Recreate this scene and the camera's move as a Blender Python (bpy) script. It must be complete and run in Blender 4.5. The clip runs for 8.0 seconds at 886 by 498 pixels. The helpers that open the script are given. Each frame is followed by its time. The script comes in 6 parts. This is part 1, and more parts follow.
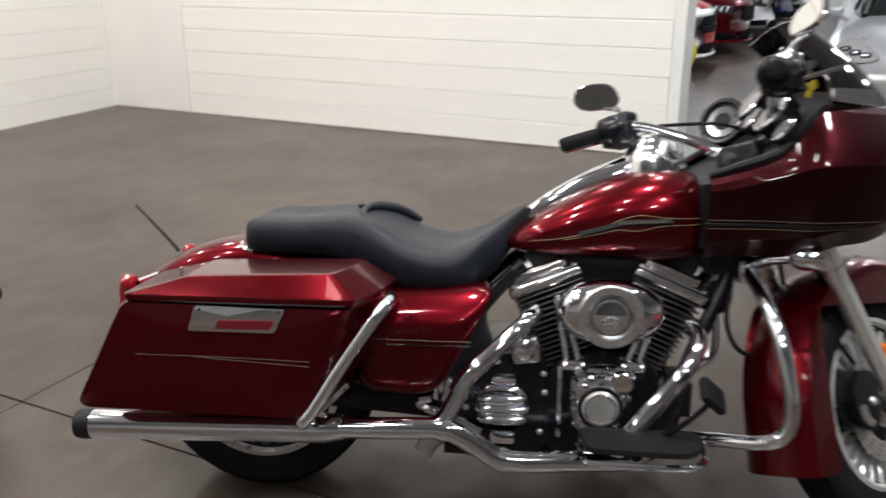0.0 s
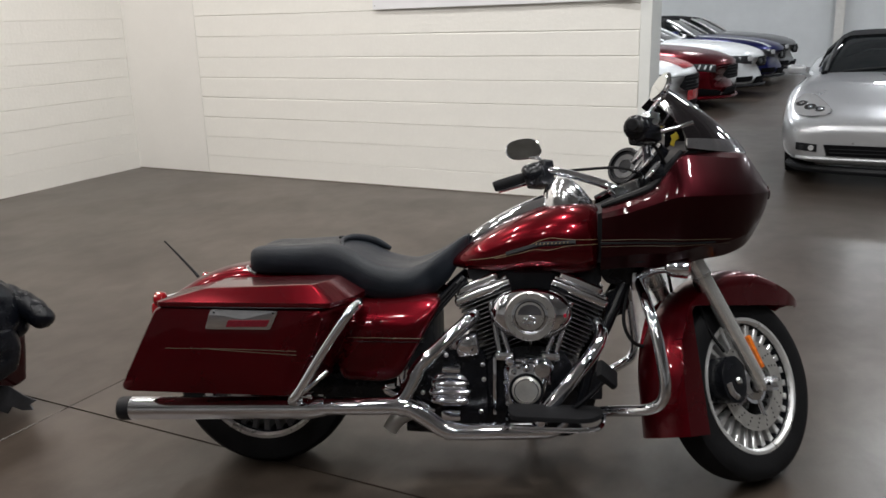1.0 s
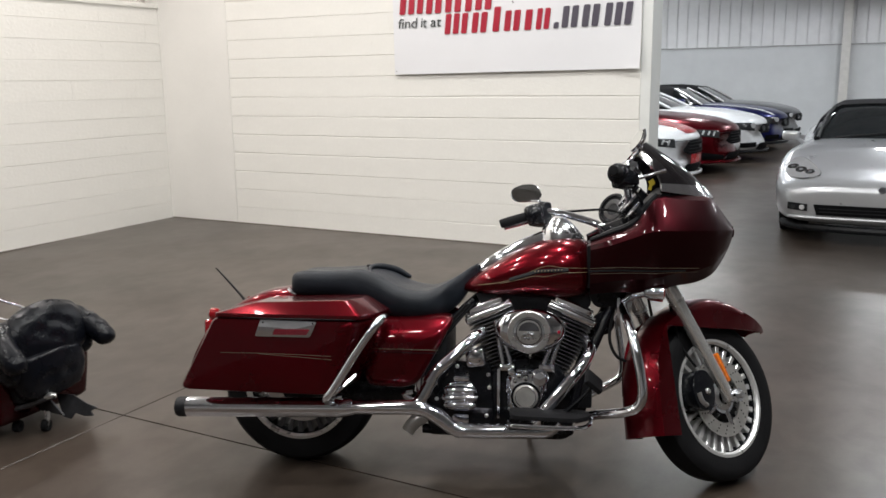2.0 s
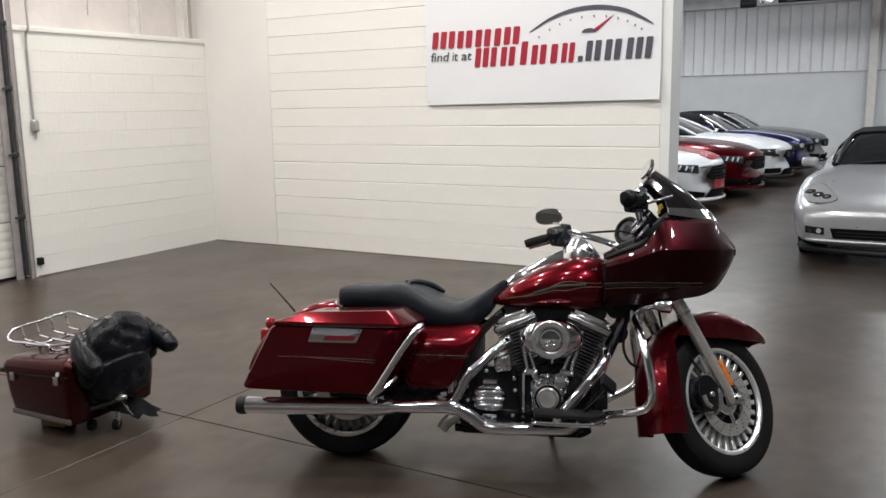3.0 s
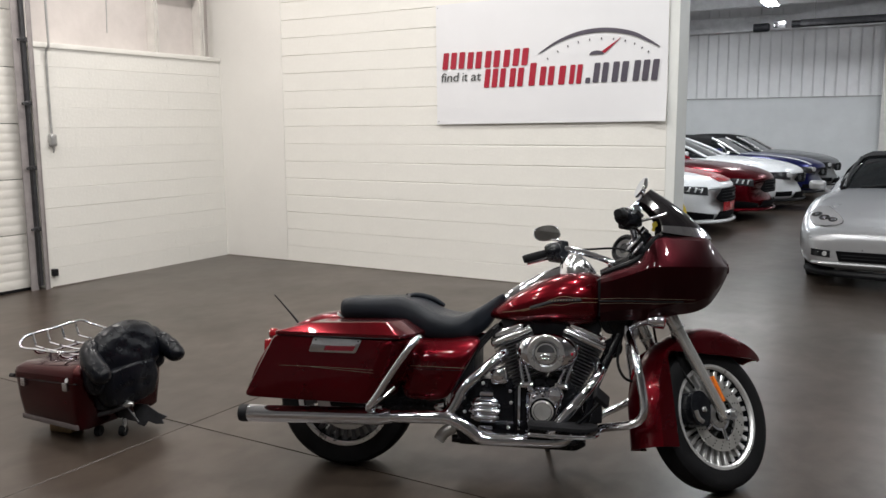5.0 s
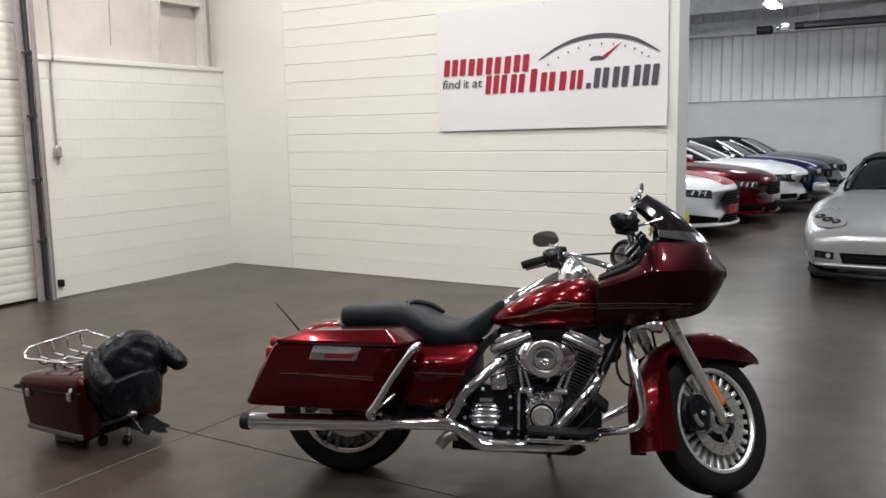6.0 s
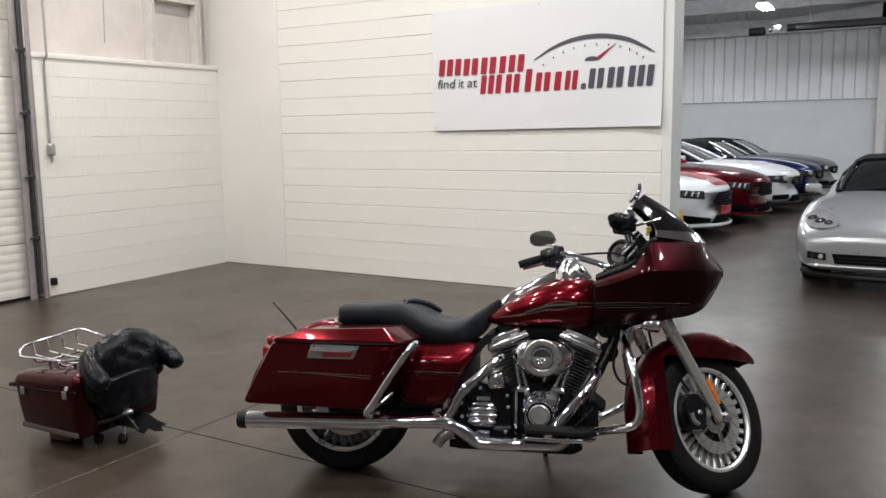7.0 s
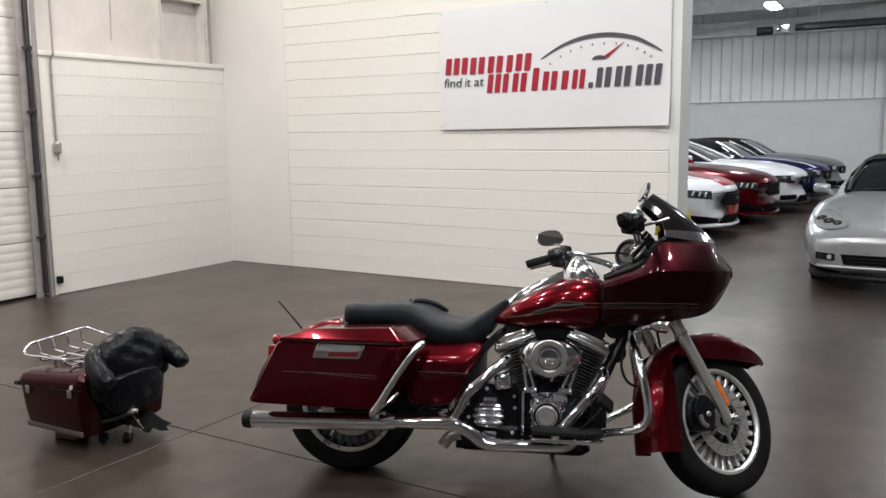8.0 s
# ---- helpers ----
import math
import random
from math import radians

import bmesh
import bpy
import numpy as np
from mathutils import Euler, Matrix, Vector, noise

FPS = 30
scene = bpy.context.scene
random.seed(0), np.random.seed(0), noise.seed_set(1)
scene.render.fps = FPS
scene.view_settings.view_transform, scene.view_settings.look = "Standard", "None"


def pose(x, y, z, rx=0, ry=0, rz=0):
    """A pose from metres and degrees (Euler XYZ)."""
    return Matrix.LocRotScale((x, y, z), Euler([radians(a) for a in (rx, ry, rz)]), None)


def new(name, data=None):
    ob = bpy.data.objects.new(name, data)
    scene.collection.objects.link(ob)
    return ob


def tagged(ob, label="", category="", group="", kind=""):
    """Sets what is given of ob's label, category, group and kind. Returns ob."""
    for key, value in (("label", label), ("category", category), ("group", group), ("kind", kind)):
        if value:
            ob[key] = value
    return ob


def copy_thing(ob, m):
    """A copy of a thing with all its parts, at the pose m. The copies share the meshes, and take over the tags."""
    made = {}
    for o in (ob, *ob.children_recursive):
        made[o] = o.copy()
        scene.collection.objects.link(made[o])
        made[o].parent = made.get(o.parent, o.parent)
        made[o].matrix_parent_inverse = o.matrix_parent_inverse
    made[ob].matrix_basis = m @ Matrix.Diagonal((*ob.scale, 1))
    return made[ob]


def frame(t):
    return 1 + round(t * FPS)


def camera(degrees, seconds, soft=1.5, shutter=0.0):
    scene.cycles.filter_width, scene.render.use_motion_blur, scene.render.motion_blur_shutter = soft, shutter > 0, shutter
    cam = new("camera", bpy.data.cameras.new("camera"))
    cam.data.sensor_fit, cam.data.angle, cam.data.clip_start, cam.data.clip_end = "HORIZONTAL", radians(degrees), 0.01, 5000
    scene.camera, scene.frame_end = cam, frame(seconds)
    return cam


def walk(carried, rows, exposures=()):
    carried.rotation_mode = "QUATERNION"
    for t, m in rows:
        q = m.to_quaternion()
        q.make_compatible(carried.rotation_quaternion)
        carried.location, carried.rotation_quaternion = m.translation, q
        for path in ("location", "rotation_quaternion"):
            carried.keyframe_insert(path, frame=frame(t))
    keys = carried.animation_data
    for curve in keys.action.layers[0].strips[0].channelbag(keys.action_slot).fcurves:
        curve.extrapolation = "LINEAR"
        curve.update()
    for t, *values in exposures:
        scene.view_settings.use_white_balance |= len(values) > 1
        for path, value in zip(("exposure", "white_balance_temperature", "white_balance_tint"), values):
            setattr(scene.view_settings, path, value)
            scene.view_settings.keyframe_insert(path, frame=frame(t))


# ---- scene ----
cam = camera(55.3, 8.0, soft=1.5, shutter=0.5)
# seconds, x, y, z, yaw, pitch, roll
ROWS = [
    (0.0, 0.988, 0.888, 1.456, 25.97, -19.44, 0.32),
    (0.2, 1.089, 0.797, 1.462, 24.87, -18.22, 0.99),
    (0.5, 1.255, 0.643, 1.480, 25.34, -17.50, 0.27),
    (0.8, 1.393, 0.515, 1.499, 26.64, -15.96, 0.58),
    (1.0, 1.437, 0.402, 1.540, 26.77, -15.55, 1.54),
    (1.2, 1.460, 0.290, 1.528, 26.09, -14.56, 1.50),
    (2.3, 1.762, -0.160, 1.551, 29.22, -10.83, 1.05),
    (2.5, 1.811, -0.228, 1.567, 29.91, -10.74, 1.34),
    (3.0, 1.849, -0.414, 1.582, 29.82, -9.61, 0.99),
    (3.2, 1.874, -0.478, 1.583, 29.92, -9.87, 1.19),
    (3.5, 1.890, -0.505, 1.583, 30.03, -9.61, 0.23),
    (3.8, 1.924, -0.496, 1.577, 31.29, -9.06, -0.27),
    (4.0, 1.938, -0.487, 1.569, 31.51, -8.92, -0.17),
    (4.5, 1.939, -0.470, 1.571, 31.10, -8.40, 0.37),
    (4.7, 1.943, -0.465, 1.571, 30.88, -8.30, 0.32),
    (5.8, 1.988, -0.462, 1.579, 31.29, -8.02, 0.76),
    (6.0, 1.997, -0.462, 1.580, 31.28, -7.86, 1.06),
    (6.5, 1.993, -0.475, 1.581, 30.85, -7.94, 0.82),
    (7.0, 1.977, -0.482, 1.578, 30.75, -7.88, 0.78),
    (7.5, 1.964, -0.472, 1.576, 30.96, -7.80, 0.85),
    (8.0, 1.959, -0.462, 1.574, 31.15, -7.91, 0.67),
]
walk(cam, [(t, pose(x, y, z, 90 + pitch, roll, yaw)) for t, x, y, z, yaw, pitch, roll in ROWS], exposures=[(0.0, 0.06), (0.5, -0.27), (1.0, -0.37), (1.2, -0.20), (2.5, -0.27), (4.5, -0.36), (8.0, -0.40)])

# ---- light: closed building, high-bay fixtures on the ceiling ----
world = bpy.data.worlds.new("world")
world.use_nodes = True
world.node_tree.nodes["Background"].inputs[0].default_value = (0.02, 0.02, 0.022, 1)
world.node_tree.nodes["Background"].inputs[1].default_value = 0.2
scene.world = world
LAMP_WATTS, BACK_WATTS = 61.0, 98.0
# x, y and dimming of each unseen front-hall fixture; dimming shapes floor brightness
FRONT_LAMPS = [(-4.5, -1.9, 0.7), (-4.3, 0.6, 0.9), (-4.6, 2.9, 1.08), (-4.4, 5.2, 1.08), (-2.2, -1.6, 0.4), (-2.0, 0.4, 0.6), (-2.3, 2.7, 1), (-2.1, 5.3, 1),
               (0.3, -1.8, 0.4), (0.1, 0.5, 0.45), (0.4, 2.6, 1.0), (0.2, 5.0, 0.88), (2.6, -1.7, 0.9), (2.4, 0.4, 1.25), (2.7, 2.8, 1.7), (2.5, 5.2, 1.3)]
# x, y and dimming of each fixture of the back hall
BACK_LAMPS = [(-4.6, 15.2, 1), (-1.75, 15.2, 1), (4.2, 15.2, 1), (7.2, 15.2, 1), (-4.6, 20.0, 1.7), (-1.75, 20.0, 0.35), (1.6, 20.0, 0.7), (5.0, 20.0, 1.3),
              (-4.2, 10.8, 1), (-1.3, 10.8, 1), (2.0, 10.9, 0.55), (5.2, 10.6, 1)]
LAMP_Z, BACK_Z = 4.55, 4.22


# ---- materials ----
def surface(name, col, rough=0.5, metal=0.0, vary=0.12, scale=6.0, bump=0.0, bscale=90.0, rvary=0.08, coat=0.0, col2=None,
            spec=0.5, stain=0.0, stain_col=(0.1, 0.09, 0.08), transmission=0.0, ior=1.5):
    """A procedural surface: colour that varies at two scales, uneven gloss and fine relief, in metres."""
    m = bpy.data.materials.new(name)
    m.use_nodes = True
    nt = m.node_tree
    b = nt.nodes["Principled BSDF"]
    link = nt.links.new
    tc = nt.nodes.new("ShaderNodeTexCoord")
    big = nt.nodes.new("ShaderNodeTexNoise")
    big.inputs["Scale"].default_value, big.inputs["Detail"].default_value, big.inputs["Roughness"].default_value = scale, 6, 0.6
    fine = nt.nodes.new("ShaderNodeTexNoise")
    fine.inputs["Scale"].default_value, fine.inputs["Detail"].default_value = bscale, 3
    for n in (big, fine):
        link(tc.outputs["Object"], n.inputs["Vector"])
    ramp = nt.nodes.new("ShaderNodeMixRGB")
    lo = col2 if col2 else tuple(c * (1 - vary) for c in col)
    hi = col if col2 else tuple(min(1.0, c * (1 + vary)) for c in col)
    ramp.inputs[1].default_value, ramp.inputs[2].default_value = (*lo, 1), (*hi, 1)
    mr = nt.nodes.new("ShaderNodeMapRange")
    mr.inputs["From Min"].default_value, mr.inputs["From Max"].default_value = 0.3, 0.7
    link(big.outputs["Fac"], mr.inputs["Value"])
    link(mr.outputs["Result"], ramp.inputs[0])
    grain = nt.nodes.new("ShaderNodeMixRGB")
    grain.blend_type = "MULTIPLY"
    g = nt.nodes.new("ShaderNodeMapRange")
    g.inputs["To Min"].default_value, g.inputs["To Max"].default_value = 1 - vary * 0.6, 1 + vary * 0.6
    link(fine.outputs["Fac"], g.inputs["Value"])
    link(ramp.outputs[0], grain.inputs[1])
    link(g.outputs["Result"], grain.inputs[2])
    grain.inputs[0].default_value = 1.0
    out = grain
    if stain:
        st = nt.nodes.new("ShaderNodeTexNoise")
        st.inputs["Scale"].default_value, st.inputs["Detail"].default_value, st.inputs["Distortion"].default_value = scale * 0.27, 8, 0.8
        link(tc.outputs["Object"], st.inputs["Vector"])
        sm = nt.nodes.new("ShaderNodeMapRange")
        sm.inputs["From Min"].default_value, sm.inputs["From Max"].default_value, sm.inputs["To Max"].default_value = 0.42, 0.78, stain
        link(st.outputs["Fac"], sm.inputs["Value"])
        mix = nt.nodes.new("ShaderNodeMixRGB")
        mix.inputs[2].default_value = (*stain_col, 1)
        link(sm.outputs["Result"], mix.inputs[0])
        link(out.outputs[0], mix.inputs[1])
        out = mix
    link(out.outputs[0], b.inputs["Base Color"])
    rr = nt.nodes.new("ShaderNodeMapRange")
    rr.inputs["From Min"].default_value, rr.inputs["From Max"].default_value = 0.3, 0.7
    rr.inputs["To Min"].default_value, rr.inputs["To Max"].default_value = max(0.0, rough - rvary), min(1.0, rough + rvary)
    link(big.outputs["Fac"], rr.inputs["Value"])
    link(rr.outputs["Result"], b.inputs["Roughness"])
    b.inputs["Metallic"].default_value = metal
    b.inputs["Specular IOR Level"].default_value = spec
    b.inputs["Coat Weight"].default_value = coat
    b.inputs["Coat Roughness"].default_value = 0.03
    b.inputs["Transmission Weight"].default_value = transmission
    b.inputs["IOR"].default_value = ior
    if bump:
        bp = nt.nodes.new("ShaderNodeBump")
        bp.inputs["Strength"].default_value, bp.inputs["Distance"].default_value = bump, 0.004
        link(fine.outputs["Fac"], bp.inputs["Height"])
        link(bp.outputs["Normal"], b.inputs["Normal"])
    return m


def glow(name, col, strength):
    m = bpy.data.materials.new(name)
    m.use_nodes = True
    b = m.node_tree.nodes["Principled BSDF"]
    b.inputs["Base Color"].default_value = (0.8, 0.8, 0.8, 1)
    b.inputs["Emission Color"].default_value, b.inputs["Emission Strength"].default_value = (*col, 1), strength
    return m


PAINT_WALL = surface("painted_block", (0.780, 0.770, 0.733), 0.42, vary=0.035, scale=2.2, bump=0.6, bscale=34, rvary=0.1, stain=0.16, stain_col=(0.62, 0.59, 0.53))
PLASTER = surface("painted_plaster", (0.750, 0.738, 0.708), 0.5, vary=0.03, scale=1.6, bump=0.2, bscale=40)
def sealed_concrete(name, col):
    """Sealed slab: broad cloudy tone, mottled dark patches, worn gloss and fine speckle, in metres."""
    m = bpy.data.materials.new(name)
    m.use_nodes = True
    nt = m.node_tree
    b, link = nt.nodes["Principled BSDF"], nt.links.new
    tc = nt.nodes.new("ShaderNodeTexCoord")

    def cloud(scale, detail, rough, distort=0.0, stretch=(1, 1, 1)):
        mp = nt.nodes.new("ShaderNodeMapping")
        mp.inputs["Scale"].default_value = stretch
        link(tc.outputs["Object"], mp.inputs["Vector"])
        n = nt.nodes.new("ShaderNodeTexNoise")
        n.inputs["Scale"].default_value, n.inputs["Detail"].default_value = scale, detail
        n.inputs["Roughness"].default_value, n.inputs["Distortion"].default_value = rough, distort
        link(mp.outputs["Vector"], n.inputs["Vector"])
        return n.outputs["Fac"]

    def ranged(value, f0, f1, t0, t1):
        r = nt.nodes.new("ShaderNodeMapRange")
        r.interpolation_type = "SMOOTHSTEP"
        for key, v in (("From Min", f0), ("From Max", f1), ("To Min", t0), ("To Max", t1)):
            r.inputs[key].default_value = v
        link(value, r.inputs["Value"])
        return r.outputs["Result"]

    def product(x, y):
        n = nt.nodes.new("ShaderNodeMath")
        n.operation = "MULTIPLY"
        link(x, n.inputs[0])
        link(y, n.inputs[1])
        return n.outputs[0]

    broad, patch = cloud(0.5, 2, 0.45, 0.2), cloud(1.3, 3, 0.5, 0.3)
    swirl, speck = cloud(6.0, 5, 0.6, 0.3, (1, 0.7, 1)), cloud(120, 3, 0.6)
    tone = product(product(ranged(broad, 0.3, 0.7, 0.83, 1.17), ranged(patch, 0.25, 0.75, 0.84, 1.14)), product(ranged(swirl, 0.3, 0.7, 0.88, 1.12), ranged(speck, 0.3, 0.7, 0.95, 1.05)))
    mix = nt.nodes.new("ShaderNodeMixRGB")
    mix.blend_type = "MULTIPLY"
    mix.inputs[0].default_value, mix.inputs[1].default_value = 1.0, (*col, 1)
    link(tone, mix.inputs[2])
    link(mix.outputs[0], b.inputs["Base Color"])
    link(ranged(broad, 0.2, 0.8, 0.290, 0.345), b.inputs["Roughness"])
    link(product(ranged(patch, 0.25, 0.75, 0.30, 0.54), ranged(swirl, 0.3, 0.7, 0.86, 1.14)), b.inputs["Specular IOR Level"])
    return m


CONCRETE = sealed_concrete("sealed_concrete", (0.0490, 0.0372, 0.0292))
DIRT = surface("floor_dirt_joint", (0.16, 0.14, 0.12), 0.8, vary=0.5, scale=14)
# for added walls out of view; grey set by the chrome's reflections
CLOSING_WALL = surface("unseen_plain_wall", (0.50, 0.49, 0.475), 0.6, vary=0.1, scale=1.2)
JOINT = surface("joint_filler", (0.025, 0.021, 0.018), 0.8, vary=0.3)
DULL_TRIM = surface("dull_trim", (0.12, 0.10, 0.10), 0.55, metal=0.2, vary=0.2, scale=20)
VINYL = surface("vinyl_insulation", (0.60, 0.56, 0.54), 0.42, vary=0.08, scale=3, bump=0.4, bscale=14)
STEEL_GREY = surface("galvanised_steel", (0.42, 0.42, 0.42), 0.42, metal=0.7, vary=0.2, scale=12)
STEEL_PAINT = surface("painted_steel", (0.62, 0.60, 0.57), 0.45, vary=0.08, scale=8)
TRACK_GREY = surface("primed_steel", (0.30, 0.275, 0.275), 0.5, vary=0.15, scale=10)
ROOF_STEEL = surface("pale_roof_steel", (0.80, 0.81, 0.82), 0.35, vary=0.12, scale=5)
END_PAINT = surface("trim_paint", (0.70, 0.715, 0.70), 0.5, vary=0.04, scale=3)
STEEL_DARK = surface("dark_steel", (0.05, 0.05, 0.055), 0.45, metal=0.4, vary=0.3, scale=14)
DOOR_PAINT = surface("door_enamel", (0.74, 0.72, 0.68), 0.4, vary=0.05, scale=3, bump=0.15, bscale=60)
SIDING = surface("ribbed_siding", (0.78, 0.78, 0.79), 0.42, vary=0.04, scale=4)
DADO = surface("painted_dado", (0.635, 0.65, 0.66), 0.4, vary=0.05, scale=2)
DECK = surface("roof_deck", (0.62, 0.63, 0.64), 0.6, vary=0.2, scale=5)
PANEL = surface("sign_panel", (0.74, 0.745, 0.77), 0.3, vary=0.012, scale=3, rvary=0.01)
INK_RED = surface("red_vinyl", (0.36, 0.008, 0.030), 0.35, vary=0.05)
INK_GREY = surface("grey_vinyl", (0.075, 0.066, 0.09), 0.35, vary=0.06)
INK_DARK = surface("charcoal_vinyl", (0.045, 0.05, 0.05), 0.35, vary=0.06)
CANDY = surface("candy_red_paint", (0.100, 0.0018, 0.0056), 0.24, metal=0.80, vary=0.10, scale=3, coat=0.55, rvary=0.02, bscale=700, spec=0.12)
CANDY_DEEP = surface("candy_red_gloss", (0.088, 0.0014, 0.0050), 0.28, metal=0.80, vary=0.1, scale=3, coat=0.45, rvary=0.02, bscale=700, spec=0.1)
BOX_PAINT = surface("aged_candy_red", (0.044, 0.0012, 0.0034), 0.25, metal=0.80, vary=0.12, scale=4, coat=0.35, rvary=0.03, bscale=700, spec=0.1)
# the same candy red darkened: the fairing's shade and dark reflections as colour
CANDY_SHADED = surface("shaded_candy_red", (0.024, 0.0012, 0.0030), 0.38, metal=0.80, vary=0.1, scale=3, coat=0.35, rvary=0.02, bscale=700, spec=0.1)
CHROME = surface("chrome", (0.84, 0.87, 0.94), 0.05, metal=1.0, vary=0.04, scale=14, rvary=0.03)
SATIN_CHROME = surface("satin_chrome", (0.90, 0.91, 0.94), 0.14, metal=1.0, vary=0.04, scale=14, rvary=0.03)
ALLOY = surface("machined_alloy", (0.66, 0.66, 0.66), 0.30, metal=0.95, vary=0.1, scale=20, rvary=0.06)
FORK_ALLOY = surface("polished_fork_alloy", (0.88, 0.88, 0.87), 0.22, metal=0.85, vary=0.02, scale=4, rvary=0.01)
RIM_ALLOY = surface("bright_cast_rim", (0.74, 0.74, 0.74), 0.32, metal=0.7, vary=0.06, scale=20)
DISC_STEEL = surface("brushed_disc", (0.56, 0.55, 0.53), 0.4, metal=0.8, vary=0.12, scale=30)
BLACK_ENAMEL = surface("black_enamel", (0.0055, 0.006, 0.008), 0.24, vary=0.3, scale=10, rvary=0.08, spec=0.25)
BLACK_MATT = surface("black_plastic", (0.010, 0.0105, 0.0125), 0.5, vary=0.25, scale=12, spec=0.2)
FIN_BLACK = surface("wrinkle_black", (0.018, 0.018, 0.018), 0.42, vary=0.3, scale=30, bump=0.2, bscale=400)
FIN_EDGE = surface("machined_fin", (0.075, 0.075, 0.08), 0.36, metal=0.6, vary=0.3, scale=30)
RUBBER = surface("tyre_rubber", (0.008, 0.008, 0.009), 0.7, vary=0.25, scale=8, bump=0.2, bscale=160, spec=0.12)
LEATHER = surface("black_seat_vinyl", (0.0086, 0.0114, 0.0165), 0.46, vary=0.3, scale=9, bump=0.25, bscale=260, spec=0.3)
LEATHER_SOFT = surface("creased_black_leather", (0.0036, 0.0043, 0.0068), 0.29, vary=0.15, scale=14, bump=0.5, bscale=38, spec=0.22, rvary=0.06)
GOLD = surface("gold_pinstripe", (0.17, 0.12, 0.06), 0.5, vary=0.15)
GOLD_DULL = surface("dull_pinstripe", (0.085, 0.058, 0.032), 0.5, vary=0.15)
STRIP_GREY = surface("grey_screen_strip", (0.58, 0.58, 0.61), 0.12, metal=0.95, vary=0.1, scale=12)
GRILLE_BLACK = surface("unpainted_black_mesh", (0.004, 0.004, 0.005), 0.75, vary=0.3, scale=60, spec=0.08)
RED_LENS = surface("red_lens", (0.22, 0.004, 0.008), 0.12, vary=0.1, coat=0.6)
REFLECTOR = surface("red_reflector", (0.12, 0.006, 0.014), 0.2, vary=0.2, scale=120, coat=0.5)
AMBER = surface("amber_reflector", (0.75, 0.17, 0.012), 0.25, vary=0.15, scale=90, coat=0.5)
MIRROR = surface("mirror_glass", (0.75, 0.77, 0.77), 0.02, metal=1.0, vary=0.02, rvary=0.01)
SMOKE = surface("smoked_screen", (0.006, 0.005, 0.006), 0.08, vary=0.1, rvary=0.03, coat=0.4)
GAUGE = surface("gauge_face", (0.14, 0.14, 0.14), 0.3, vary=0.05, coat=0.3)
YELLOW = surface("yellow_tag_card", (0.55, 0.42, 0.03), 0.6, vary=0.1)
WOOD = surface("raw_pine", (0.26, 0.17, 0.085), 0.65, vary=0.2, scale=18)
MARKER = surface("side_marker_lens", (0.30, 0.05, 0.02), 0.25, vary=0.15, scale=90, coat=0.3)
WHITE_CAR = surface("white_car_paint", (0.70, 0.715, 0.73), 0.25, vary=0.02, coat=0.5, rvary=0.03)
RED_CAR = surface("ruby_car_paint", (0.105, 0.0020, 0.0065), 0.22, metal=0.75, vary=0.05, coat=0.12, rvary=0.03, spec=0.12)
BLUE_CAR = surface("navy_car_paint", (0.010, 0.013, 0.085), 0.3, metal=0.6, vary=0.05, coat=0.2, rvary=0.03, spec=0.15)
SILVER_CAR = surface("silver_car_paint", (0.48, 0.49, 0.51), 0.30, metal=0.5, vary=0.03, coat=1.0, rvary=0.03)
GREY_CAR = surface("steel_grey_car_paint", (0.12, 0.123, 0.13), 0.34, metal=0.35, vary=0.03, coat=0.3, rvary=0.03)
LAMP_DARK = surface("smoked_lamp_lens", (0.022, 0.023, 0.025), 0.2, vary=0.3, scale=25, coat=0.15, spec=0.25)
STRIPE_RED = surface("red_stripe_film", (0.34, 0.012, 0.018), 0.28, vary=0.04, coat=0.6)
CAR_GLASS = surface("tinted_car_glass", (0.010, 0.012, 0.013), 0.06, vary=0.05, rvary=0.02, spec=0.32)
SOFT_TOP = surface("black_soft_top", (0.006, 0.006, 0.007), 0.8, vary=0.2, scale=30, spec=0.12)
LAMP_LENS = surface("clear_lamp_lens", (0.56, 0.57, 0.58), 0.14, metal=0.25, vary=0.15, scale=25, coat=0.5)
LAMP_CASE = surface("headlamp_housing", (0.42, 0.42, 0.43), 0.14, metal=0.35, vary=0.04, scale=8, coat=0.6)
BACK_GLOW = glow("cool_lamp_tube", (0.93, 0.95, 1.0), 60.0)
LAMP_GLOW = glow("lamp_diffuser", (1.0, 0.96, 0.9), 9.0)


# ---- building blocks for meshes ----
def catmull(pts, k=5):
    """A smooth curve through the points, k steps a span."""
    p = [Vector(q) for q in pts]
    if len(p) < 3 or k < 2:
        return p
    out = []
    for i in range(len(p) - 1):
        a, b, c, d = p[max(i - 1, 0)], p[i], p[i + 1], p[min(i + 2, len(p) - 1)]
        for j in range(k):
            t = j / k
            out.append(0.5 * ((2 * b) + (c - a) * t + (2 * a - 5 * b + 4 * c - d) * t * t + (3 * b - a - 3 * c + d) * t ** 3))
    out.append(p[-1])
    return out


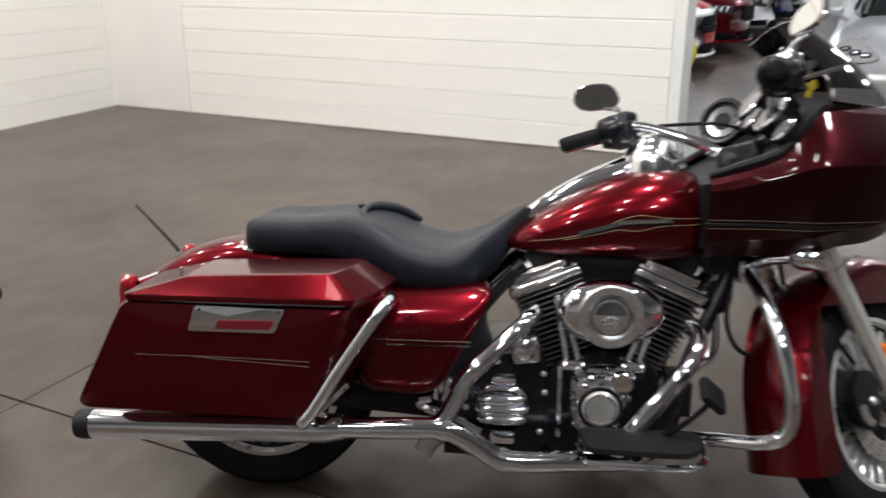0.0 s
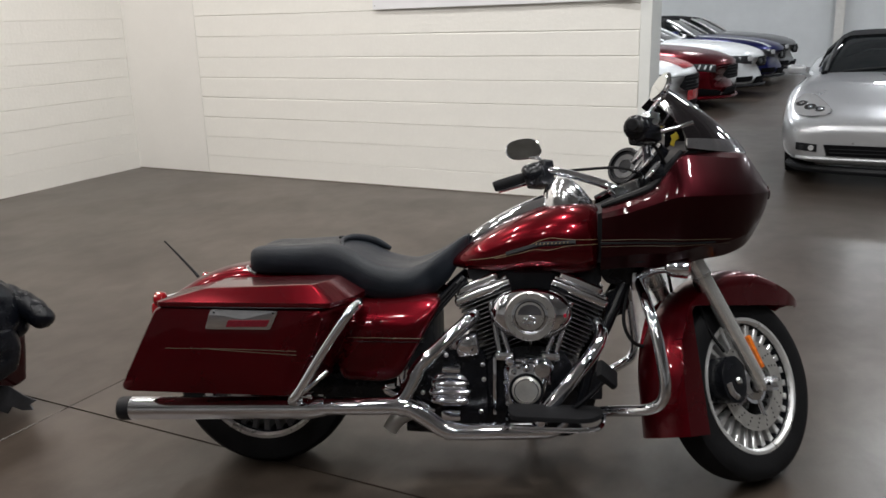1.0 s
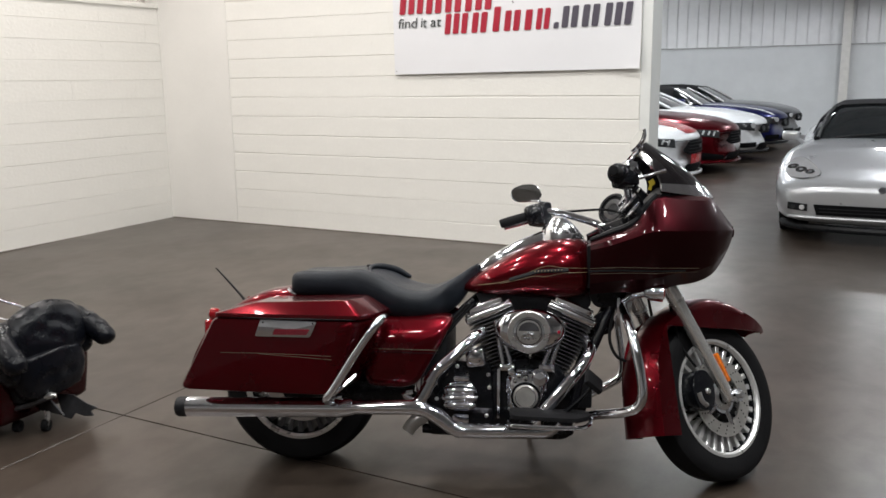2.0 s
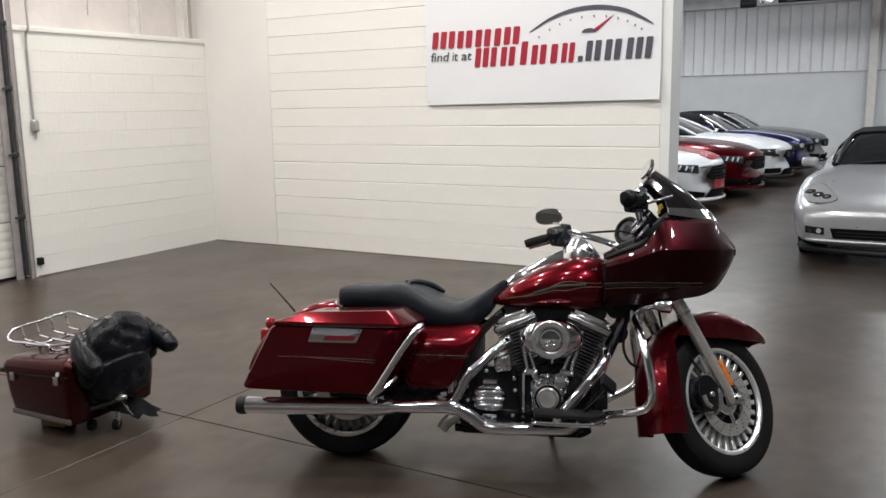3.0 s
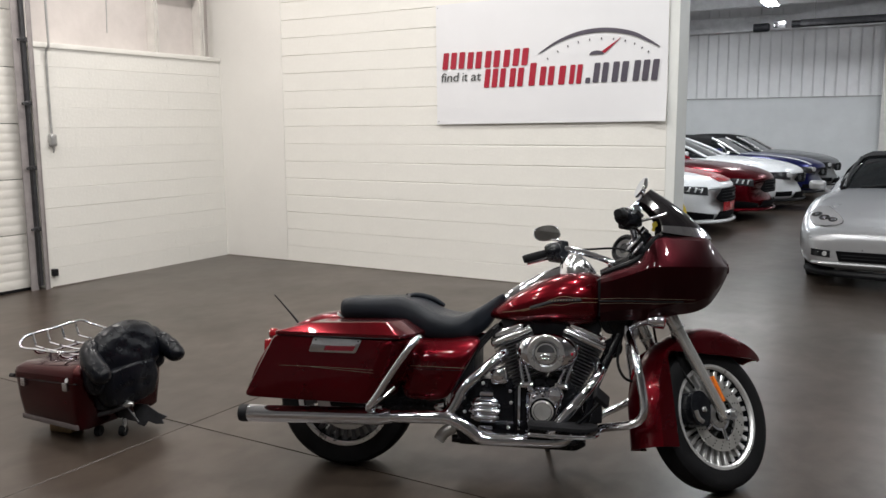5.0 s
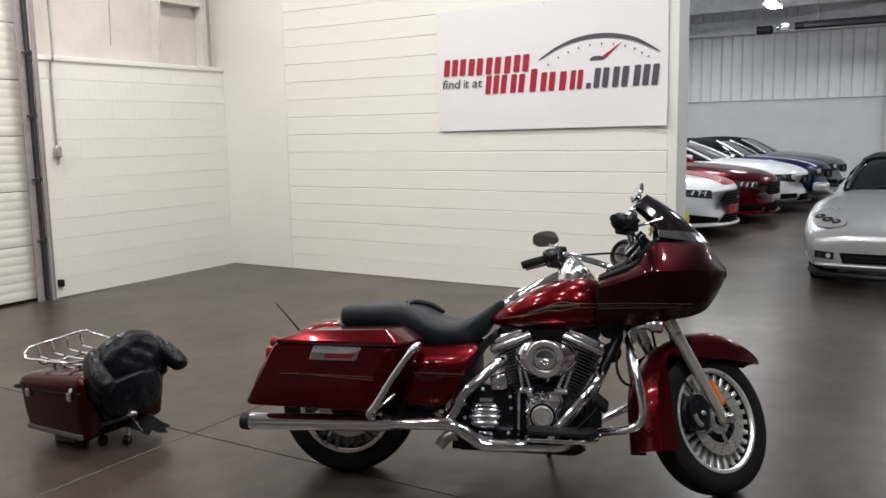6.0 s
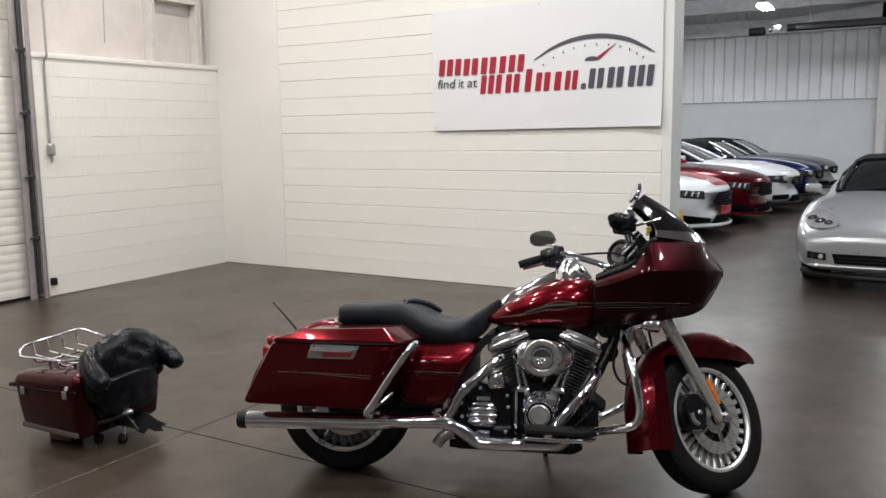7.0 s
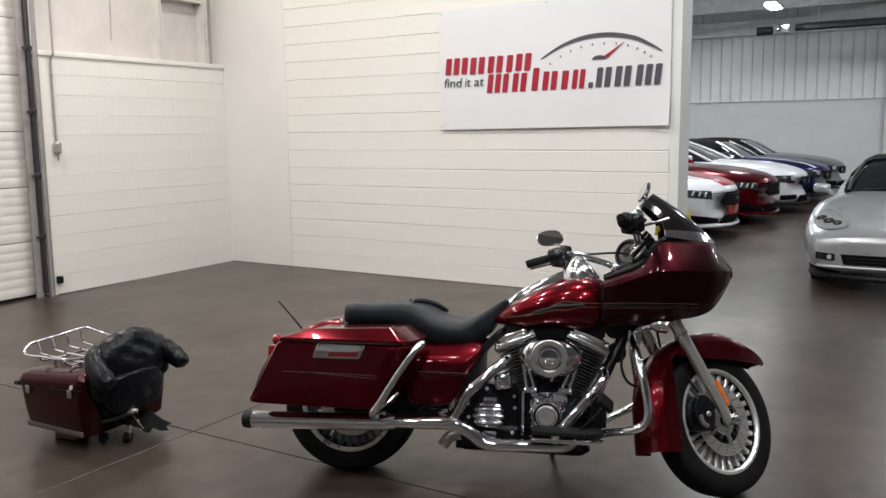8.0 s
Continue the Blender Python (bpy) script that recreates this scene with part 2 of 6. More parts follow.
def curve1(pairs, x):
    """Smooth interpolation of (x, value) pairs."""
    xs, ys = [q[0] for q in pairs], [q[1] for q in pairs]
    if x <= xs[0]:
        return ys[0]
    if x >= xs[-1]:
        return ys[-1]
    i = max(j for j in range(len(xs)) if xs[j] <= x)
    t = (x - xs[i]) / (xs[i + 1] - xs[i])
    m0 = (ys[i + 1] - ys[i - 1]) / (xs[i + 1] - xs[i - 1]) if i else (ys[1] - ys[0]) / (xs[1] - xs[0])
    m1 = (ys[i + 2] - ys[i]) / (xs[i + 2] - xs[i]) if i + 2 < len(xs) else (ys[i + 1] - ys[i]) / (xs[i + 1] - xs[i])
    h = xs[i + 1] - xs[i]
    return (2 * t ** 3 - 3 * t ** 2 + 1) * ys[i] + (t ** 3 - 2 * t ** 2 + t) * h * m0 + (3 * t ** 2 - 2 * t ** 3) * ys[i + 1] + (t ** 3 - t ** 2) * h * m1


def add_rings(bm, rings, caps=True, closed=True, loop=False):
    """Skin a list of point rings."""
    vs = [[bm.verts.new(p) for p in r] for r in rings]
    n = len(vs[0])
    pairs = list(zip(vs, vs[1:])) + ([(vs[-1], vs[0])] if loop else [])
    for a, b in pairs:
        for i in range(n if closed else n - 1):
            j = (i + 1) % n
            bm.faces.new((a[i], a[j], b[j], b[i]))
    if caps and closed and not loop:
        bm.faces.new(list(reversed(vs[0])))
        bm.faces.new(vs[-1])
    return bm


def add_tube(bm, pts, r, n=10, k=5, caps=True):
    """A round tube along a smooth line; r may be one radius or one per point."""
    line = catmull(pts, k)
    m = len(line)
    rad = [r] * m if not isinstance(r, (list, tuple)) else [curve1(list(enumerate(r)), i * (len(r) - 1) / (m - 1)) for i in range(m)]
    up, rings = None, []
    for i, p in enumerate(line):
        d = (line[min(i + 1, m - 1)] - line[max(i - 1, 0)]).normalized()
        if up is None:
            up = d.orthogonal().normalized()
        up = (up - d * up.dot(d)).normalized()
        s = d.cross(up)
        rings.append([p + (up * math.cos(a) + s * math.sin(a)) * rad[i] for a in (2 * math.pi * j / n for j in range(n))])
    return add_rings(bm, rings, caps)


def add_lathe(bm, prof, origin=(0, 0, 0), axis=(0, 1, 0), n=36, closed=False, a0=0.0, a1=360.0):
    """Turn a profile of (along the axis, radius) round an axis."""
    o, d = Vector(origin), Vector(axis).normalized()
    u = d.orthogonal().normalized()
    v = d.cross(u)
    full = a1 - a0 >= 359.9
    steps = n if full else n + 1
    rings = []
    for j in range(steps):
        a = radians(a0 + (a1 - a0) * j / n)
        w = u * math.cos(a) + v * math.sin(a)
        rings.append([o + d * t + w * r for t, r in prof])
    return add_rings(bm, rings, caps=False, closed=closed, loop=full)


def add_disc(bm, origin, axis, r0, r1, depth, n=32, bev=0.003):
    """A disc or a ring (r0 > 0) with rounded rims, standing depth along the axis."""
    prof = [(0, r0 if r0 else 1e-4), (0, r1), (depth - bev, r1), (depth, r1 - bev), (depth, r0 if r0 else 1e-4)]
    return add_lathe(bm, prof, origin, axis, n, closed=r0 > 0)


def add_box(bm, lo, hi, bev=0.0, seg=2, m=None):
    b2 = bmesh.new()
    bmesh.ops.create_cube(b2, size=1)
    lo, hi = Vector(lo), Vector(hi)
    for v in b2.verts:
        v.co = Vector(((lo[i] + hi[i]) / 2 + v.co[i] * (hi[i] - lo[i]) for i in range(3)))
    if bev:
        bmesh.ops.bevel(b2, geom=b2.edges[:], offset=bev, segments=seg, affect="EDGES", profile=0.6)
    return merge(bm, b2, m)


def merge(bm, b2, m=None):
    if m is not None:
        bmesh.ops.transform(b2, matrix=m, verts=b2.verts[:])
    me = bpy.data.meshes.new("tmp")
    b2.to_mesh(me)
    b2.free()
    bm.from_mesh(me)
    bpy.data.meshes.remove(me)
    return bm


def add_prism(bm, outline, y0, y1, bev=0.0, seg=2, axis="y", inset=0.0):
    """A flat outline of (x, z), made thick along y (or (x, y) along z, (y, z) along x). inset shrinks the y1 side."""
    put = {"y": lambda a, b, c: (a, c, b), "z": lambda a, b, c: (a, b, c), "x": lambda a, b, c: (c, a, b)}[axis]
    ca, cb = sum(p[0] for p in outline) / len(outline), sum(p[1] for p in outline) / len(outline)
    b2 = bmesh.new()
    f = 1 - inset
    add_rings(b2, [[put(a, b, y0) for a, b in outline], [put(ca + (a - ca) * f, cb + (b - cb) * f, y1) for a, b in outline]])
    bmesh.ops.recalc_face_normals(b2, faces=b2.faces[:])
    if bev:
        bmesh.ops.bevel(b2, geom=b2.edges[:], offset=bev, segments=seg, affect="EDGES", profile=0.6, clamp_overlap=True)
    return merge(bm, b2)


def rounded(outline, r=0.02, k=4):
    """Round the corners of a flat outline."""
    out, n = [], len(outline)
    for i in range(n):
        a, b, c = (Vector(outline[(i + d) % n]) for d in (-1, 0, 1))
        p = b + (a - b).normalized() * min(r, (a - b).length * 0.45)
        q = b + (c - b).normalized() * min(r, (c - b).length * 0.45)
        for j in range(k + 1):
            t = j / k
            w = p * (1 - t) ** 2 + b * 2 * t * (1 - t) + q * t * t
            out.append((w[0], w[1]))
    return out


def part(name, bm, material, parent=None, label="", m=None, ang=38, thick=0.0, subdiv=0, share=None):
    """Link a bmesh as one mesh object, under a thing or a part where one is given."""
    if share is None:
        bmesh.ops.recalc_face_normals(bm, faces=bm.faces[:])
        for f in bm.faces:
            f.smooth = True
        for e in bm.edges:
            e.smooth = len(e.link_faces) == 2 and e.calc_face_angle(0) < radians(ang)
        me = bpy.data.meshes.new(name)
        bm.to_mesh(me)
        bm.free()
        me.materials.append(material)
    else:
        me = share
    ob = new(name, me)
    if parent is not None:
        ob.parent = parent
    if m is not None:
        ob.matrix_basis = m
    if thick:
        s = ob.modifiers.new("thick", "SOLIDIFY")
        s.thickness, s.offset = thick, 0
    if subdiv:
        s = ob.modifiers.new("smooth", "SUBSURF")
        s.levels = s.render_levels = subdiv
    if label:
        ob["label"] = label
    return ob


def thing(name, label, category, m=None, group="", kind=""):
    """An empty at a thing's base, for its parts."""
    ob = new(name)
    ob.empty_display_size = 0.1
    if m is not None:
        ob.matrix_basis = m
    return tagged(ob, label, category, group, kind)


def B():
    return bmesh.new()


# ---- the building ----
WALL_Y, WALL_X, WALL_END, FAR_Y = 6.987, -5.588, -0.13, 24.0
CEIL_Z, COURSE, FIRST = 4.95, 0.1955, 0.209


def floor_z(y):
    """The slab rises a little towards the block wall."""
    t = min(1.0, max(0.0, (y - 3.2) / 3.7))
    s = min(1.0, max(0.0, (y - 7.0) / 2.0))
    return 0.03 * t * t * (3 - 2 * t) * (1 - s * s * (3 - 2 * s))


def slab(x0, x1, y0, y1, cut_low=True, cut_high=True):
    """One pour of the concrete floor, between saw cuts."""
    bm = B()
    ys = sorted({y0, y1, *[y for y in (3.2, 3.8, 4.4, 5.0, 5.6, 6.2, 6.9, 7.5, 8.0, 8.5, 9.0) if y0 < y < y1]})
    g = 0.0045
    ys[0], ys[-1] = ys[0] + (g if cut_low else 0), ys[-1] - (g if cut_high else 0)
    rows = []
    h = 0.0026
    for x in (x0 + h, x0 + h + 0.003, x1 - h - 0.003, x1 - h):
        drop = 0.003 if x in (x0 + h, x1 - h) else 0.0
        rows.append([(x, ys[0] - 0.0, -0.06)] + [(x, y, floor_z(y) - drop) for y in ys] + [(x, ys[-1], -0.06)])
    add_rings(bm, rows, caps=False, closed=False)
    return bm


floor = part("floor", add_box(B(), (-9, -9, -0.3), (13, 25, -0.03)), JOINT)
tagged(floor, "dark brown-grey sealed concrete floor with saw-cut joints", "floor", kind="structure")
XS, YS = (-9.0, -1.45, 13.0), (-9.0, 2.56, 3.2)
for i in range(2):
    for j in range(2):
        part("slab", slab(XS[i], XS[i + 1], YS[j], YS[j + 1], True, j == 0), CONCRETE, floor, ang=20)
part("slab", slab(-9.0, 13.0, 3.2, 25.0, False, True), CONCRETE, floor, ang=20)

# backing walls; the block faces are laid on them further down
wall_north = part("wall_north", add_box(B(), (WALL_X - 0.2, WALL_Y + 0.008, -0.05), (WALL_END - 0.01, WALL_Y + 0.298, CEIL_Z)), PAINT_WALL)
tagged(wall_north, "cream painted concrete block wall with shadowed courses", "wall", kind="structure")
pier = part("wall_pier", add_box(B(), (WALL_X - 0.1, WALL_Y - 0.006, -0.05), (-4.62, WALL_Y + 0.006, CEIL_Z), 0.003, 1), PLASTER)
tagged(pier, "smooth cream plastered pier in the corner", "wall", kind="structure")
# a corner post capping the free end of the block wall
end_trim = part("trim", add_box(B(), (WALL_END - 0.085, WALL_Y - 0.004, -0.05), (WALL_END + 0.004, WALL_Y + 0.302, CEIL_Z), 0.004, 1), END_PAINT)
tagged(end_trim, "smooth painted end of the block wall", "wall trim", kind="structure")

LEDGE_Z, DOOR_Y = 2.345, 4.575
wall_west = part("wall_west", add_box(B(), (WALL_X - 0.2, DOOR_Y, -0.05), (WALL_X - 0.008, WALL_Y, LEDGE_Z - 0.02)), PAINT_WALL)
tagged(wall_west, "cream painted concrete block wall below a ledge", "wall", kind="structure")
ledge = part("trim", add_box(B(), (WALL_X - 0.22, DOOR_Y, LEDGE_Z - 0.005), (WALL_X + 0.018, WALL_Y - 0.006, LEDGE_Z + 0.045), 0.005, 2), PAINT_WALL)
tagged(ledge, "painted capping ledge along the block wall", "ledge", kind="structure")
upper = part("wall_west_upper", add_box(B(), (WALL_X - 0.34, DOOR_Y - 0.0, LEDGE_Z), (WALL_X - 0.19, WALL_Y + 0.1, CEIL_Z)), VINYL)
tagged(upper, "white vinyl-faced insulation above the ledge", "wall", kind="structure")
south_west = part("wall_west_south", add_box(B(), (WALL_X - 0.2, -9, -0.05), (WALL_X, 0.72, CEIL_Z)), PAINT_WALL)
tagged(south_west, "cream painted wall beyond the overhead door", "wall", kind="structure")
header = part("wall_west_header", add_box(B(), (WALL_X - 0.2, 0.72, 3.9), (WALL_X, DOOR_Y, CEIL_Z)), PAINT_WALL)
tagged(header, "cream painted wall over the overhead door", "wall", kind="structure")
# unseen walls added to close the hall and feed reflections and bounce
for nm, lo, hi in (("wall_south", (-9, -9.0, -0.05), (13, -8.8, CEIL_Z)), ("wall_east", (12.8, -9, -0.05), (13, 25, CEIL_Z)),
                   ("wall_back_west", (-9, WALL_Y, -0.05), (-8.8, 25, CEIL_Z))):
    tagged(part(nm, add_box(B(), lo, hi), CLOSING_WALL), "unseen plain grey wall added to close the hall", "wall", kind="structure")

# studs and purlin framing the insulation
def channel(bm, lo, hi):
    return add_box(bm, lo, hi, 0.004, 1)


for y0, y1 in ((6.090, 6.145), (6.755, 6.815)):
    st = part("stud", channel(B(), (WALL_X - 0.19, y0, LEDGE_Z + 0.045), (WALL_X - 0.06, y0 + 0.03, CEIL_Z)), STEEL_PAINT)
    tagged(st, "painted steel channel stud over the ledge", "wall stud", kind="structure")
    part("flange", channel(B(), (WALL_X - 0.062, y0 + 0.03, LEDGE_Z + 0.045), (WALL_X - 0.05, y1, CEIL_Z)), STEEL_PAINT, st)
girt = part("girt", channel(B(), (WALL_X - 0.19, 6.12, 3.075), (WALL_X - 0.07, 6.755, 3.13)), STEEL_PAINT)
tagged(girt, "painted steel girt between the studs", "wall stud", kind="structure")
seam = part("trim", add_tube(B(), [(WALL_X - 0.186, 5.57, LEDGE_Z + 0.22), (WALL_X - 0.186, 5.585, 3.2), (WALL_X - 0.186, 5.58, CEIL_Z)], 0.005, 6), STEEL_GREY)
tagged(seam, "dark taped seam in the insulation", "seam", kind="structure")

# overhead door of ribbed sections
door_1 = thing("door_1", "closed cream ribbed sectional overhead door", "overhead door", pose(WALL_X - 0.13, 0.0, 0.0), kind="structure")
for k in range(7):
    z0 = 0.03 + k * 0.53
    bm = B()
    prof = [(-0.03, z0 + 0.002), (0.0, z0 + 0.004)]
    for j in range(6):
        a = z0 + 0.010 + j * 0.086
        prof += [(0.0, a), (0.002, a + 0.008), (0.002, a + 0.070), (0.0, a + 0.078)]
    prof += [(0.0, z0 + 0.526), (-0.03, z0 + 0.528)]
    add_rings(bm, [[(x, y, z) for x, z in prof] for y in (0.80, DOOR_Y - 0.03)])
    part("section", bm, DOOR_PAINT, door_1, ang=25)
part("bottom_seal", add_box(B(), (-0.02, 0.8, 0.0), (0.012, DOOR_Y - 0.03, 0.035), 0.006), RUBBER, door_1, "black rubber bottom seal")

door_track = thing("door_track", "dark steel vertical track bolted beside the overhead door", "door track", pose(WALL_X, DOOR_Y, 0))
part("angle", channel(channel(B(), (-0.02, -0.012, 0.0), (0.018, 0.002, CEIL_Z - 0.6)), (0.006, -0.050, 0.0), (0.018, -0.012, CEIL_Z - 0.6)), TRACK_GREY, door_track, "grey steel mounting angle")
bm = channel(channel(B(), (-0.075, -0.090, 0.05), (-0.01, -0.083, CEIL_Z - 0.6)), (-0.012, -0.090, 0.05), (-0.004, -0.053, CEIL_Z - 0.6))
part("rail", channel(bm, (-0.075, -0.090, 0.05), (-0.068, -0.053, CEIL_Z - 0.6)), STEEL_DARK, door_track)
part("jamb_plate", channel(B(), (-0.055, -0.165, 0.0), (-0.045, -0.080, CEIL_Z - 0.6)), TRACK_GREY, door_track, "grey steel jamb plate")
for z in (0.61, 1.20, 1.81, 2.40, 3.0, 3.6):
    bm = channel(B(), (-0.002, -0.12, z - 0.022), (0.005, 0.0, z + 0.022))
    add_tube(bm, [(0.0, -0.085, z), (0.022, -0.085, z)], 0.010, 8)
    add_tube(bm, [(-0.005, -0.12, z), (-0.005, -0.140, z - 0.005)], 0.012, 8)
    part("bracket", bm, STEEL_DARK, door_track)
sensor = thing("door_sensor", "small dark photo sensor low beside the door track", "sensor", pose(WALL_X + 0.012, 4.628, 0.165))
part("housing", add_box(B(), (-0.02, -0.025, -0.035), (0.035, 0.025, 0.035), 0.006), BLACK_MATT, sensor)
part("lens", add_disc(B(), (0.0, -0.025, 0.0), (0, -1, 0), 0, 0.012, 0.004, 12), CAR_GLASS, sensor)

conduit = thing("conduit", "thin grey electrical conduit running down to a switch box", "conduit", pose(WALL_X + 0.02, 4.70, 0))
part("pipe", add_tube(B(), [(0.0, 0, 1.52), (0.0, 0, 2.25), (0.045, 0, 2.36), (0.05, 0, 2.6), (0.05, -0.01, CEIL_Z)], 0.011, 8), STEEL_GREY, conduit)
part("switch_box", add_box(B(), (-0.018, -0.036, 1.40), (0.040, 0.036, 1.52), 0.026, 4), STEEL_GREY, conduit)
part("cord_grip", add_tube(B(), [(0.012, 0, 1.40), (0.012, 0.004, 1.365), (0.01, 0.0, 1.335)], [0.014, 0.010, 0.006], 8), STEEL_GREY, conduit)

# far wall of the back hall: dado below, ribbed siding above, a steel column
DADO_Z, EAVE = 2.26, 4.12
wall_far = part("wall_far", add_box(B(), (-9, FAR_Y, -0.05), (13, FAR_Y + 0.2, DADO_Z)), DADO)
tagged(wall_far, "pale grey painted lower wall of the back hall", "wall", kind="structure")
flash = part("trim", add_box(B(), (-9, FAR_Y - 0.03, DADO_Z), (13, FAR_Y + 0.1, DADO_Z + 0.022)), STEEL_GREY)
tagged(flash, "grey flashing between wall and siding", "trim", kind="structure")
bm = B()
prof = []
x = -9.0
while x < 13:
    prof += [(x, 0.0), (x + 0.236, 0.0), (x + 0.238, 0.030), (x + 0.247, 0.030), (x + 0.249, -0.004), (x + 0.262, -0.012), (x + 0.272, 0.0)]
    x += 0.275
add_rings(bm, [[(a, FAR_Y + 0.04 + b, z) for a, b in prof] for z in (DADO_Z + 0.03, CEIL_Z)], caps=False, closed=False)
tagged(part("wall_far_siding", bm, SIDING, ang=15), "grey ribbed metal siding above the painted wall", "siding", kind="structure")
for cx in (0.44, 6.6, -6.0):
    col = thing("column", "pale painted steel column against the siding", "column", pose(cx, FAR_Y - 0.17, 0), group="columns of the back hall", kind="structure")
    part("web", add_box(B(), (-0.006, -0.12, 0), (0.006, 0.12, CEIL_Z)), STEEL_PAINT, col)
    for y in (-0.13, 0.12):
        part("flange", add_box(B(), (-0.10, y, 0), (0.10, y + 0.012, CEIL_Z), 0.002, 1), STEEL_PAINT, col)

# ceiling: metal deck in one mesh, with purlins and beams
bm = add_box(B(), (-9, -9, CEIL_Z), (13, 25, CEIL_Z + 0.1))
y = -8.0
while y < 25:
    add_box(bm, (-9, y, CEIL_Z - 0.16), (13, y + 0.06, CEIL_Z))
    y += 1.5
tagged(part("ceiling", bm, DECK), "dark metal roof deck on steel purlins", "ceiling", kind="structure")
for by in (21.8, 14.6, 8.2):
    beam = thing("roof_beam", "pale steel roof beam under the purlins", "roof beam", pose(0, by, CEIL_Z - 0.52), group="roof beams", kind="structure")
    part("web", add_box(B(), (-8.7, -0.008, 0.012), (12.7, 0.008, 0.34)), ROOF_STEEL, beam)
    for z in (0.0, 0.34):
        part("flange", add_box(B(), (-8.7, -0.09, z), (12.7, 0.09, z + 0.014), 0.002, 1), ROOF_STEEL, beam)

eave = thing("eave_beam", "pale steel beam along the top of the siding", "roof beam", pose(0, FAR_Y - 0.12, 4.10), kind="structure")
part("web", add_box(B(), (-8.7, -0.008, 0.012), (12.7, 0.008, 0.33)), ROOF_STEEL, eave)
for z in (0.0, 0.33):
    part("flange", add_box(B(), (-8.7, -0.09, z), (12.7, 0.09, z + 0.014), 0.002, 1), ROOF_STEEL, eave)

gable = part("girt", add_prism(B(), [(-8.7, 4.05), (12.7, 4.0), (12.7, 4.92), (3.0, 4.86), (-4.4, 4.15), (-8.7, 4.12)], FAR_Y - 0.30, FAR_Y - 0.22), ROOF_STEEL)
tagged(gable, "pale haunched steel girder against the siding", "roof beam", kind="structure")

# black radiant heater tube under the roof of the back hall
heater = thing("tube_heater", "black radiant tube heater hung under the roof", "heater", pose(0, 21.4, 3.91))
part("tube", add_tube(B(), [(-1.5, 0, 0), (4, 0, 0), (11, 0, 0)], 0.085, 12, 2), BLACK_MATT, heater)
part("reflector", add_lathe(B(), [(0, 0.105), (12.3, 0.105)], (-1.3, 0, -0.01), (1, 0, 0), 10, a0=-20, a1=160), STEEL_DARK, heater, "dark folded reflector hood", thick=0.006)
part("burner_box", add_box(B(), (-1.90, -0.09, -0.08), (-1.62, 0.09, 0.09), 0.01), STRIP_GREY, heater, "grey burner box")
part("blower", add_disc(B(), (-2.36, 0, -0.04), (1, 0, 0), 0, 0.10, 0.36, 20, 0.03), BLACK_MATT, heater)
for hx in (-1.0, 2.0, 5.0, 8.0):
    part("hanger", add_tube(B(), [(hx, 0, 0.1), (hx, 0, CEIL_Z - 3.93)], 0.008, 6, 1), STEEL_GREY, heater)


# high-bay lamps, one kind
def high_bay(z, glow_mat, drop):
    lamp = thing("high_bay_lamp", "white multi-tube high-bay lamp hung from the roof, lit", "ceiling lamp", group="high-bay lamps")
    part("housing", add_prism(B(), [(-0.17, 0.03), (-0.12, 0.10), (0.12, 0.10), (0.17, 0.03), (0.155, 0.03), (0.11, 0.085), (-0.11, 0.085), (-0.155, 0.03)], -0.36, 0.36), STEEL_PAINT, lamp)
    for k in range(4):
        x = -0.105 + k * 0.07
        bm = add_tube(B(), [(x, -0.33, drop), (x, 0.0, drop), (x, 0.33, drop)], 0.020, 8, 1)
        part("lamp_tube", bm, glow_mat, lamp, "glowing lamp tube")
    for y in (-0.25, 0.25):
        part("hanger", add_tube(B(), [(0, y, 0.10), (0, y, CEIL_Z - z)], 0.006, 6, 1), STEEL_GREY, lamp)
    return lamp


def tint(x):
    """Warm tint towards the overhead door, cooler towards the open side, set for wall tone."""
    t = min(1.0, max(0.0, (x + 4.0) / 5.0))
    return (1.0 - 0.030 * t, 0.940 + 0.036 * t, 0.895 + 0.070 * t)


BUILT = {}
for group, watts in ((FRONT_LAMPS, LAMP_WATTS), (BACK_LAMPS, BACK_WATTS)):
    for x, y, *dim in group:
        z = LAMP_Z if watts == LAMP_WATTS else BACK_Z
        m = pose(x, y, z)
        if z not in BUILT:
            BUILT[z] = high_bay(z, *((LAMP_GLOW, 0.045) if z == LAMP_Z else (BACK_GLOW, 0.012)))
            BUILT[z].matrix_basis = m
        else:
            copy_thing(BUILT[z], m)
        li = bpy.data.lights.new("lamp_light", "AREA")
        li.shape, li.size, li.size_y, li.energy, li.color = "RECTANGLE", 0.18 if watts == LAMP_WATTS else 0.5, 0.46 if watts == LAMP_WATTS else 1.1, watts * (dim[0] if dim else 1), tint(x) if watts == LAMP_WATTS else (0.93, 0.975, 1.0)
        new("lamp_light", li).matrix_basis = pose(x, y, z - 0.03)


# coil of yellow air hose on a hook behind the free end of the block wall
hose = thing("air_hose", "coil of yellow air hose hung behind the wall end", "hose", pose(-0.245, WALL_Y + 0.298, 0.74))
for k in range(4):
    r = 0.118 + 0.006 * (k % 2)
    part("hose_loop", add_tube(B(), [(r * math.cos(radians(a)), 0.025 + 0.02 * k + 0.004 * math.sin(radians(a * 2)), r * math.sin(radians(a)) * 1.15) for a in range(0, 361, 30)], 0.011, 8, 2), YELLOW, hose)
part("hook", add_tube(B(), [(0, 0.0, 0.11), (0, 0.09, 0.11), (0, 0.115, 0.135)], 0.008, 8), STEEL_DARK, hose, "dark steel hook")

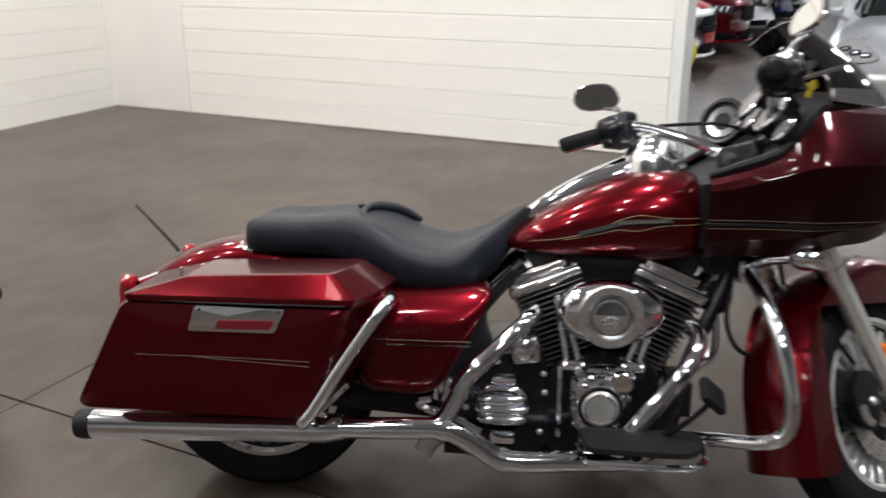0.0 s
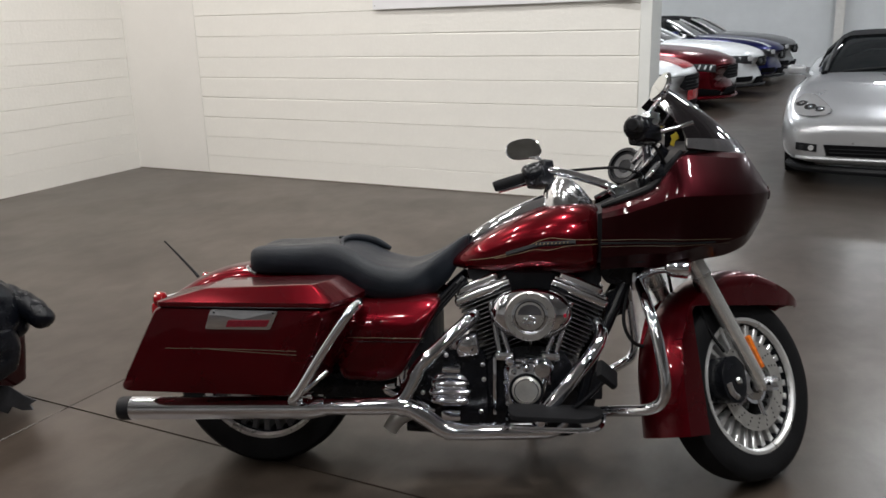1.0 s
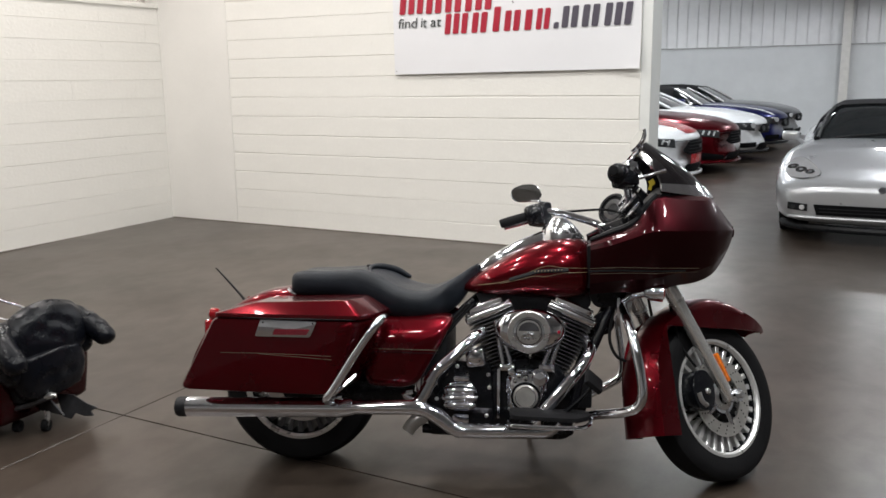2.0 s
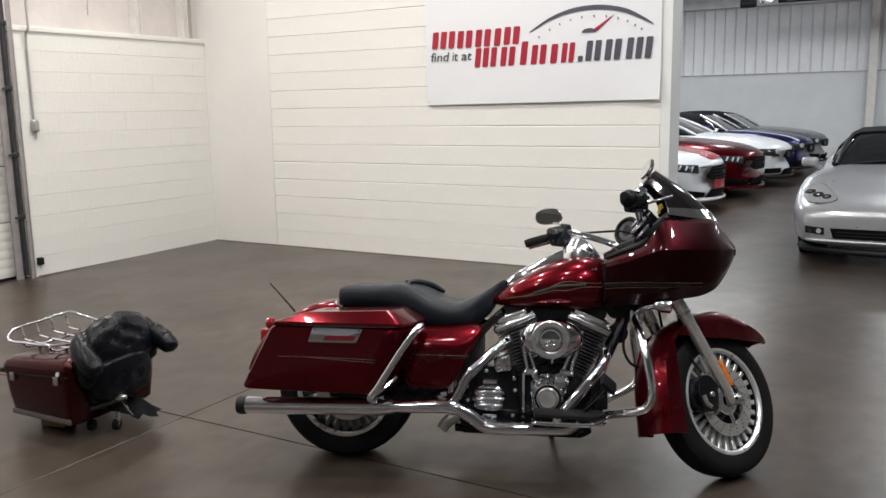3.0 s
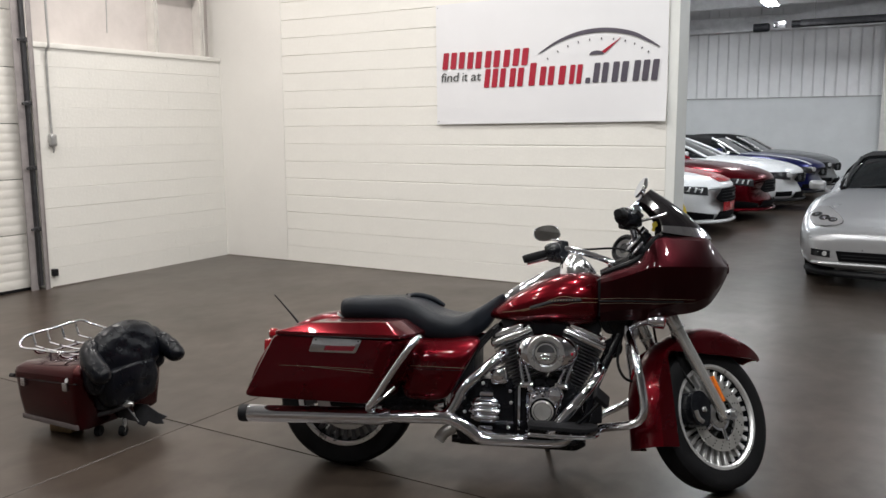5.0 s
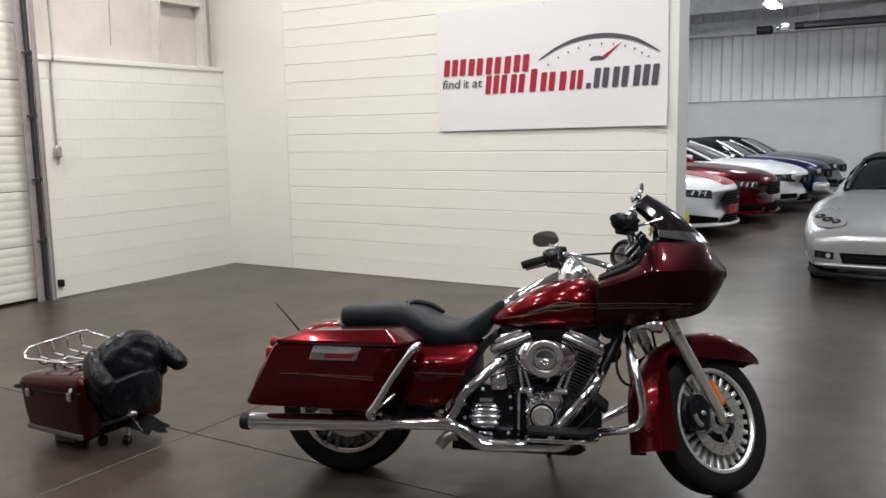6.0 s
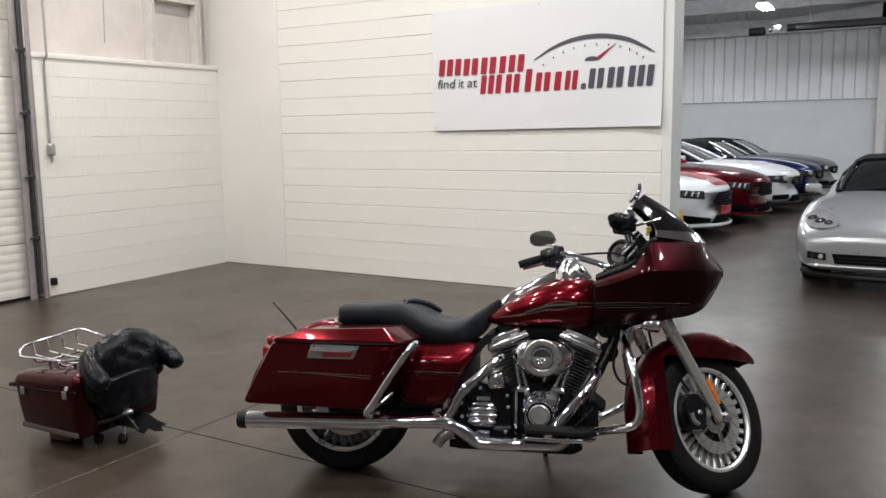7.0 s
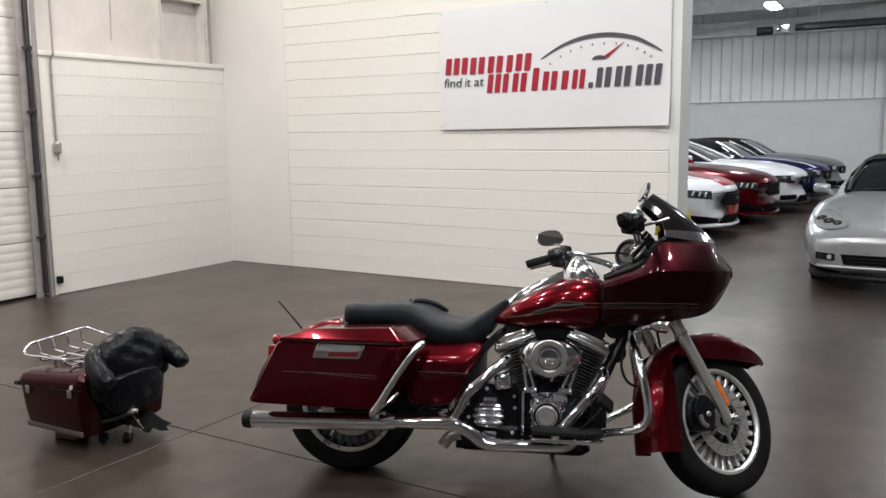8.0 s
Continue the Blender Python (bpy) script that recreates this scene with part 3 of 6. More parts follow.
# dirt-filled joint where the block walls meet the slab
caulk = part("trim", add_box(B(), (WALL_X + 0.004, WALL_Y - 0.013, 0.0), (WALL_END, WALL_Y - 0.004, 0.038), 0.003, 1), DIRT)
tagged(caulk, "dirty joint along the foot of the wall", "trim", kind="structure")
caulk = part("trim", add_box(B(), (WALL_X + 0.004, DOOR_Y + 0.03, 0.0), (WALL_X + 0.012, WALL_Y - 0.014, 0.024), 0.003, 1), DIRT)
tagged(caulk, "dirty joint along the foot of the wall", "trim", kind="structure")


# ---- the motorcycle: x forward, y to its left, z up, from the rear tyre's contact ----
BIKE = Matrix.Translation((-0.390, 2.595, 0.0)) @ pose(0, 0, 0, 0, 0, 20.3) @ pose(0, 0, 0, -8, 0, 0)
bike = thing("motorcycle", "dark candy-red touring motorcycle with chrome engine leaning on its side stand", "motorcycle", BIKE)
AXLE = Vector((1.62, 0, 0.318))
RAKE = Vector((-math.sin(radians(26)), 0, math.cos(radians(26))))
HUB = AXLE + Vector((-0.016, 0, 0)) - RAKE * 0.020
STEER = Matrix.Translation(AXLE) @ Matrix.Rotation(radians(44), 4, RAKE) @ Matrix.Translation(-AXLE)
X, Y, Z = Vector((1, 0, 0)), Vector((0, 1, 0)), Vector((0, 0, 1))


def wheel(name, radius, width, rim_r, at, spokes, label, spoke_mat):
    """A cast wheel with its tyre, round its own axle along y."""
    w = part(name, add_lathe(B(), [(-0.07, 0.028), (-0.065, 0.05), (-0.02, 0.055), (0.02, 0.055), (0.065, 0.05), (0.07, 0.028)], n=24), ALLOY, bike, label, at)
    h, s = width / 2, radius - rim_r
    tyre = [(-h * 0.80, rim_r - 0.006), (-h * 0.97, rim_r + s * 0.25), (-h, rim_r + s * 0.55), (-h * 0.97, rim_r + s * 0.78), (-h * 0.78, rim_r + s * 0.93),
            (-h * 0.35, radius - 0.001), (0, radius), (h * 0.35, radius - 0.001), (h * 0.78, rim_r + s * 0.93), (h * 0.97, rim_r + s * 0.78),
            (h, rim_r + s * 0.55), (h * 0.97, rim_r + s * 0.25), (h * 0.80, rim_r - 0.006)]
    ty = part("tyre", add_lathe(B(), tyre, n=72), RUBBER, w, "black road tyre")
    b = h * 0.80
    lip = [(-b - 0.002, rim_r - 0.009), (-b - 0.009, rim_r - 0.001), (-b - 0.008, rim_r + 0.010), (-b + 0.006, rim_r + 0.012), (-b + 0.010, rim_r - 0.007)]
    part("rim", add_lathe(B(), lip, n=64, closed=True), RIM_ALLOY, w, "bright machined rim lip")
    part("rim", add_lathe(B(), [(-t, r) for t, r in lip], n=64, closed=True), RIM_ALLOY, w, "bright machined rim lip")
    well = [(-b, rim_r - 0.004), (-b * 0.5, rim_r - 0.014), (b * 0.5, rim_r - 0.014), (b, rim_r - 0.004), (b, rim_r + 0.002), (-b, rim_r + 0.002)]
    part("rim_well", add_lathe(B(), well, n=64, closed=True), BLACK_ENAMEL, w, "black rim well")
    inner = rim_r * 0.60
    part("centre_plate", add_lathe(B(), [(-0.012, 0.05), (-0.018, inner), (-0.012, inner + 0.012), (0.012, inner + 0.012), (0.018, inner), (0.012, 0.05)], n=48, closed=True), BLACK_ENAMEL, w, "black cast wheel centre")
    bm = B()
    add_prism(bm, [(inner - 0.004, -0.009), (rim_r - 0.014, -0.0120), (rim_r - 0.008, -0.0150), (rim_r - 0.008, 0.0110), (rim_r - 0.014, 0.0080), (inner - 0.004, 0.006)], -b * 0.72, b * 0.72, 0.003, 1)
    first_spoke = None
    for k in range(spokes):
        m = Matrix.Rotation(2 * math.pi * k / spokes, 4, "Y")
        if first_spoke is None:
            first_spoke = part("spoke", bm, spoke_mat, w, m=m)
        else:
            part("spoke", None, None, w, m=m, share=first_spoke.data)
    return w


# rear spokes coloured dark in place of the shade under the bags
wheel("rear_wheel", 0.318, 0.18, 0.215, pose(-0.02, 0, 0.318), 28, "cast rear wheel with bright rim", STEEL_DARK)
front = wheel("front_wheel", 0.313, 0.120, 0.216, STEER @ Matrix.Translation(HUB), 28, "slotted cast front wheel turned to the side", RIM_ALLOY)
for y in (-0.062, 0.056):
    disc = part("brake_disc", add_disc(B(), (0, y, 0), (0, 1, 0), 0.098, 0.150, 0.006, 48, 0.001), DISC_STEEL, front, "drilled steel brake disc")
    bm = B()
    for ring, n in ((0.110, 18), (0.124, 18), (0.138, 18)):
        for k in range(n):
            a = 2 * math.pi * (k + ring * 60) / n
            add_disc(bm, (ring * math.cos(a), y - 0.0006, ring * math.sin(a)), (0, 1, 0), 0, 0.0035, 0.0072, 6, 0.0005)
    tagged(part("drill_holes", bm, BLACK_MATT, front), "many small dark holes drilled in the disc", kind="stuff")
    bm = add_disc(B(), (0, y, 0), (0, 1, 0), 0.030, 0.062, 0.010, 32, 0.002)
    for k in range(5):
        a = 2 * math.pi * k / 5
        add_tube(bm, [(0.05 * math.cos(a), y + 0.004, 0.05 * math.sin(a)), (0.105 * math.cos(a), y + 0.004, 0.105 * math.sin(a))], 0.009, 8, 1)
    part("disc_carrier", bm, CHROME, front, "chrome disc carrier")

# front fender, deep skirts on both sides, turned with the wheel
def front_fender():
    bm, rings = B(), []
    for a in [38 + k * (205 - 38) / 44 for k in range(45)]:
        c, s = math.cos(radians(a)), math.sin(radians(a))
        ro = curve1([(38, 0.414), (50, 0.393), (80, 0.378), (120, 0.380), (160, 0.394), (180, 0.402), (205, 0.410)], a)
        cut = []
        if s > 0.05:
            cut.append(0.245 / s)
        if c < -0.05:
            cut.append(0.296 / (-c if a < 180 else 1))
        ri = min(min(cut), ro - 0.006)
        w = curve1([(38, 0.045), (42, 0.062), (52, 0.082), (90, 0.088), (150, 0.094), (205, 0.098)], a)
        edge = [(-w, ri), (-w, ri + (ro - ri) * 0.5), (-w * 0.99, ro - (ro - ri) * 0.25), (-w * 0.90, ro - 0.022), (-w * 0.62, ro - 0.006), (0, ro)]
        edge += [(-y, r) for y, r in reversed(edge[:-1])]
        if a > 180:
            rings.append([(AXLE.x - r, y, AXLE.z - 0.155 * (a - 180) / 25) for y, r in edge])
        else:
            rings.append([(AXLE.x + r * c, y, AXLE.z + r * s) for y, r in edge])
    return add_rings(bm, rings, caps=False, closed=False)


fender = part("front_fender", front_fender(), CANDY_DEEP, bike, "dark red deep-skirted front fender", STEER, ang=50, thick=0.004)
part("fender_bead", add_tube(B(), [(AXLE.x + r * math.cos(radians(a)), 0, AXLE.z + r * math.sin(radians(a))) for a, r in ((42, 0.409), (52, 0.398), (65, 0.390), (80, 0.386))], 0.004, 6), CHROME, fender, "thin chrome bead")

# fork, triple tree, caliper
for sgn in (-1, 1):
    foot = HUB + Vector((-0.026, sgn * 0.108, 0.012))
    up = (RAKE + Vector((-0.060, -sgn * 0.03, 0))).normalized()
    bm = B()
    add_tube(bm, [foot - up * 0.03 + X * 0.0, foot + up * 0.03, foot + up * 0.10, foot + up * 0.25, foot + up * 0.40], [0.018, 0.0235, 0.025, 0.0265, 0.027], 18, 4)
    leg = part("fork_leg", bm, FORK_ALLOY, bike, "brushed alloy fork slider", STEER)
    part("upper_tube", add_tube(B(), [foot + up * 0.40, foot + up * 0.52, foot + up * 0.66], [0.030, 0.030, 0.030], 18, 2), FORK_ALLOY, leg, "silver upper fork cover")
    part("collar", add_tube(B(), [foot + up * 0.392, foot + up * 0.402], 0.0312, 18, 1), ALLOY, leg)
    part("axle_clamp", add_tube(B(), [HUB + Vector((0.0, 0.08 * sgn, 0)), HUB + Vector((0.0, 0.145 * sgn, 0))], 0.024, 16, 1), CHROME, leg, "chrome axle clamp")
    part("axle_nut", add_tube(B(), [HUB + Vector((0.0, 0.145 * sgn, 0)), HUB + Vector((0.0, 0.16 * sgn, 0))], 0.014, 6, 1), ALLOY, leg)
    q = foot + up * 0.095 + Vector((0.014, sgn * 0.020, 0.008))
    bm = B()
    add_box(bm, (-0.002, -0.008, -0.058), (0.013, 0.006, 0.058), 0.004, 2, Matrix.Translation(q) @ Matrix.Rotation(radians(-26), 4, "Y"))
    part("reflector", bm, AMBER, leg, "amber fork reflector")
    cal = HUB + Vector((-0.138, sgn * 0.075, 0.022))
    bm = B()
    add_prism(bm, rounded([(-0.052, -0.070), (0.018, -0.078), (0.046, -0.025), (0.042, 0.042), (0.008, 0.078), (-0.048, 0.070), (-0.072, 0.0)], 0.05), -0.035, 0.038, 0.014, 3)
    bmesh.ops.translate(bm, verts=bm.verts[:], vec=cal)
    part("brake_caliper", bm, BLACK_ENAMEL, leg, "black brake caliper")
    bm = add_disc(B(), cal + Vector((0.005, sgn * 0.035, -0.005)), (0, sgn, 0), 0, 0.012, 0.007, 12)
    add_tube(bm, [cal + Vector((-0.046 * math.cos(radians(a)), sgn * 0.036, -0.006 + 0.052 * math.sin(radians(a)))) for a in (-75, -40, -5)], 0.010, 8)
    part("caliper_trim", bm, ALLOY, leg, "bright caliper bolts and plate")
    part("brake_hose", add_tube(B(), [cal + Vector((0, 0, 0.09)), cal + Vector((-0.05, -sgn * 0.02, 0.2)), HUB + Vector((-0.22, sgn * 0.05, 0.48))], 0.006, 6), RUBBER, leg, "black brake hose")
tree = AXLE + RAKE * 0.70
bm = add_box(B(), tree + Vector((-0.04, -0.13, -0.06)), tree + Vector((0.04, 0.13, -0.01)), 0.016)
part("triple_tree", add_box(bm, AXLE + RAKE * 0.52 + Vector((-0.05, -0.15, -0.025)), AXLE + RAKE * 0.52 + Vector((0.04, 0.15, 0.025)), 0.012), BLACK_ENAMEL, bike, m=STEER)

# fairing fixed to the frame: stations of x, top z, crease z, bottom z and half widths there
FAIR = [(1.142, 0.920, 0.890, 0.719, 0.190, 0.202, 0.160), (1.20, 0.945, 0.906, 0.730, 0.225, 0.240, 0.185), (1.29, 0.985, 0.940, 0.735, 0.255, 0.285, 0.200),
        (1.335, 1.045, 0.958, 0.733, 0.252, 0.305, 0.205), (1.375, 1.090, 0.966, 0.738, 0.240, 0.312, 0.208), (1.45, 1.088, 0.967, 0.762, 0.213, 0.296, 0.200),
        (1.52, 1.084, 0.967, 0.774, 0.180, 0.258, 0.188), (1.585, 1.076, 0.966, 0.802, 0.138, 0.206, 0.160), (1.625, 1.034, 0.965, 0.848, 0.100, 0.158, 0.126),
        (1.66, 0.990, 0.963, 0.905, 0.066, 0.104, 0.082), (1.678, 0.974, 0.960, 0.936, 0.030, 0.048, 0.04)]


def fairing_section(s):
    x, zt, zc, zb, wt, wc, wb = s
    h = zc - zb
    side = [(wt * 0.86, zt + 0.004), (wt, zt - 0.010), (wt * 0.45 + wc * 0.55 + 0.001, zt * 0.45 + zc * 0.55), (wc - 0.0015, zc + 0.003), (wc, zc - 0.001),
            (wc * 0.9 + wb * 0.1, zc - h * 0.25), (wc * 0.68 + wb * 0.32, zc - h * 0.5), (wc * 0.4 + wb * 0.6, zc - h * 0.75), (wb, zb + 0.02), (wb * 0.9, zb)]
    return x, side


def resample(stations, k=3):
    n = len(stations[0])
    xs = [s[0] for s in stations]
    out = []
    for i in range(len(xs) - 1):
        for j in range(k):
            x = xs[i] + (xs[i + 1] - xs[i]) * j / k
            out.append(tuple([x] + [curve1([(s[0], s[c]) for s in stations], x) for c in range(1, n)]))
    return out + [stations[-1]]


def fairing_shell():
    bm = B()
    rows = [fairing_section(s) for s in resample(FAIR)]
    for sgn in (-1, 1):
        add_rings(bm, [[(x, sgn * y, z) for y, z in side] for x, side in rows], caps=False, closed=False)
    # the cowl across the nose, in front of the cockpit, and the underside
    nose = [(x, side) for x, side in rows if x > 1.44]
    add_rings(bm, [[(x, side[0][0] * t, side[0][1] + 0.012 * (1 - t * t)) for t in (-1, -0.5, 0, 0.5, 1)] for x, side in nose], caps=False, closed=False)
    add_rings(bm, [[(x, side[-1][0] * t, side[-1][1]) for t in (-1, 0, 1)] for x, side in rows], caps=False, closed=False)
    x, side = rows[-1]
    bm.faces.new([bm.verts.new((x + 0.004, y, z)) for y, z in side] + [bm.verts.new((x + 0.004, -y, z)) for y, z in reversed(side)])
    bmesh.ops.remove_doubles(bm, verts=bm.verts[:], dist=0.0006)
    return bm


# shell takes the darkened red, with its shading in the base colour
shell = part("fairing", fairing_shell(), CANDY_SHADED, bike, "glossy candy-red frame-mounted fairing, coloured darker for shade", ang=18, thick=0.005)


def side_line(z_of, x0, x1, off, n=24):
    """A line on the fairing's right side at the height z_of(x)."""
    out = []
    for k in range(n + 1):
        x = x0 + (x1 - x0) * k / n
        st = tuple([x] + [curve1([(s[0], s[c]) for s in FAIR], x) for c in range(1, 7)])
        _, side = fairing_section(st)
        z = z_of(x)
        for (ya, za), (yb, zb) in zip(side, side[1:]):
            if za >= z >= zb:
                t = (za - z) / max(za - zb, 1e-6)
                out.append((x, -(ya + (yb - ya) * t + off), z))
                break
    return out


for dz in (0.0, -0.021):
    ln = side_line(lambda x: curve1([(1.12, 0.818), (1.25, 0.829), (1.4, 0.831), (1.53, 0.829 + dz * 0.3)], x) + dz * min(1, (1.62 - x) * 4), 1.14, 1.53, 0.0035)
    part("pinstripe", add_tube(B(), ln, 0.0008, 5, 1), GOLD_DULL, shell, "fine gold pinstripe")
part("pinstripe_band", add_tube(B(), side_line(lambda x: curve1([(1.12, 0.808), (1.25, 0.819), (1.4, 0.821), (1.5, 0.822)], x), 1.14, 1.48, 0.0), 0.005, 6, 1), BLACK_MATT, shell, "dark band between pinstripes")
for sgn in (-1, 1):
    # grey edge trim along the cockpit rim
    rim_pts = [(s[0], sgn * (s[4] * 0.92), s[1] + 0.006) for s in FAIR[:5]]
    part("edge_trim", add_tube(B(), rim_pts, [0.008, 0.011, 0.013, 0.012, 0.009], 8), BLACK_MATT, shell, "dark rubber edge trim")
# black cockpit panel with its gauges
bm = B()
add_rings(bm, [[(1.13, -0.16, 0.90), (1.13, 0.16, 0.90), (1.13, 0.14, 0.74), (1.13, -0.14, 0.74)], [(1.26, -0.24, 0.955), (1.26, 0.24, 0.955), (1.26, 0.2, 0.75), (1.26, -0.2, 0.75)],
               [(1.33, -0.25, 1.04), (1.33, 0.25, 1.04), (1.36, 0.2, 0.76), (1.36, -0.2, 0.76)], [(1.42, -0.215, 1.125), (1.42, 0.215, 1.125), (1.46, 0.17, 0.8), (1.46, -0.17, 0.8)]])
panel = part("inner_fairing", bm, BLACK_MATT, bike, "black inner fairing panel", ang=30)
dash = Vector((-0.78, 0, 0.62)).normalized()
for y, z, x, r in ((-0.115, 1.055, 1.318, 0.056), (0.09, 1.075, 1.318, 0.056), (0.19, 1.025, 1.318, 0.034), (-0.215, 1.02, 1.318, 0.034), (0.0, 1.035, 1.300, 0.034)):
    c = Vector((x, y, z))
    g = part("gauge", add_disc(B(), c, dash, 0, r, 0.034, 28, 0.004), BLACK_ENAMEL, panel, "round instrument")
    part("bezel", add_disc(B(), c + dash * 0.030, dash, r * 0.90, r * 1.04, 0.008, 28, 0.003), CHROME, panel, "chrome bezel")
    part("dial", add_disc(B(), c + dash * 0.0345, dash, 0, r * 0.82, 0.002, 24, 0.0005), GAUGE, panel, "pale dial")
pod, way = Vector((1.248, 0.205, 1.036)), Vector((-0.62, -0.70, 0.36)).normalized()
part("speaker", add_disc(B(), pod - way * 0.02, way, 0, 0.064, 0.022, 28, 0.002), BLACK_MATT, panel, "black speaker mesh")
part("speaker_ring", add_disc(B(), pod, way, 0.056, 0.070, 0.012, 28, 0.005), BLACK_ENAMEL, panel, "black speaker ring")
part("speaker_badge", add_disc(B(), pod, way, 0.026, 0.046, 0.004, 24, 0.001), CHROME, panel, "bright ring in the speaker")
bm = B()
for k in range(4):
    add_disc(bm, (1.19 + 0.012 * (k % 2), -0.06 + k * 0.036, 0.955 - 0.01 * (k % 2)), (-0.7, 0, 0.7), 0, 0.011, 0.022, 12)
part("switches", bm, CHROME, panel, "chrome switch caps")

# smoked wind screen with a chrome base strip
def screen(k0, k1, nu=16, nv=8, lift=0.0):
    rows = []
    for i in range(nv + 1):
        v = k0 + (k1 - k0) * i / nv
        row = []
        for j in range(nu + 1):
            u = -1 + 2 * j / nu
            base = Vector((1.612 - 0.225 * abs(u) ** 1.7, 0.232 * u, 1.078 + 0.024 * u * u))
            top = Vector((1.352 - 0.055 * abs(u) ** 2.2, 0.175 * u, 1.298 - 0.055 * abs(u) ** 3))
            p = base.lerp(top, v)
            p.x += 0.030 * math.sin(math.pi * v)
            row.append(p + Vector((0.5 * (1 - abs(u)), 1.2 * u, 0.7)) * lift)
        rows.append(row)
    return add_rings(B(), rows, caps=False, closed=False)


ws = part("windscreen", screen(0, 1), SMOKE, bike, "dark smoked wind screen", thick=0.005)
part("screen_trim", screen(0.0, 0.20, 16, 3, 0.008), STRIP_GREY, ws, "silver strip at the screen's base", thick=0.004)

# handlebar with grips, controls, levers and mirrors, turned with the fork
bar = part("handlebar", add_tube(B(), [(1.00, 0.27, 1.06), (1.08, 0.215, 1.075), (1.19, 0.12, 1.02), (1.235, 0.06, 0.975), (1.24, 0, 0.970), (1.235, -0.06, 0.975), (1.19, -0.12, 1.02), (1.08, -0.215, 1.075), (1.00, -0.27, 1.06)], 0.0145, 12), CHROME, bike, "chrome handlebar turned to the left", STEER)
part("riser", add_box(B(), (1.20, -0.06, 0.90), (1.26, 0.06, 0.985), 0.015, 3), BLACK_ENAMEL, bar)
for s in (-1, 1):
    grip = part("grip", add_tube(B(), [(1.01, s * 0.262, 1.062), (0.98, s * 0.285, 1.055), (0.925, s * 0.322, 1.040), (0.915, s * 0.329, 1.037)], [0.017, 0.0185, 0.0185, 0.015], 16), RUBBER, bar, "black rubber grip")
    c = Vector((1.025, s * 0.245, 1.068))
    ax = Vector((-0.082, s * 0.055, -0.02)).normalized()
    bm = add_tube(B(), [c + ax * -0.035, c + ax * -0.02, c + ax * 0.02, c + ax * 0.035], [0.026, 0.037, 0.037, 0.026], 16)
    add_box(bm, c + Vector((-0.01, -0.036, -0.045)), c + Vector((0.065, 0.036, 0.026)), 0.012, 2)
    part("switch_housing", bm, BLACK_ENAMEL, bar, "black switch housing")
    bm = add_box(B(), c + Vector((0.025, -0.03, 0.010)), c + Vector((0.075, 0.03, 0.050)), 0.012, 3)
    part("master_cylinder", bm, BLACK_ENAMEL if s > 0 else CHROME, bar, "brake fluid reservoir" if s < 0 else "clutch perch")
    lev = [c + Vector((0.06, s * 0.0, 0.0)), c + Vector((0.055, s * 0.045, -0.004)), c + Vector((0.0, s * 0.085, -0.018)), c + Vector((-0.06, s * 0.125, -0.030))]
    part("lever", add_tube(B(), lev, [0.009, 0.008, 0.007, 0.009], 8), CHROME, bar, "chrome hand lever")
    mc = Vector((1.062, s * 0.325, 1.185 if s > 0 else 1.172))
    part("mirror_stem", add_tube(B(), [c + Vector((0.04, 0, 0.03)), c + Vector((0.06, s * 0.03, 0.07)), mc + Vector((0.012, -s * 0.01, -0.03)), mc + Vector((0.015, 0, 0))], [0.008, 0.007, 0.006, 0.006], 8), CHROME, bar, "chrome mirror stem")
    face = Vector((-0.66, -0.66, -0.11)).normalized() if s > 0 else Vector((-0.86, 0.34, 0.36)).normalized()
    u = face.cross(Z).normalized()
    v = u.cross(face)
    out = rounded([(-0.066, -0.018), (-0.040, -0.038), (0.040, -0.036), (0.068, -0.010), (0.062, 0.026), (0.020, 0.040), (-0.045, 0.034)], 0.03)
    rings = [[mc + (u * a + v * b) * f - face * d for a, b in out] for f, d in ((0.3, 0.013), (0.75, 0.010), (0.98, 0.003), (1.0, -0.003), (0.94, -0.006))]
    mir = part("mirror", add_rings(B(), rings), CHROME, bar, "chrome-backed rear view mirror")
    part("mirror_glass", add_rings(B(), [[mc + (u * a + v * b) * 0.90 + face * d for a, b in out] for d in (0.0072, 0.0086)]), MIRROR, bar, "mirror glass")
part("brake_lever", add_tube(B(), [(1.062, -0.215, 1.048), (1.105, -0.230, 1.062), (1.155, -0.262, 1.074), (1.204, -0.303, 1.086)], [0.009, 0.008, 0.006, 0.007], 10), CHROME, bar, "polished brake lever")
part("clutch_cable", add_tube(B(), [(1.07, 0.23, 1.07), (1.20, 0.20, 1.085), (1.30, 0.10, 1.07), (1.38, 0.04, 1.02)], 0.005, 6), RUBBER, bar, "black cable")
part("throttle_cable", add_tube(B(), [(1.07, -0.23, 1.06), (1.17, -0.20, 0.99), (1.25, -0.10, 0.93), (1.25, -0.04, 0.88)], 0.006, 6), RUBBER, bar, "black cable")
part("key_tag", add_prism(B(), rounded([(-0.008, -0.022), (0.006, -0.024), (0.004, -0.006), (0.013, 0.004), (0.010, 0.012), (0.0, 0.022), (-0.007, 0.012), (-0.014, 0.008), (-0.006, -0.004)], 0.003), -0.001, 0.001), YELLOW, bike, "yellow card tag", Matrix.Translation((1.36, -0.17, 1.135)) @ pose(0, 0, 0, 10, 12, 0))

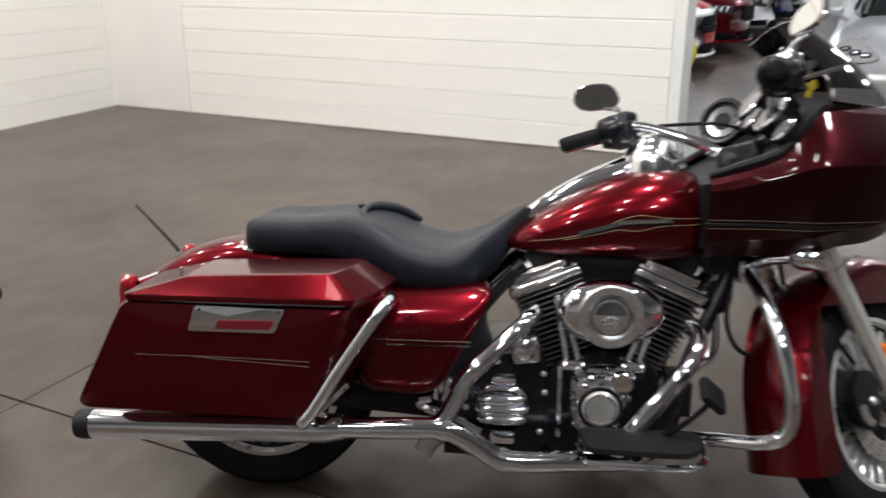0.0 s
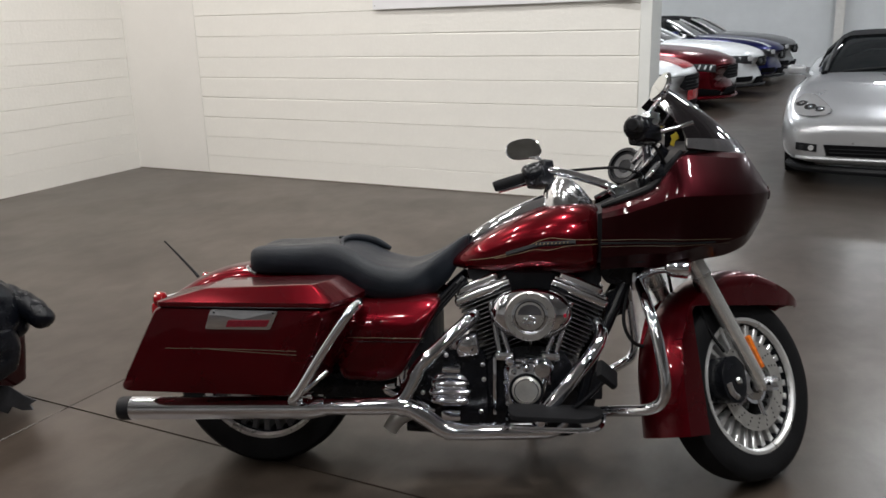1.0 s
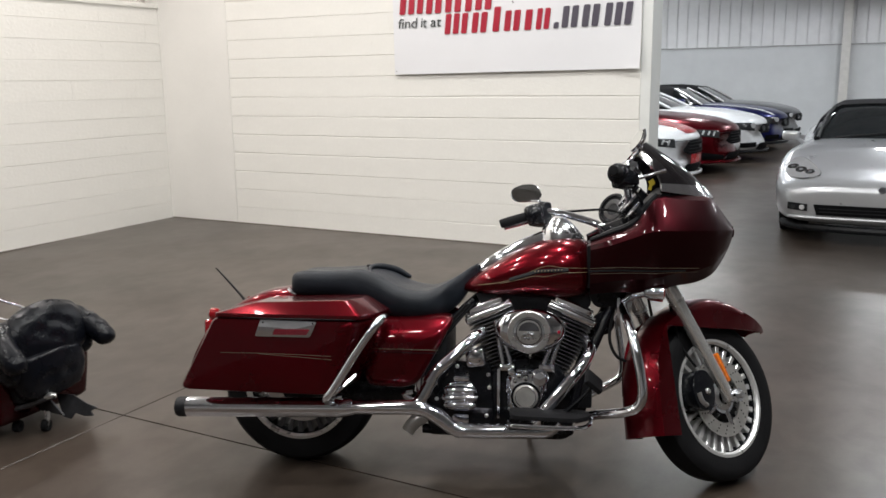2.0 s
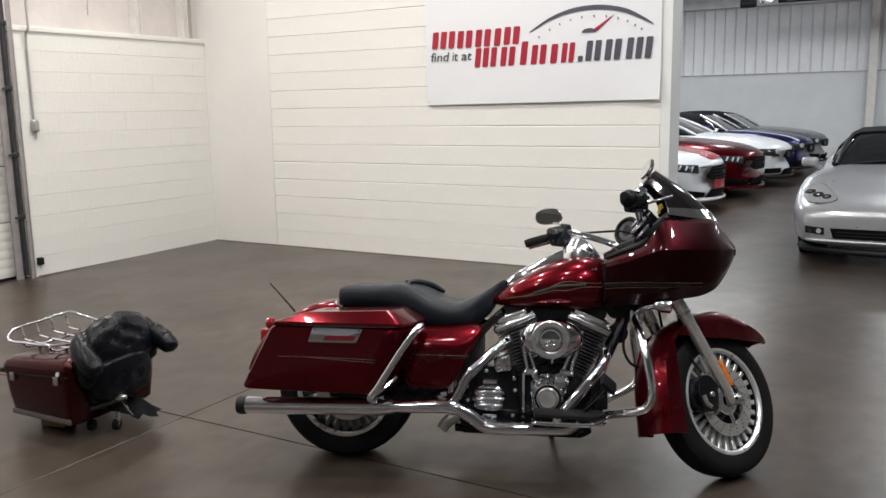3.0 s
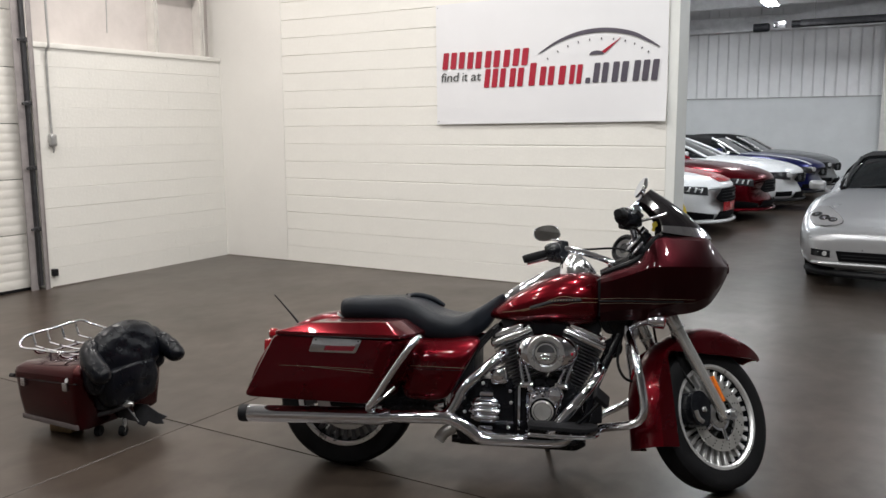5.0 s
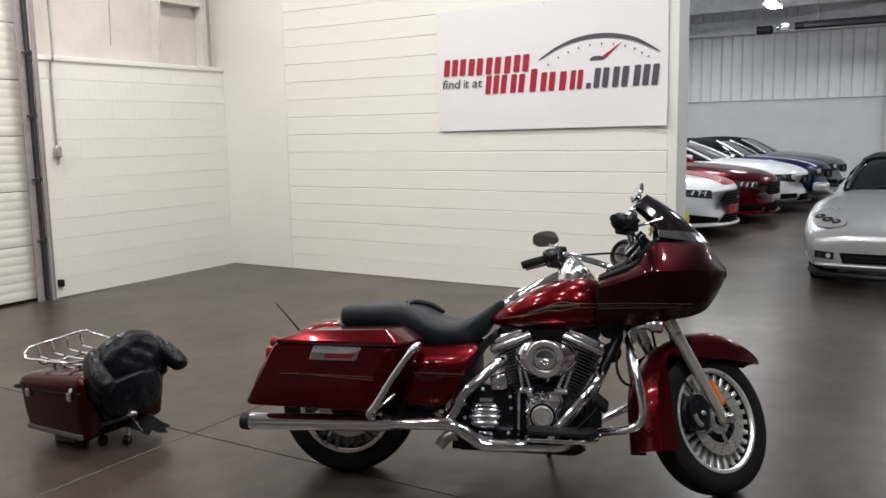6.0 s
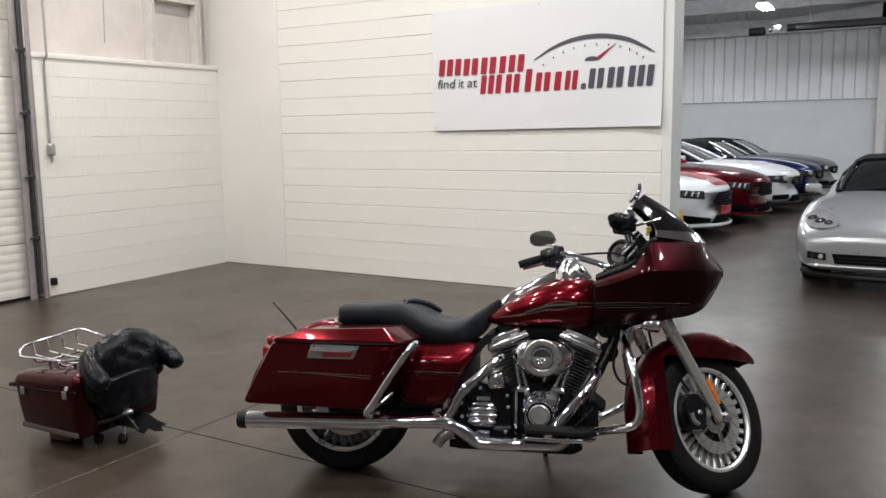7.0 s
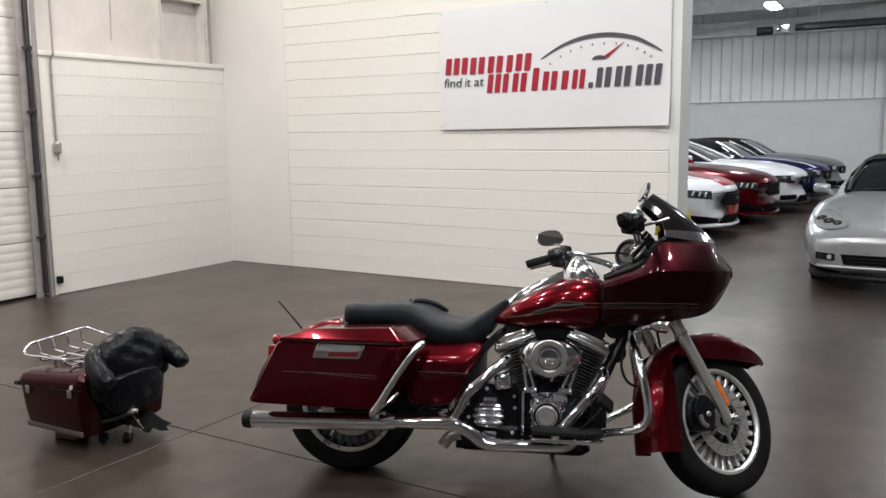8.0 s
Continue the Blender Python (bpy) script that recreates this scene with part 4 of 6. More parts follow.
# fuel tank, chrome console and dash
TANK = [(0.640, 0.714, 0.736, 0.050), (0.69, 0.702, 0.772, 0.096), (0.76, 0.695, 0.822, 0.130), (0.86, 0.691, 0.880, 0.158), (0.94, 0.690, 0.914, 0.174),
        (1.02, 0.689, 0.934, 0.180), (1.08, 0.690, 0.933, 0.176), (1.125, 0.698, 0.920, 0.160), (1.15, 0.724, 0.894, 0.125)]


def tank():
    rings = []
    for x, zb, zt, w in resample(TANK, 3):
        ring = []
        for k in range(28):
            a = 2 * math.pi * k / 28
            c, s = math.cos(a), math.sin(a)
            zc = zb + (zt - zb) * 0.40
            h = (zt - zc) if s > 0 else (zc - zb)
            ring.append((x, w * math.copysign(abs(c) ** 0.72, c), zc + h * math.copysign(abs(s) ** 0.80, s)))
        rings.append(ring)
    return add_rings(B(), rings)


tk = part("fuel_tank", tank(), CANDY, bike, "glossy candy-red teardrop fuel tank", ang=60)
CONS = [(0.70, 0.800, 0.016), (0.76, 0.846, 0.030), (0.85, 0.898, 0.042), (0.93, 0.934, 0.052), (1.00, 0.955, 0.058), (1.06, 0.948, 0.056)]
rings = []
for x, z, w in resample(CONS, 3):
    rings.append([(x, -w, z - 0.03), (x, -w * 0.92, z - 0.004), (x, -w * 0.5, z + 0.006), (x, 0, z + 0.008), (x, w * 0.5, z + 0.006), (x, w * 0.92, z - 0.004), (x, w, z - 0.03)])
part("console", add_rings(B(), rings), CHROME, tk, "chrome tank console", ang=60)
DASH = [(0.950, 0.945, 0.030), (0.972, 0.985, 0.070), (1.00, 1.012, 0.090), (1.04, 1.008, 0.092), (1.085, 0.975, 0.078), (1.12, 0.932, 0.045)]
rings = []
for x, z, w in resample(DASH, 3):
    rings.append([(x, w * math.cos(radians(a)), 0.905 + (z - 0.905) * math.sin(radians(a)) ** 0.7) for a in range(0, 181, 15)])
part("dash_nacelle", add_rings(B(), rings), SATIN_CHROME, tk, "chrome dash nacelle", ang=60)


def tank_line(pts, off, r, name, mat, label):
    """A stripe on the tank's right flank through (x, z)."""
    line = []
    for p in catmull([(x, 0, z) for x, z in pts], 6):
        x, z = p.x, p.z
        zb, zt, w = (curve1([(s[0], s[c]) for s in TANK], x) for c in (1, 2, 3))
        zc = zb + (zt - zb) * 0.40
        h = (zt - zc) if z > zc else (zc - zb)
        s = min(1, abs(z - zc) / h) ** (1 / 0.80)
        line.append((x, -(w * math.sqrt(max(0, 1 - s * s)) ** 0.72 + off), z))
    return part(name, add_tube(B(), line, r, 5, 1), mat, tk, label)


tank_line([(0.715, 0.742), (0.80, 0.757), (0.88, 0.782), (0.93, 0.808), (0.98, 0.824), (1.04, 0.820), (1.13, 0.818)], 0.0010, 0.0010, "pinstripe", GOLD, "gold pinstripe")
tank_line([(0.80, 0.752), (0.88, 0.772), (0.93, 0.786), (0.98, 0.786), (1.04, 0.800), (1.13, 0.803)], 0.0010, 0.0010, "pinstripe", GOLD, "gold pinstripe")
tank_line([(0.84, 0.768), (0.90, 0.788), (0.95, 0.803), (1.00, 0.807), (1.06, 0.811)], -0.0035, 0.009, "pinstripe_band", BLACK_MATT, "dark band behind the badge")
for k in range(9):
    x = 0.935 + k * 0.0125
    tank_line([(x, 0.801 + k * 0.001), (x + 0.002, 0.808 + k * 0.0008)], 0.0058, 0.0016, "badge_bar", GOLD, "gold badge bar")

# two-up seat
SEAT = [(-0.048, 0.702, 0.742, 0.075), (-0.035, 0.694, 0.772, 0.112), (0.01, 0.690, 0.786, 0.132), (0.09, 0.690, 0.787, 0.140), (0.20, 0.686, 0.794, 0.143), (0.26, 0.668, 0.796, 0.150),
        (0.33, 0.638, 0.773, 0.172), (0.40, 0.612, 0.737, 0.182), (0.50, 0.610, 0.718, 0.180), (0.57, 0.617, 0.740, 0.152), (0.63, 0.655, 0.774, 0.088), (0.680, 0.730, 0.808, 0.046), (0.705, 0.780, 0.820, 0.026)]
rings = []
for x, zb, zt, w in resample(SEAT, 3):
    h = zt - zb
    prof = [(0, zt - 0.006), (w * 0.35, zt - 0.004), (w * 0.66, zt - 0.001), (w * 0.84, zt - h * 0.02), (w * 0.945, zt - h * 0.12), (w, zt - h * 0.36), (w * 1.0, zt - h * 0.62), (w * 0.93, zb + h * 0.08), (w * 0.8, zb), (0, zb)]
    rings.append([(x, y, z) for y, z in prof] + [(x, -y, z) for y, z in reversed(prof[1:-1])])
seat = part("seat", add_rings(B(), rings), LEATHER, bike, "black vinyl two-up seat", ang=50)
part("rider_bolster", add_tube(B(), [(0.300, -0.125, 0.772), (0.272, -0.06, 0.792), (0.266, 0.02, 0.797), (0.290, 0.09, 0.792), (0.345, 0.150, 0.772), (0.40, 0.172, 0.742)], [0.006, 0.008, 0.009, 0.015, 0.016, 0.008], 12), LEATHER, seat, "padded edge of the rider seat")
part("seat_bolt", add_disc(B(), (0.245, 0.06, 0.79), (0, 0, 1), 0, 0.012, 0.012, 12), BLACK_MATT, seat)
part("grab_bracket", add_tube(B(), [(-0.02, -0.095, 0.690), (-0.058, -0.075, 0.700), (-0.070, 0, 0.704), (-0.058, 0.075, 0.700), (-0.02, 0.095, 0.690)], 0.010, 8), CHROME, bike, "chrome bracket behind the seat")

# rear fender with lamp
rings = []
for a in [48 + k * (172 - 48) / 28 for k in range(29)]:
    c, s = math.cos(radians(a)), math.sin(radians(a))
    ro = curve1([(48, 0.385), (90, 0.390), (130, 0.425), (150, 0.46), (172, 0.49)], a)
    w = 0.105
    edge = [(-w, ro - 0.10), (-w, ro - 0.04), (-w * 0.85, ro - 0.012), (-w * 0.5, ro), (0, ro + 0.004)]
    edge += [(-y, r) for y, r in reversed(edge[:-1])]
    rings.append([(0.0 + r * c, y, 0.32 + r * s) for y, r in edge])
rf = part("rear_fender", add_rings(B(), rings, caps=False, closed=False), CANDY_DEEP, bike, "dark red rear fender", ang=50, thick=0.005)
part("tail_lamp", add_box(B(), (-0.435, -0.05, 0.50), (-0.40, 0.05, 0.57), 0.012, 3), RED_LENS, rf, "red tail lamp")
for s in (-1, 1):
    part("rear_signal", add_tube(B(), [(-0.30, s * 0.08, 0.612), (-0.31, s * 0.19, 0.616)], 0.010, 8, 1), CHROME, rf, "chrome signal stalk")
    b = Vector((-0.322, s * 0.205, 0.618))
    part("lens", add_lathe(B(), [(-0.022, 0.010), (-0.016, 0.022), (0.0, 0.025), (0.014, 0.024), (0.022, 0.014), (0.025, 0.0005)], b, (-1, 0, 0), 20), RED_LENS, rf, "round red signal lens")
part("aerial", add_tube(B(), [(-0.335, 0.15, 0.632), (-0.36, 0.152, 0.66), (-0.42, 0.155, 0.722), (-0.466, 0.157, 0.768)], [0.0065, 0.005, 0.004, 0.003], 8), BLACK_MATT, bike, "thin black aerial")


# hard saddlebags, with lid, latch plate and pinstripe
def saddlebag(s):
    side = "hard dark red saddlebag"
    out = [(-0.232, 0.640), (0.305, 0.636), (0.268, 0.52), (0.195, 0.362), (-0.345, 0.366), (-0.362, 0.380)]
    bm = B()
    ys = (0.205, 0.215, 0.40, 0.432, 0.4425, 0.4455, 0.4475)
    cx, cz = -0.02, 0.50
    rings = []
    for y, f in zip(ys, (0.96, 1.0, 1.0, 0.992, 0.965, 0.80, 0.45)):
        rings.append([(cx + (x - cx) * f + (0.065 * (0.4475 - y) / 0.24 if x > 0.1 else 0), s * y, cz + (z - cz) * f) for x, z in rounded(out, 0.022, 4)])
    add_rings(bm, rings)
    body = part("saddlebag", bm, CANDY_DEEP, bike, side, ang=50)
    bm = B()
    rings = []
    base = rounded([(-0.222, 0.198), (0.385, 0.205), (0.366, 0.33), (0.318, 0.442), (-0.222, 0.447)], 0.018, 4)
    for k, dz in ((0.0, 0.0), (-0.012, 0.006), (0.0, 0.014), (0.93, 0.0), (0.985, 0.0), (1.06, 0.0), (1.25, 0.0)):
        ring = []
        for x, y in base:
            px = x + (-0.085 + (x + 0.222) * 0.645 - x) * k
            py = y + (0.222 + (y - 0.198) * 0.765 - y) * k
            top = curve1([(-0.14, 0.678), (-0.09, 0.692), (0.0, 0.699), (0.15, 0.706), (0.27, 0.708)], px)
            z = 0.642 + dz if k < 0.5 else 0.656 + (top - 0.656) * min(1.0, k * 0.985 + 0.015)
            ring.append((px, s * py, z))
        rings.append(ring)
    add_rings(bm, rings)
    lid = part("lid", bm, CANDY, body, "hinged dark red lid", ang=24)
    part("seam", add_tube(B(), [(x, s * (y + 0.0005), 0.641) for x, y in [(-0.22, 0.442), (0.05, 0.446), (0.30, 0.441)]], 0.0018, 6), BLACK_MATT, body, "dark lid seam")
    plate = [(-0.066, 0.575), (0.139, 0.576), (0.166, 0.634), (-0.046, 0.637)]
    part("latch_plate", add_prism(B(), rounded(plate, 0.008), s * 0.443, s * 0.456, 0.004), CHROME, body, "chrome latch plate")
    part("reflector", add_prism(B(), rounded([(0.0, 0.583), (0.128, 0.585), (0.140, 0.606), (0.008, 0.604)], 0.005), s * 0.455, s * 0.4595, 0.001, 1), REFLECTOR, body, "red latch reflector")
    for x in (-0.035, 0.150):
        part("rivet", add_disc(B(), (x, s * 0.4555, 0.627), (0, s, 0), 0, 0.005, 0.002, 10), BLACK_MATT, body)
    for dz, x0 in ((0.0, -0.20), (-0.012, -0.06)):
        part("pinstripe", add_tube(B(), [(x0, s * 0.4470, 0.511), (0.0, s * 0.4480, 0.512 + dz * 0.4), (0.215, s * 0.4460, 0.508 + dz)], 0.0009, 5), GOLD_DULL, body, "fine gold pinstripe")
    # chrome guard rail in front of the bag
    g = [(0.388, s * 0.34, 0.640), (0.392, s * 0.40, 0.641), (0.370, s * 0.43, 0.616), (0.30, s * 0.438, 0.515), (0.225, s * 0.438, 0.395), (0.193, s * 0.430, 0.350), (0.19, s * 0.36, 0.325)]
    part("bag_guard", add_tube(B(), g, 0.0155, 12), CHROME, body, "chrome saddlebag guard rail")
    part("guard_strut", add_tube(B(), [(0.20, s * 0.425, 0.355), (0.24, s * 0.40, 0.385), (0.285, s * 0.36, 0.425)], 0.009, 8), CHROME, body, "chrome strut")
    return body


saddlebag(-1)
saddlebag(1)
# painted side cover below the seat
out = [(0.262, 0.612), (0.585, 0.634), (0.630, 0.618), (0.580, 0.52), (0.495, 0.368), (0.44, 0.350), (0.30, 0.354), (0.255, 0.49)]
for s in (-1, 1):
    ol = rounded(out, 0.03)
    rings = [[(0.43 + (x - 0.43) * f, s * (y - 0.75 * max(0.0, 0.495 + (z - 0.495) * f - 0.555)), 0.495 + (z - 0.495) * f) for x, z in ol] for f, y in ((0.99, 0.15), (1.0, 0.205), (0.985, 0.219), (0.95, 0.227), (0.84, 0.234), (0.66, 0.239), (0.42, 0.242), (0.18, 0.243))]
    sc = part("side_cover", add_rings(B(), rings), CANDY_DEEP, bike, "candy-red side cover", ang=60)
    for z in (0.503, 0.491):
        part("pinstripe", add_tube(B(), [(0.288, s * 0.2345, z), (0.33, s * 0.2392, z + 0.001), (0.38, s * 0.2430, z + 0.001), (0.43, s * 0.2440, z + 0.002), (0.48, s * 0.2432, z + 0.001), (0.53, s * 0.2405, z + 0.001), (0.575, s * 0.2370, z)], 0.0013, 5), GOLD_DULL if z > 0.5 else BLACK_ENAMEL, sc, "fine pinstripe")

# frame, swing arm and the dark mass behind the engine
for s in (-1, 1):
    part("frame_tube", add_tube(B(), [(1.26, s * 0.03, 0.86), (1.235, s * 0.06, 0.70), (1.18, s * 0.11, 0.56), (1.125, s * 0.13, 0.43), (1.08, s * 0.135, 0.26), (1.03, s * 0.13, 0.185), (0.8, s * 0.12, 0.165), (0.5, s * 0.12, 0.17)], 0.019, 10), BLACK_ENAMEL, bike, "black frame tube")
    part("rear_frame_tube", add_tube(B(), [(0.70, s * 0.10, 0.68), (0.58, s * 0.13, 0.56), (0.50, s * 0.13, 0.40), (0.50, s * 0.12, 0.2)], 0.017, 10), BLACK_ENAMEL, bike, "black frame tube")
    part("swing_arm", add_prism(B(), rounded([(-0.06, 0.29), (-0.05, 0.35), (0.30, 0.36), (0.52, 0.34), (0.52, 0.26), (0.2, 0.28)], 0.02), s * 0.115, s * 0.15, 0.008), BLACK_ENAMEL, bike, "black swing arm")
    part("shock_absorber", add_tube(B(), [(0.02, s * 0.17, 0.36), (0.16, s * 0.17, 0.60)], 0.026, 12, 1), BLACK_ENAMEL, bike)
part("neck_cover", add_prism(B(), rounded([(1.13, 0.74), (1.16, 0.66), (1.27, 0.66), (1.30, 0.78), (1.24, 0.9), (1.15, 0.88)], 0.03), -0.09, 0.09, 0.015), BLACK_ENAMEL, bike, "black steering neck cover")
part("battery_box", add_box(B(), (0.28, -0.15, 0.36), (0.60, 0.15, 0.60), 0.02), BLACK_MATT, bike)

part("backbone_cover", add_prism(B(), rounded([(0.70, 0.700), (0.74, 0.648), (0.90, 0.632), (1.06, 0.642), (1.15, 0.66), (1.15, 0.74), (0.72, 0.74)], 0.02), -0.085, 0.085, 0.012), BLACK_MATT, bike, "black frame backbone under the tank")
part("intake_manifold", add_box(B(), (0.80, -0.07, 0.52), (1.02, 0.07, 0.645), 0.03, 3), BLACK_MATT, bike, "black intake manifold between the cylinders")

# engine: crankcase, two finned cylinders, rocker boxes
case = part("crankcase", add_prism(B(), rounded([(0.76, 0.20), (0.74, 0.34), (0.80, 0.44), (0.92, 0.47), (1.04, 0.44), (1.08, 0.32), (1.06, 0.20), (0.98, 0.16), (0.82, 0.16)], 0.04), -0.145, 0.145, 0.02, 2), BLACK_ENAMEL, bike, "black engine crankcase")
gear = part("gearbox", add_prism(B(), rounded([(0.52, 0.20), (0.53, 0.40), (0.60, 0.45), (0.77, 0.45), (0.78, 0.20), (0.70, 0.155), (0.56, 0.16)], 0.04), -0.16, 0.16, 0.02, 2), BLACK_ENAMEL, bike, "black gearbox housing")
for nm, foot, head in (("rear_cylinder", Vector((0.857, 0, 0.40)), Vector((0.757, 0, 0.640))), ("front_cylinder", Vector((0.978, 0, 0.40)), Vector((1.078, 0, 0.640)))):
    d = (head - foot).normalized()
    tilt = Matrix.Rotation(math.atan2(d.x, d.z), 4, "Y")
    cyl = part(nm, add_tube(B(), [foot, head], 0.062, 24, 1), FIN_BLACK, bike, "black finned cylinder")
    fin = None
    n = 15
    for k in range(n):
        p = foot.lerp(head, 0.10 + 0.80 * k / (n - 1))
        big = 0.90 + 0.20 * min(1.0, k / 9)
        bm = add_box(B(), (-0.084, -0.122, -0.0022), (0.084, 0.122, 0.0022), 0.0012, 1)
        m = Matrix.Translation(p) @ tilt @ Matrix.Diagonal((big, 0.98 + 0.09 * min(1.0, k / 9), 1, 1))
        if fin is None:
            fin = part("fin", bm, FIN_EDGE, cyl, m=m)
        else:
            bm.free()
            part("fin", None, None, cyl, m=m, share=fin.data)
    bm = add_box(B(), (-0.099, -0.132, 0.0), (0.099, 0.132, 0.030), 0.012, 3)
    add_box(bm, (-0.088, -0.124, 0.024), (0.088, 0.124, 0.034), 0.004, 2)
    add_box(bm, (-0.084, -0.118, 0.030), (0.070, 0.118, 0.062), 0.022, 5)
    for a in (-0.085, 0.085):
        for b in (-0.11, 0.11):
            add_disc(bm, (a, b, 0.028), (0, 0, 1), 0, 0.009, 0.012, 10)
    part("rocker_box", bm, SATIN_CHROME, cyl, "chrome rocker box", Matrix.Translation(head - d * 0.02) @ tilt)
    low = Vector((0.834 if foot.x < 0.9 else 0.984, -0.168, 0.440))
    for off in (-0.016, 0.016):
        top = head + Vector((off * 0.4 + (0.035 if foot.x < 0.9 else -0.035), -0.146, -0.03))
        part("pushrod_tube", add_tube(B(), [low + Vector((off, 0, 0)), top], 0.0085, 10, 1), CHROME, cyl, "chrome pushrod tube")
    part("lifter_block", add_box(B(), low + Vector((-0.030, -0.020, -0.018)), low + Vector((0.030, 0.03, 0.010)), 0.007, 2), CHROME, cyl, "chrome lifter block")
    for off in (-0.022, 0.022):
        part("lifter_bolt", add_lathe(B(), [(0, 0.008), (0.006, 0.007), (0.008, 0.0005)], low + Vector((off, -0.018, -0.004)), (0, -1, 0.3), 10), CHROME, cyl, "small chrome bolt")

# air cleaner: chrome oval with a round medallion, left plain
oval = [(0.920 + 0.132 * math.copysign(abs(math.cos(a)) ** 0.9, math.cos(a)), 0.582 + 0.082 * math.copysign(abs(math.sin(a)) ** 0.95, math.sin(a))) for a in (2 * math.pi * k / 40 for k in range(40))]
rings = [[(0.92 + (x - 0.92) * f, y, 0.582 + (z - 0.582) * f) for x, z in oval] for f, y in ((0.96, -0.155), (1.0, -0.165), (1.0, -0.195), (0.97, -0.212), (0.90, -0.224), (0.74, -0.234), (0.58, -0.238))]
ac = part("air_cleaner", add_rings(B(), rings), CHROME, bike, "chrome oval air cleaner cover", ang=60)
mc = Vector((0.917, -0.236, 0.582))
part("medallion_ring", add_disc(B(), mc, (0, -1, 0), 0.058, 0.080, 0.010, 44, 0.004), ALLOY, ac, "bright medallion ring")
part("medallion", add_lathe(B(), [(0, 0.049), (0.003, 0.047), (0.004, 0.034), (0.0045, 0.016), (0.0046, 0.0005)], mc, (0, -1, 0), 36), ALLOY, ac, "plain round medallion")
part("medallion_inset", add_disc(B(), mc + Vector((0, -0.003, 0.0)), (0, -1, 0), 0.046, 0.0485, 0.002, 32, 0.0005), BLACK_ENAMEL, ac, "dark ring in the medallion")
half_disc = [(mc.x + 0.038 * math.cos(radians(a)), mc.z + 0.004 + 0.034 * math.sin(radians(a))) for a in range(0, 181, 12)]
part("medallion_field", add_prism(B(), half_disc, mc.y - 0.0052, mc.y - 0.003), STEEL_DARK, ac, "dark upper half of the medallion")
bm = B()
for a, b, r in ((-0.016, -0.012, 0.008), (0.012, -0.010, 0.009), (-0.001, -0.024, 0.008), (0.000, -0.006, 0.009), (-0.014, -0.024, 0.006), (0.016, -0.022, 0.006)):
    add_lathe(bm, [(0, r), (r * 0.5, r * 0.8), (r * 0.8, 0.0005)], mc + Vector((a, -0.004, b)), (0, -1, 0), 10)
tagged(part("medallion_relief", bm, CHROME, ac), "plain bright relief in the medallion", kind="stuff")
part("emblem", add_box(B(), (0.992, -0.2315, 0.576), (1.032, -0.222, 0.590), 0.003, 1), INK_RED, ac, "small red emblem")
part("intake", add_tube(B(), [(0.917, -0.16, 0.575), (0.917, -0.03, 0.56)], 0.04, 14, 1), BLACK_ENAMEL, bike)

# chrome cam cover, timer cover, gearbox end cover, starter
out = rounded([(0.835, 0.250), (0.826, 0.395), (0.850, 0.428), (0.965, 0.432), (0.995, 0.405), (0.985, 0.33), (0.960, 0.265), (0.90, 0.240)], 0.04)
rings = [[(0.908 + (x - 0.908) * f, y, 0.335 + (z - 0.335) * f) for x, z in out] for f, y in ((0.98, -0.14), (1.0, -0.15), (1.0, -0.163), (0.96, -0.173), (0.88, -0.177), (0.84, -0.183), (0.74, -0.191), (0.60, -0.195))]
part("cam_cover", add_rings(B(), rings), CHROME, case, "chrome cam cover", ang=50)
for k, (x, z) in enumerate(((0.845, 0.275), (0.838, 0.345), (0.848, 0.412), (0.905, 0.420), (0.968, 0.418), (0.978, 0.350), (0.950, 0.278), (0.895, 0.255))):
    part("cover_bolt", add_lathe(B(), [(0, 0.009), (0.006, 0.008), (0.009, 0.0005)], (x, -0.173, z), (0, -1, 0), 10), CHROME, case, "small chrome bolt")
part("timer_cover", add_disc(B(), (0.906, -0.186, 0.327), (0, -1, 0), 0, 0.047, 0.020, 36, 0.005), DISC_STEEL, case, "round brushed timer cover")
part("timer_gap", add_disc(B(), (0.906, -0.190, 0.327), (0, -1, 0), 0.0475, 0.057, 0.008, 36, 0.002), BLACK_ENAMEL, case, "dark gap round the timer cover")
part("timer_ring", add_disc(B(), (0.906, -0.1995, 0.327), (0, -1, 0), 0.037, 0.0405, 0.007, 30, 0.0006), CHROME, case)
part("oil_pump_dome", add_lathe(B(), [(0, 0.036), (0.010, 0.036), (0.012, 0.030), (0.034, 0.029), (0.038, 0.025), (0.039, 0.0005)], (0.957, -0.170, 0.398), (0, -1, 0), 22), CHROME, case, "chrome regulator dome")
for x, z, r in ((0.852, 0.418, 0.017), (0.880, 0.405, 0.012), (0.866, 0.385, 0.010), (0.905, 0.398, 0.014)):
    part("case_boss", add_lathe(B(), [(0, r * 1.15), (0.010, r), (0.018, r * 0.7), (0.021, 0.0005)], (x, -0.182, z), (0, -1, 0.1), 14), CHROME, case, "chrome boss")
part("case_strip", add_box(B(), (0.796, -0.178, 0.235), (0.808, -0.14, 0.43), 0.004), CHROME, case, "narrow chrome strip")
out = rounded([(0.590, 0.275), (0.586, 0.345), (0.612, 0.374), (0.695, 0.374), (0.722, 0.345), (0.724, 0.285), (0.695, 0.258), (0.62, 0.258)], 0.025)
rings = [[(0.656 + (x - 0.656) * f, y, 0.316 + (z - 0.316) * g) for x, z in out] for f, g, y in ((0.98, 0.98, -0.15), (1.0, 1.0, -0.16), (1.0, 1.0, -0.172), (0.95, 0.93, -0.180), (0.90, 0.74, -0.184), (0.88, 0.66, -0.200), (0.82, 0.56, -0.209), (0.66, 0.36, -0.213))]
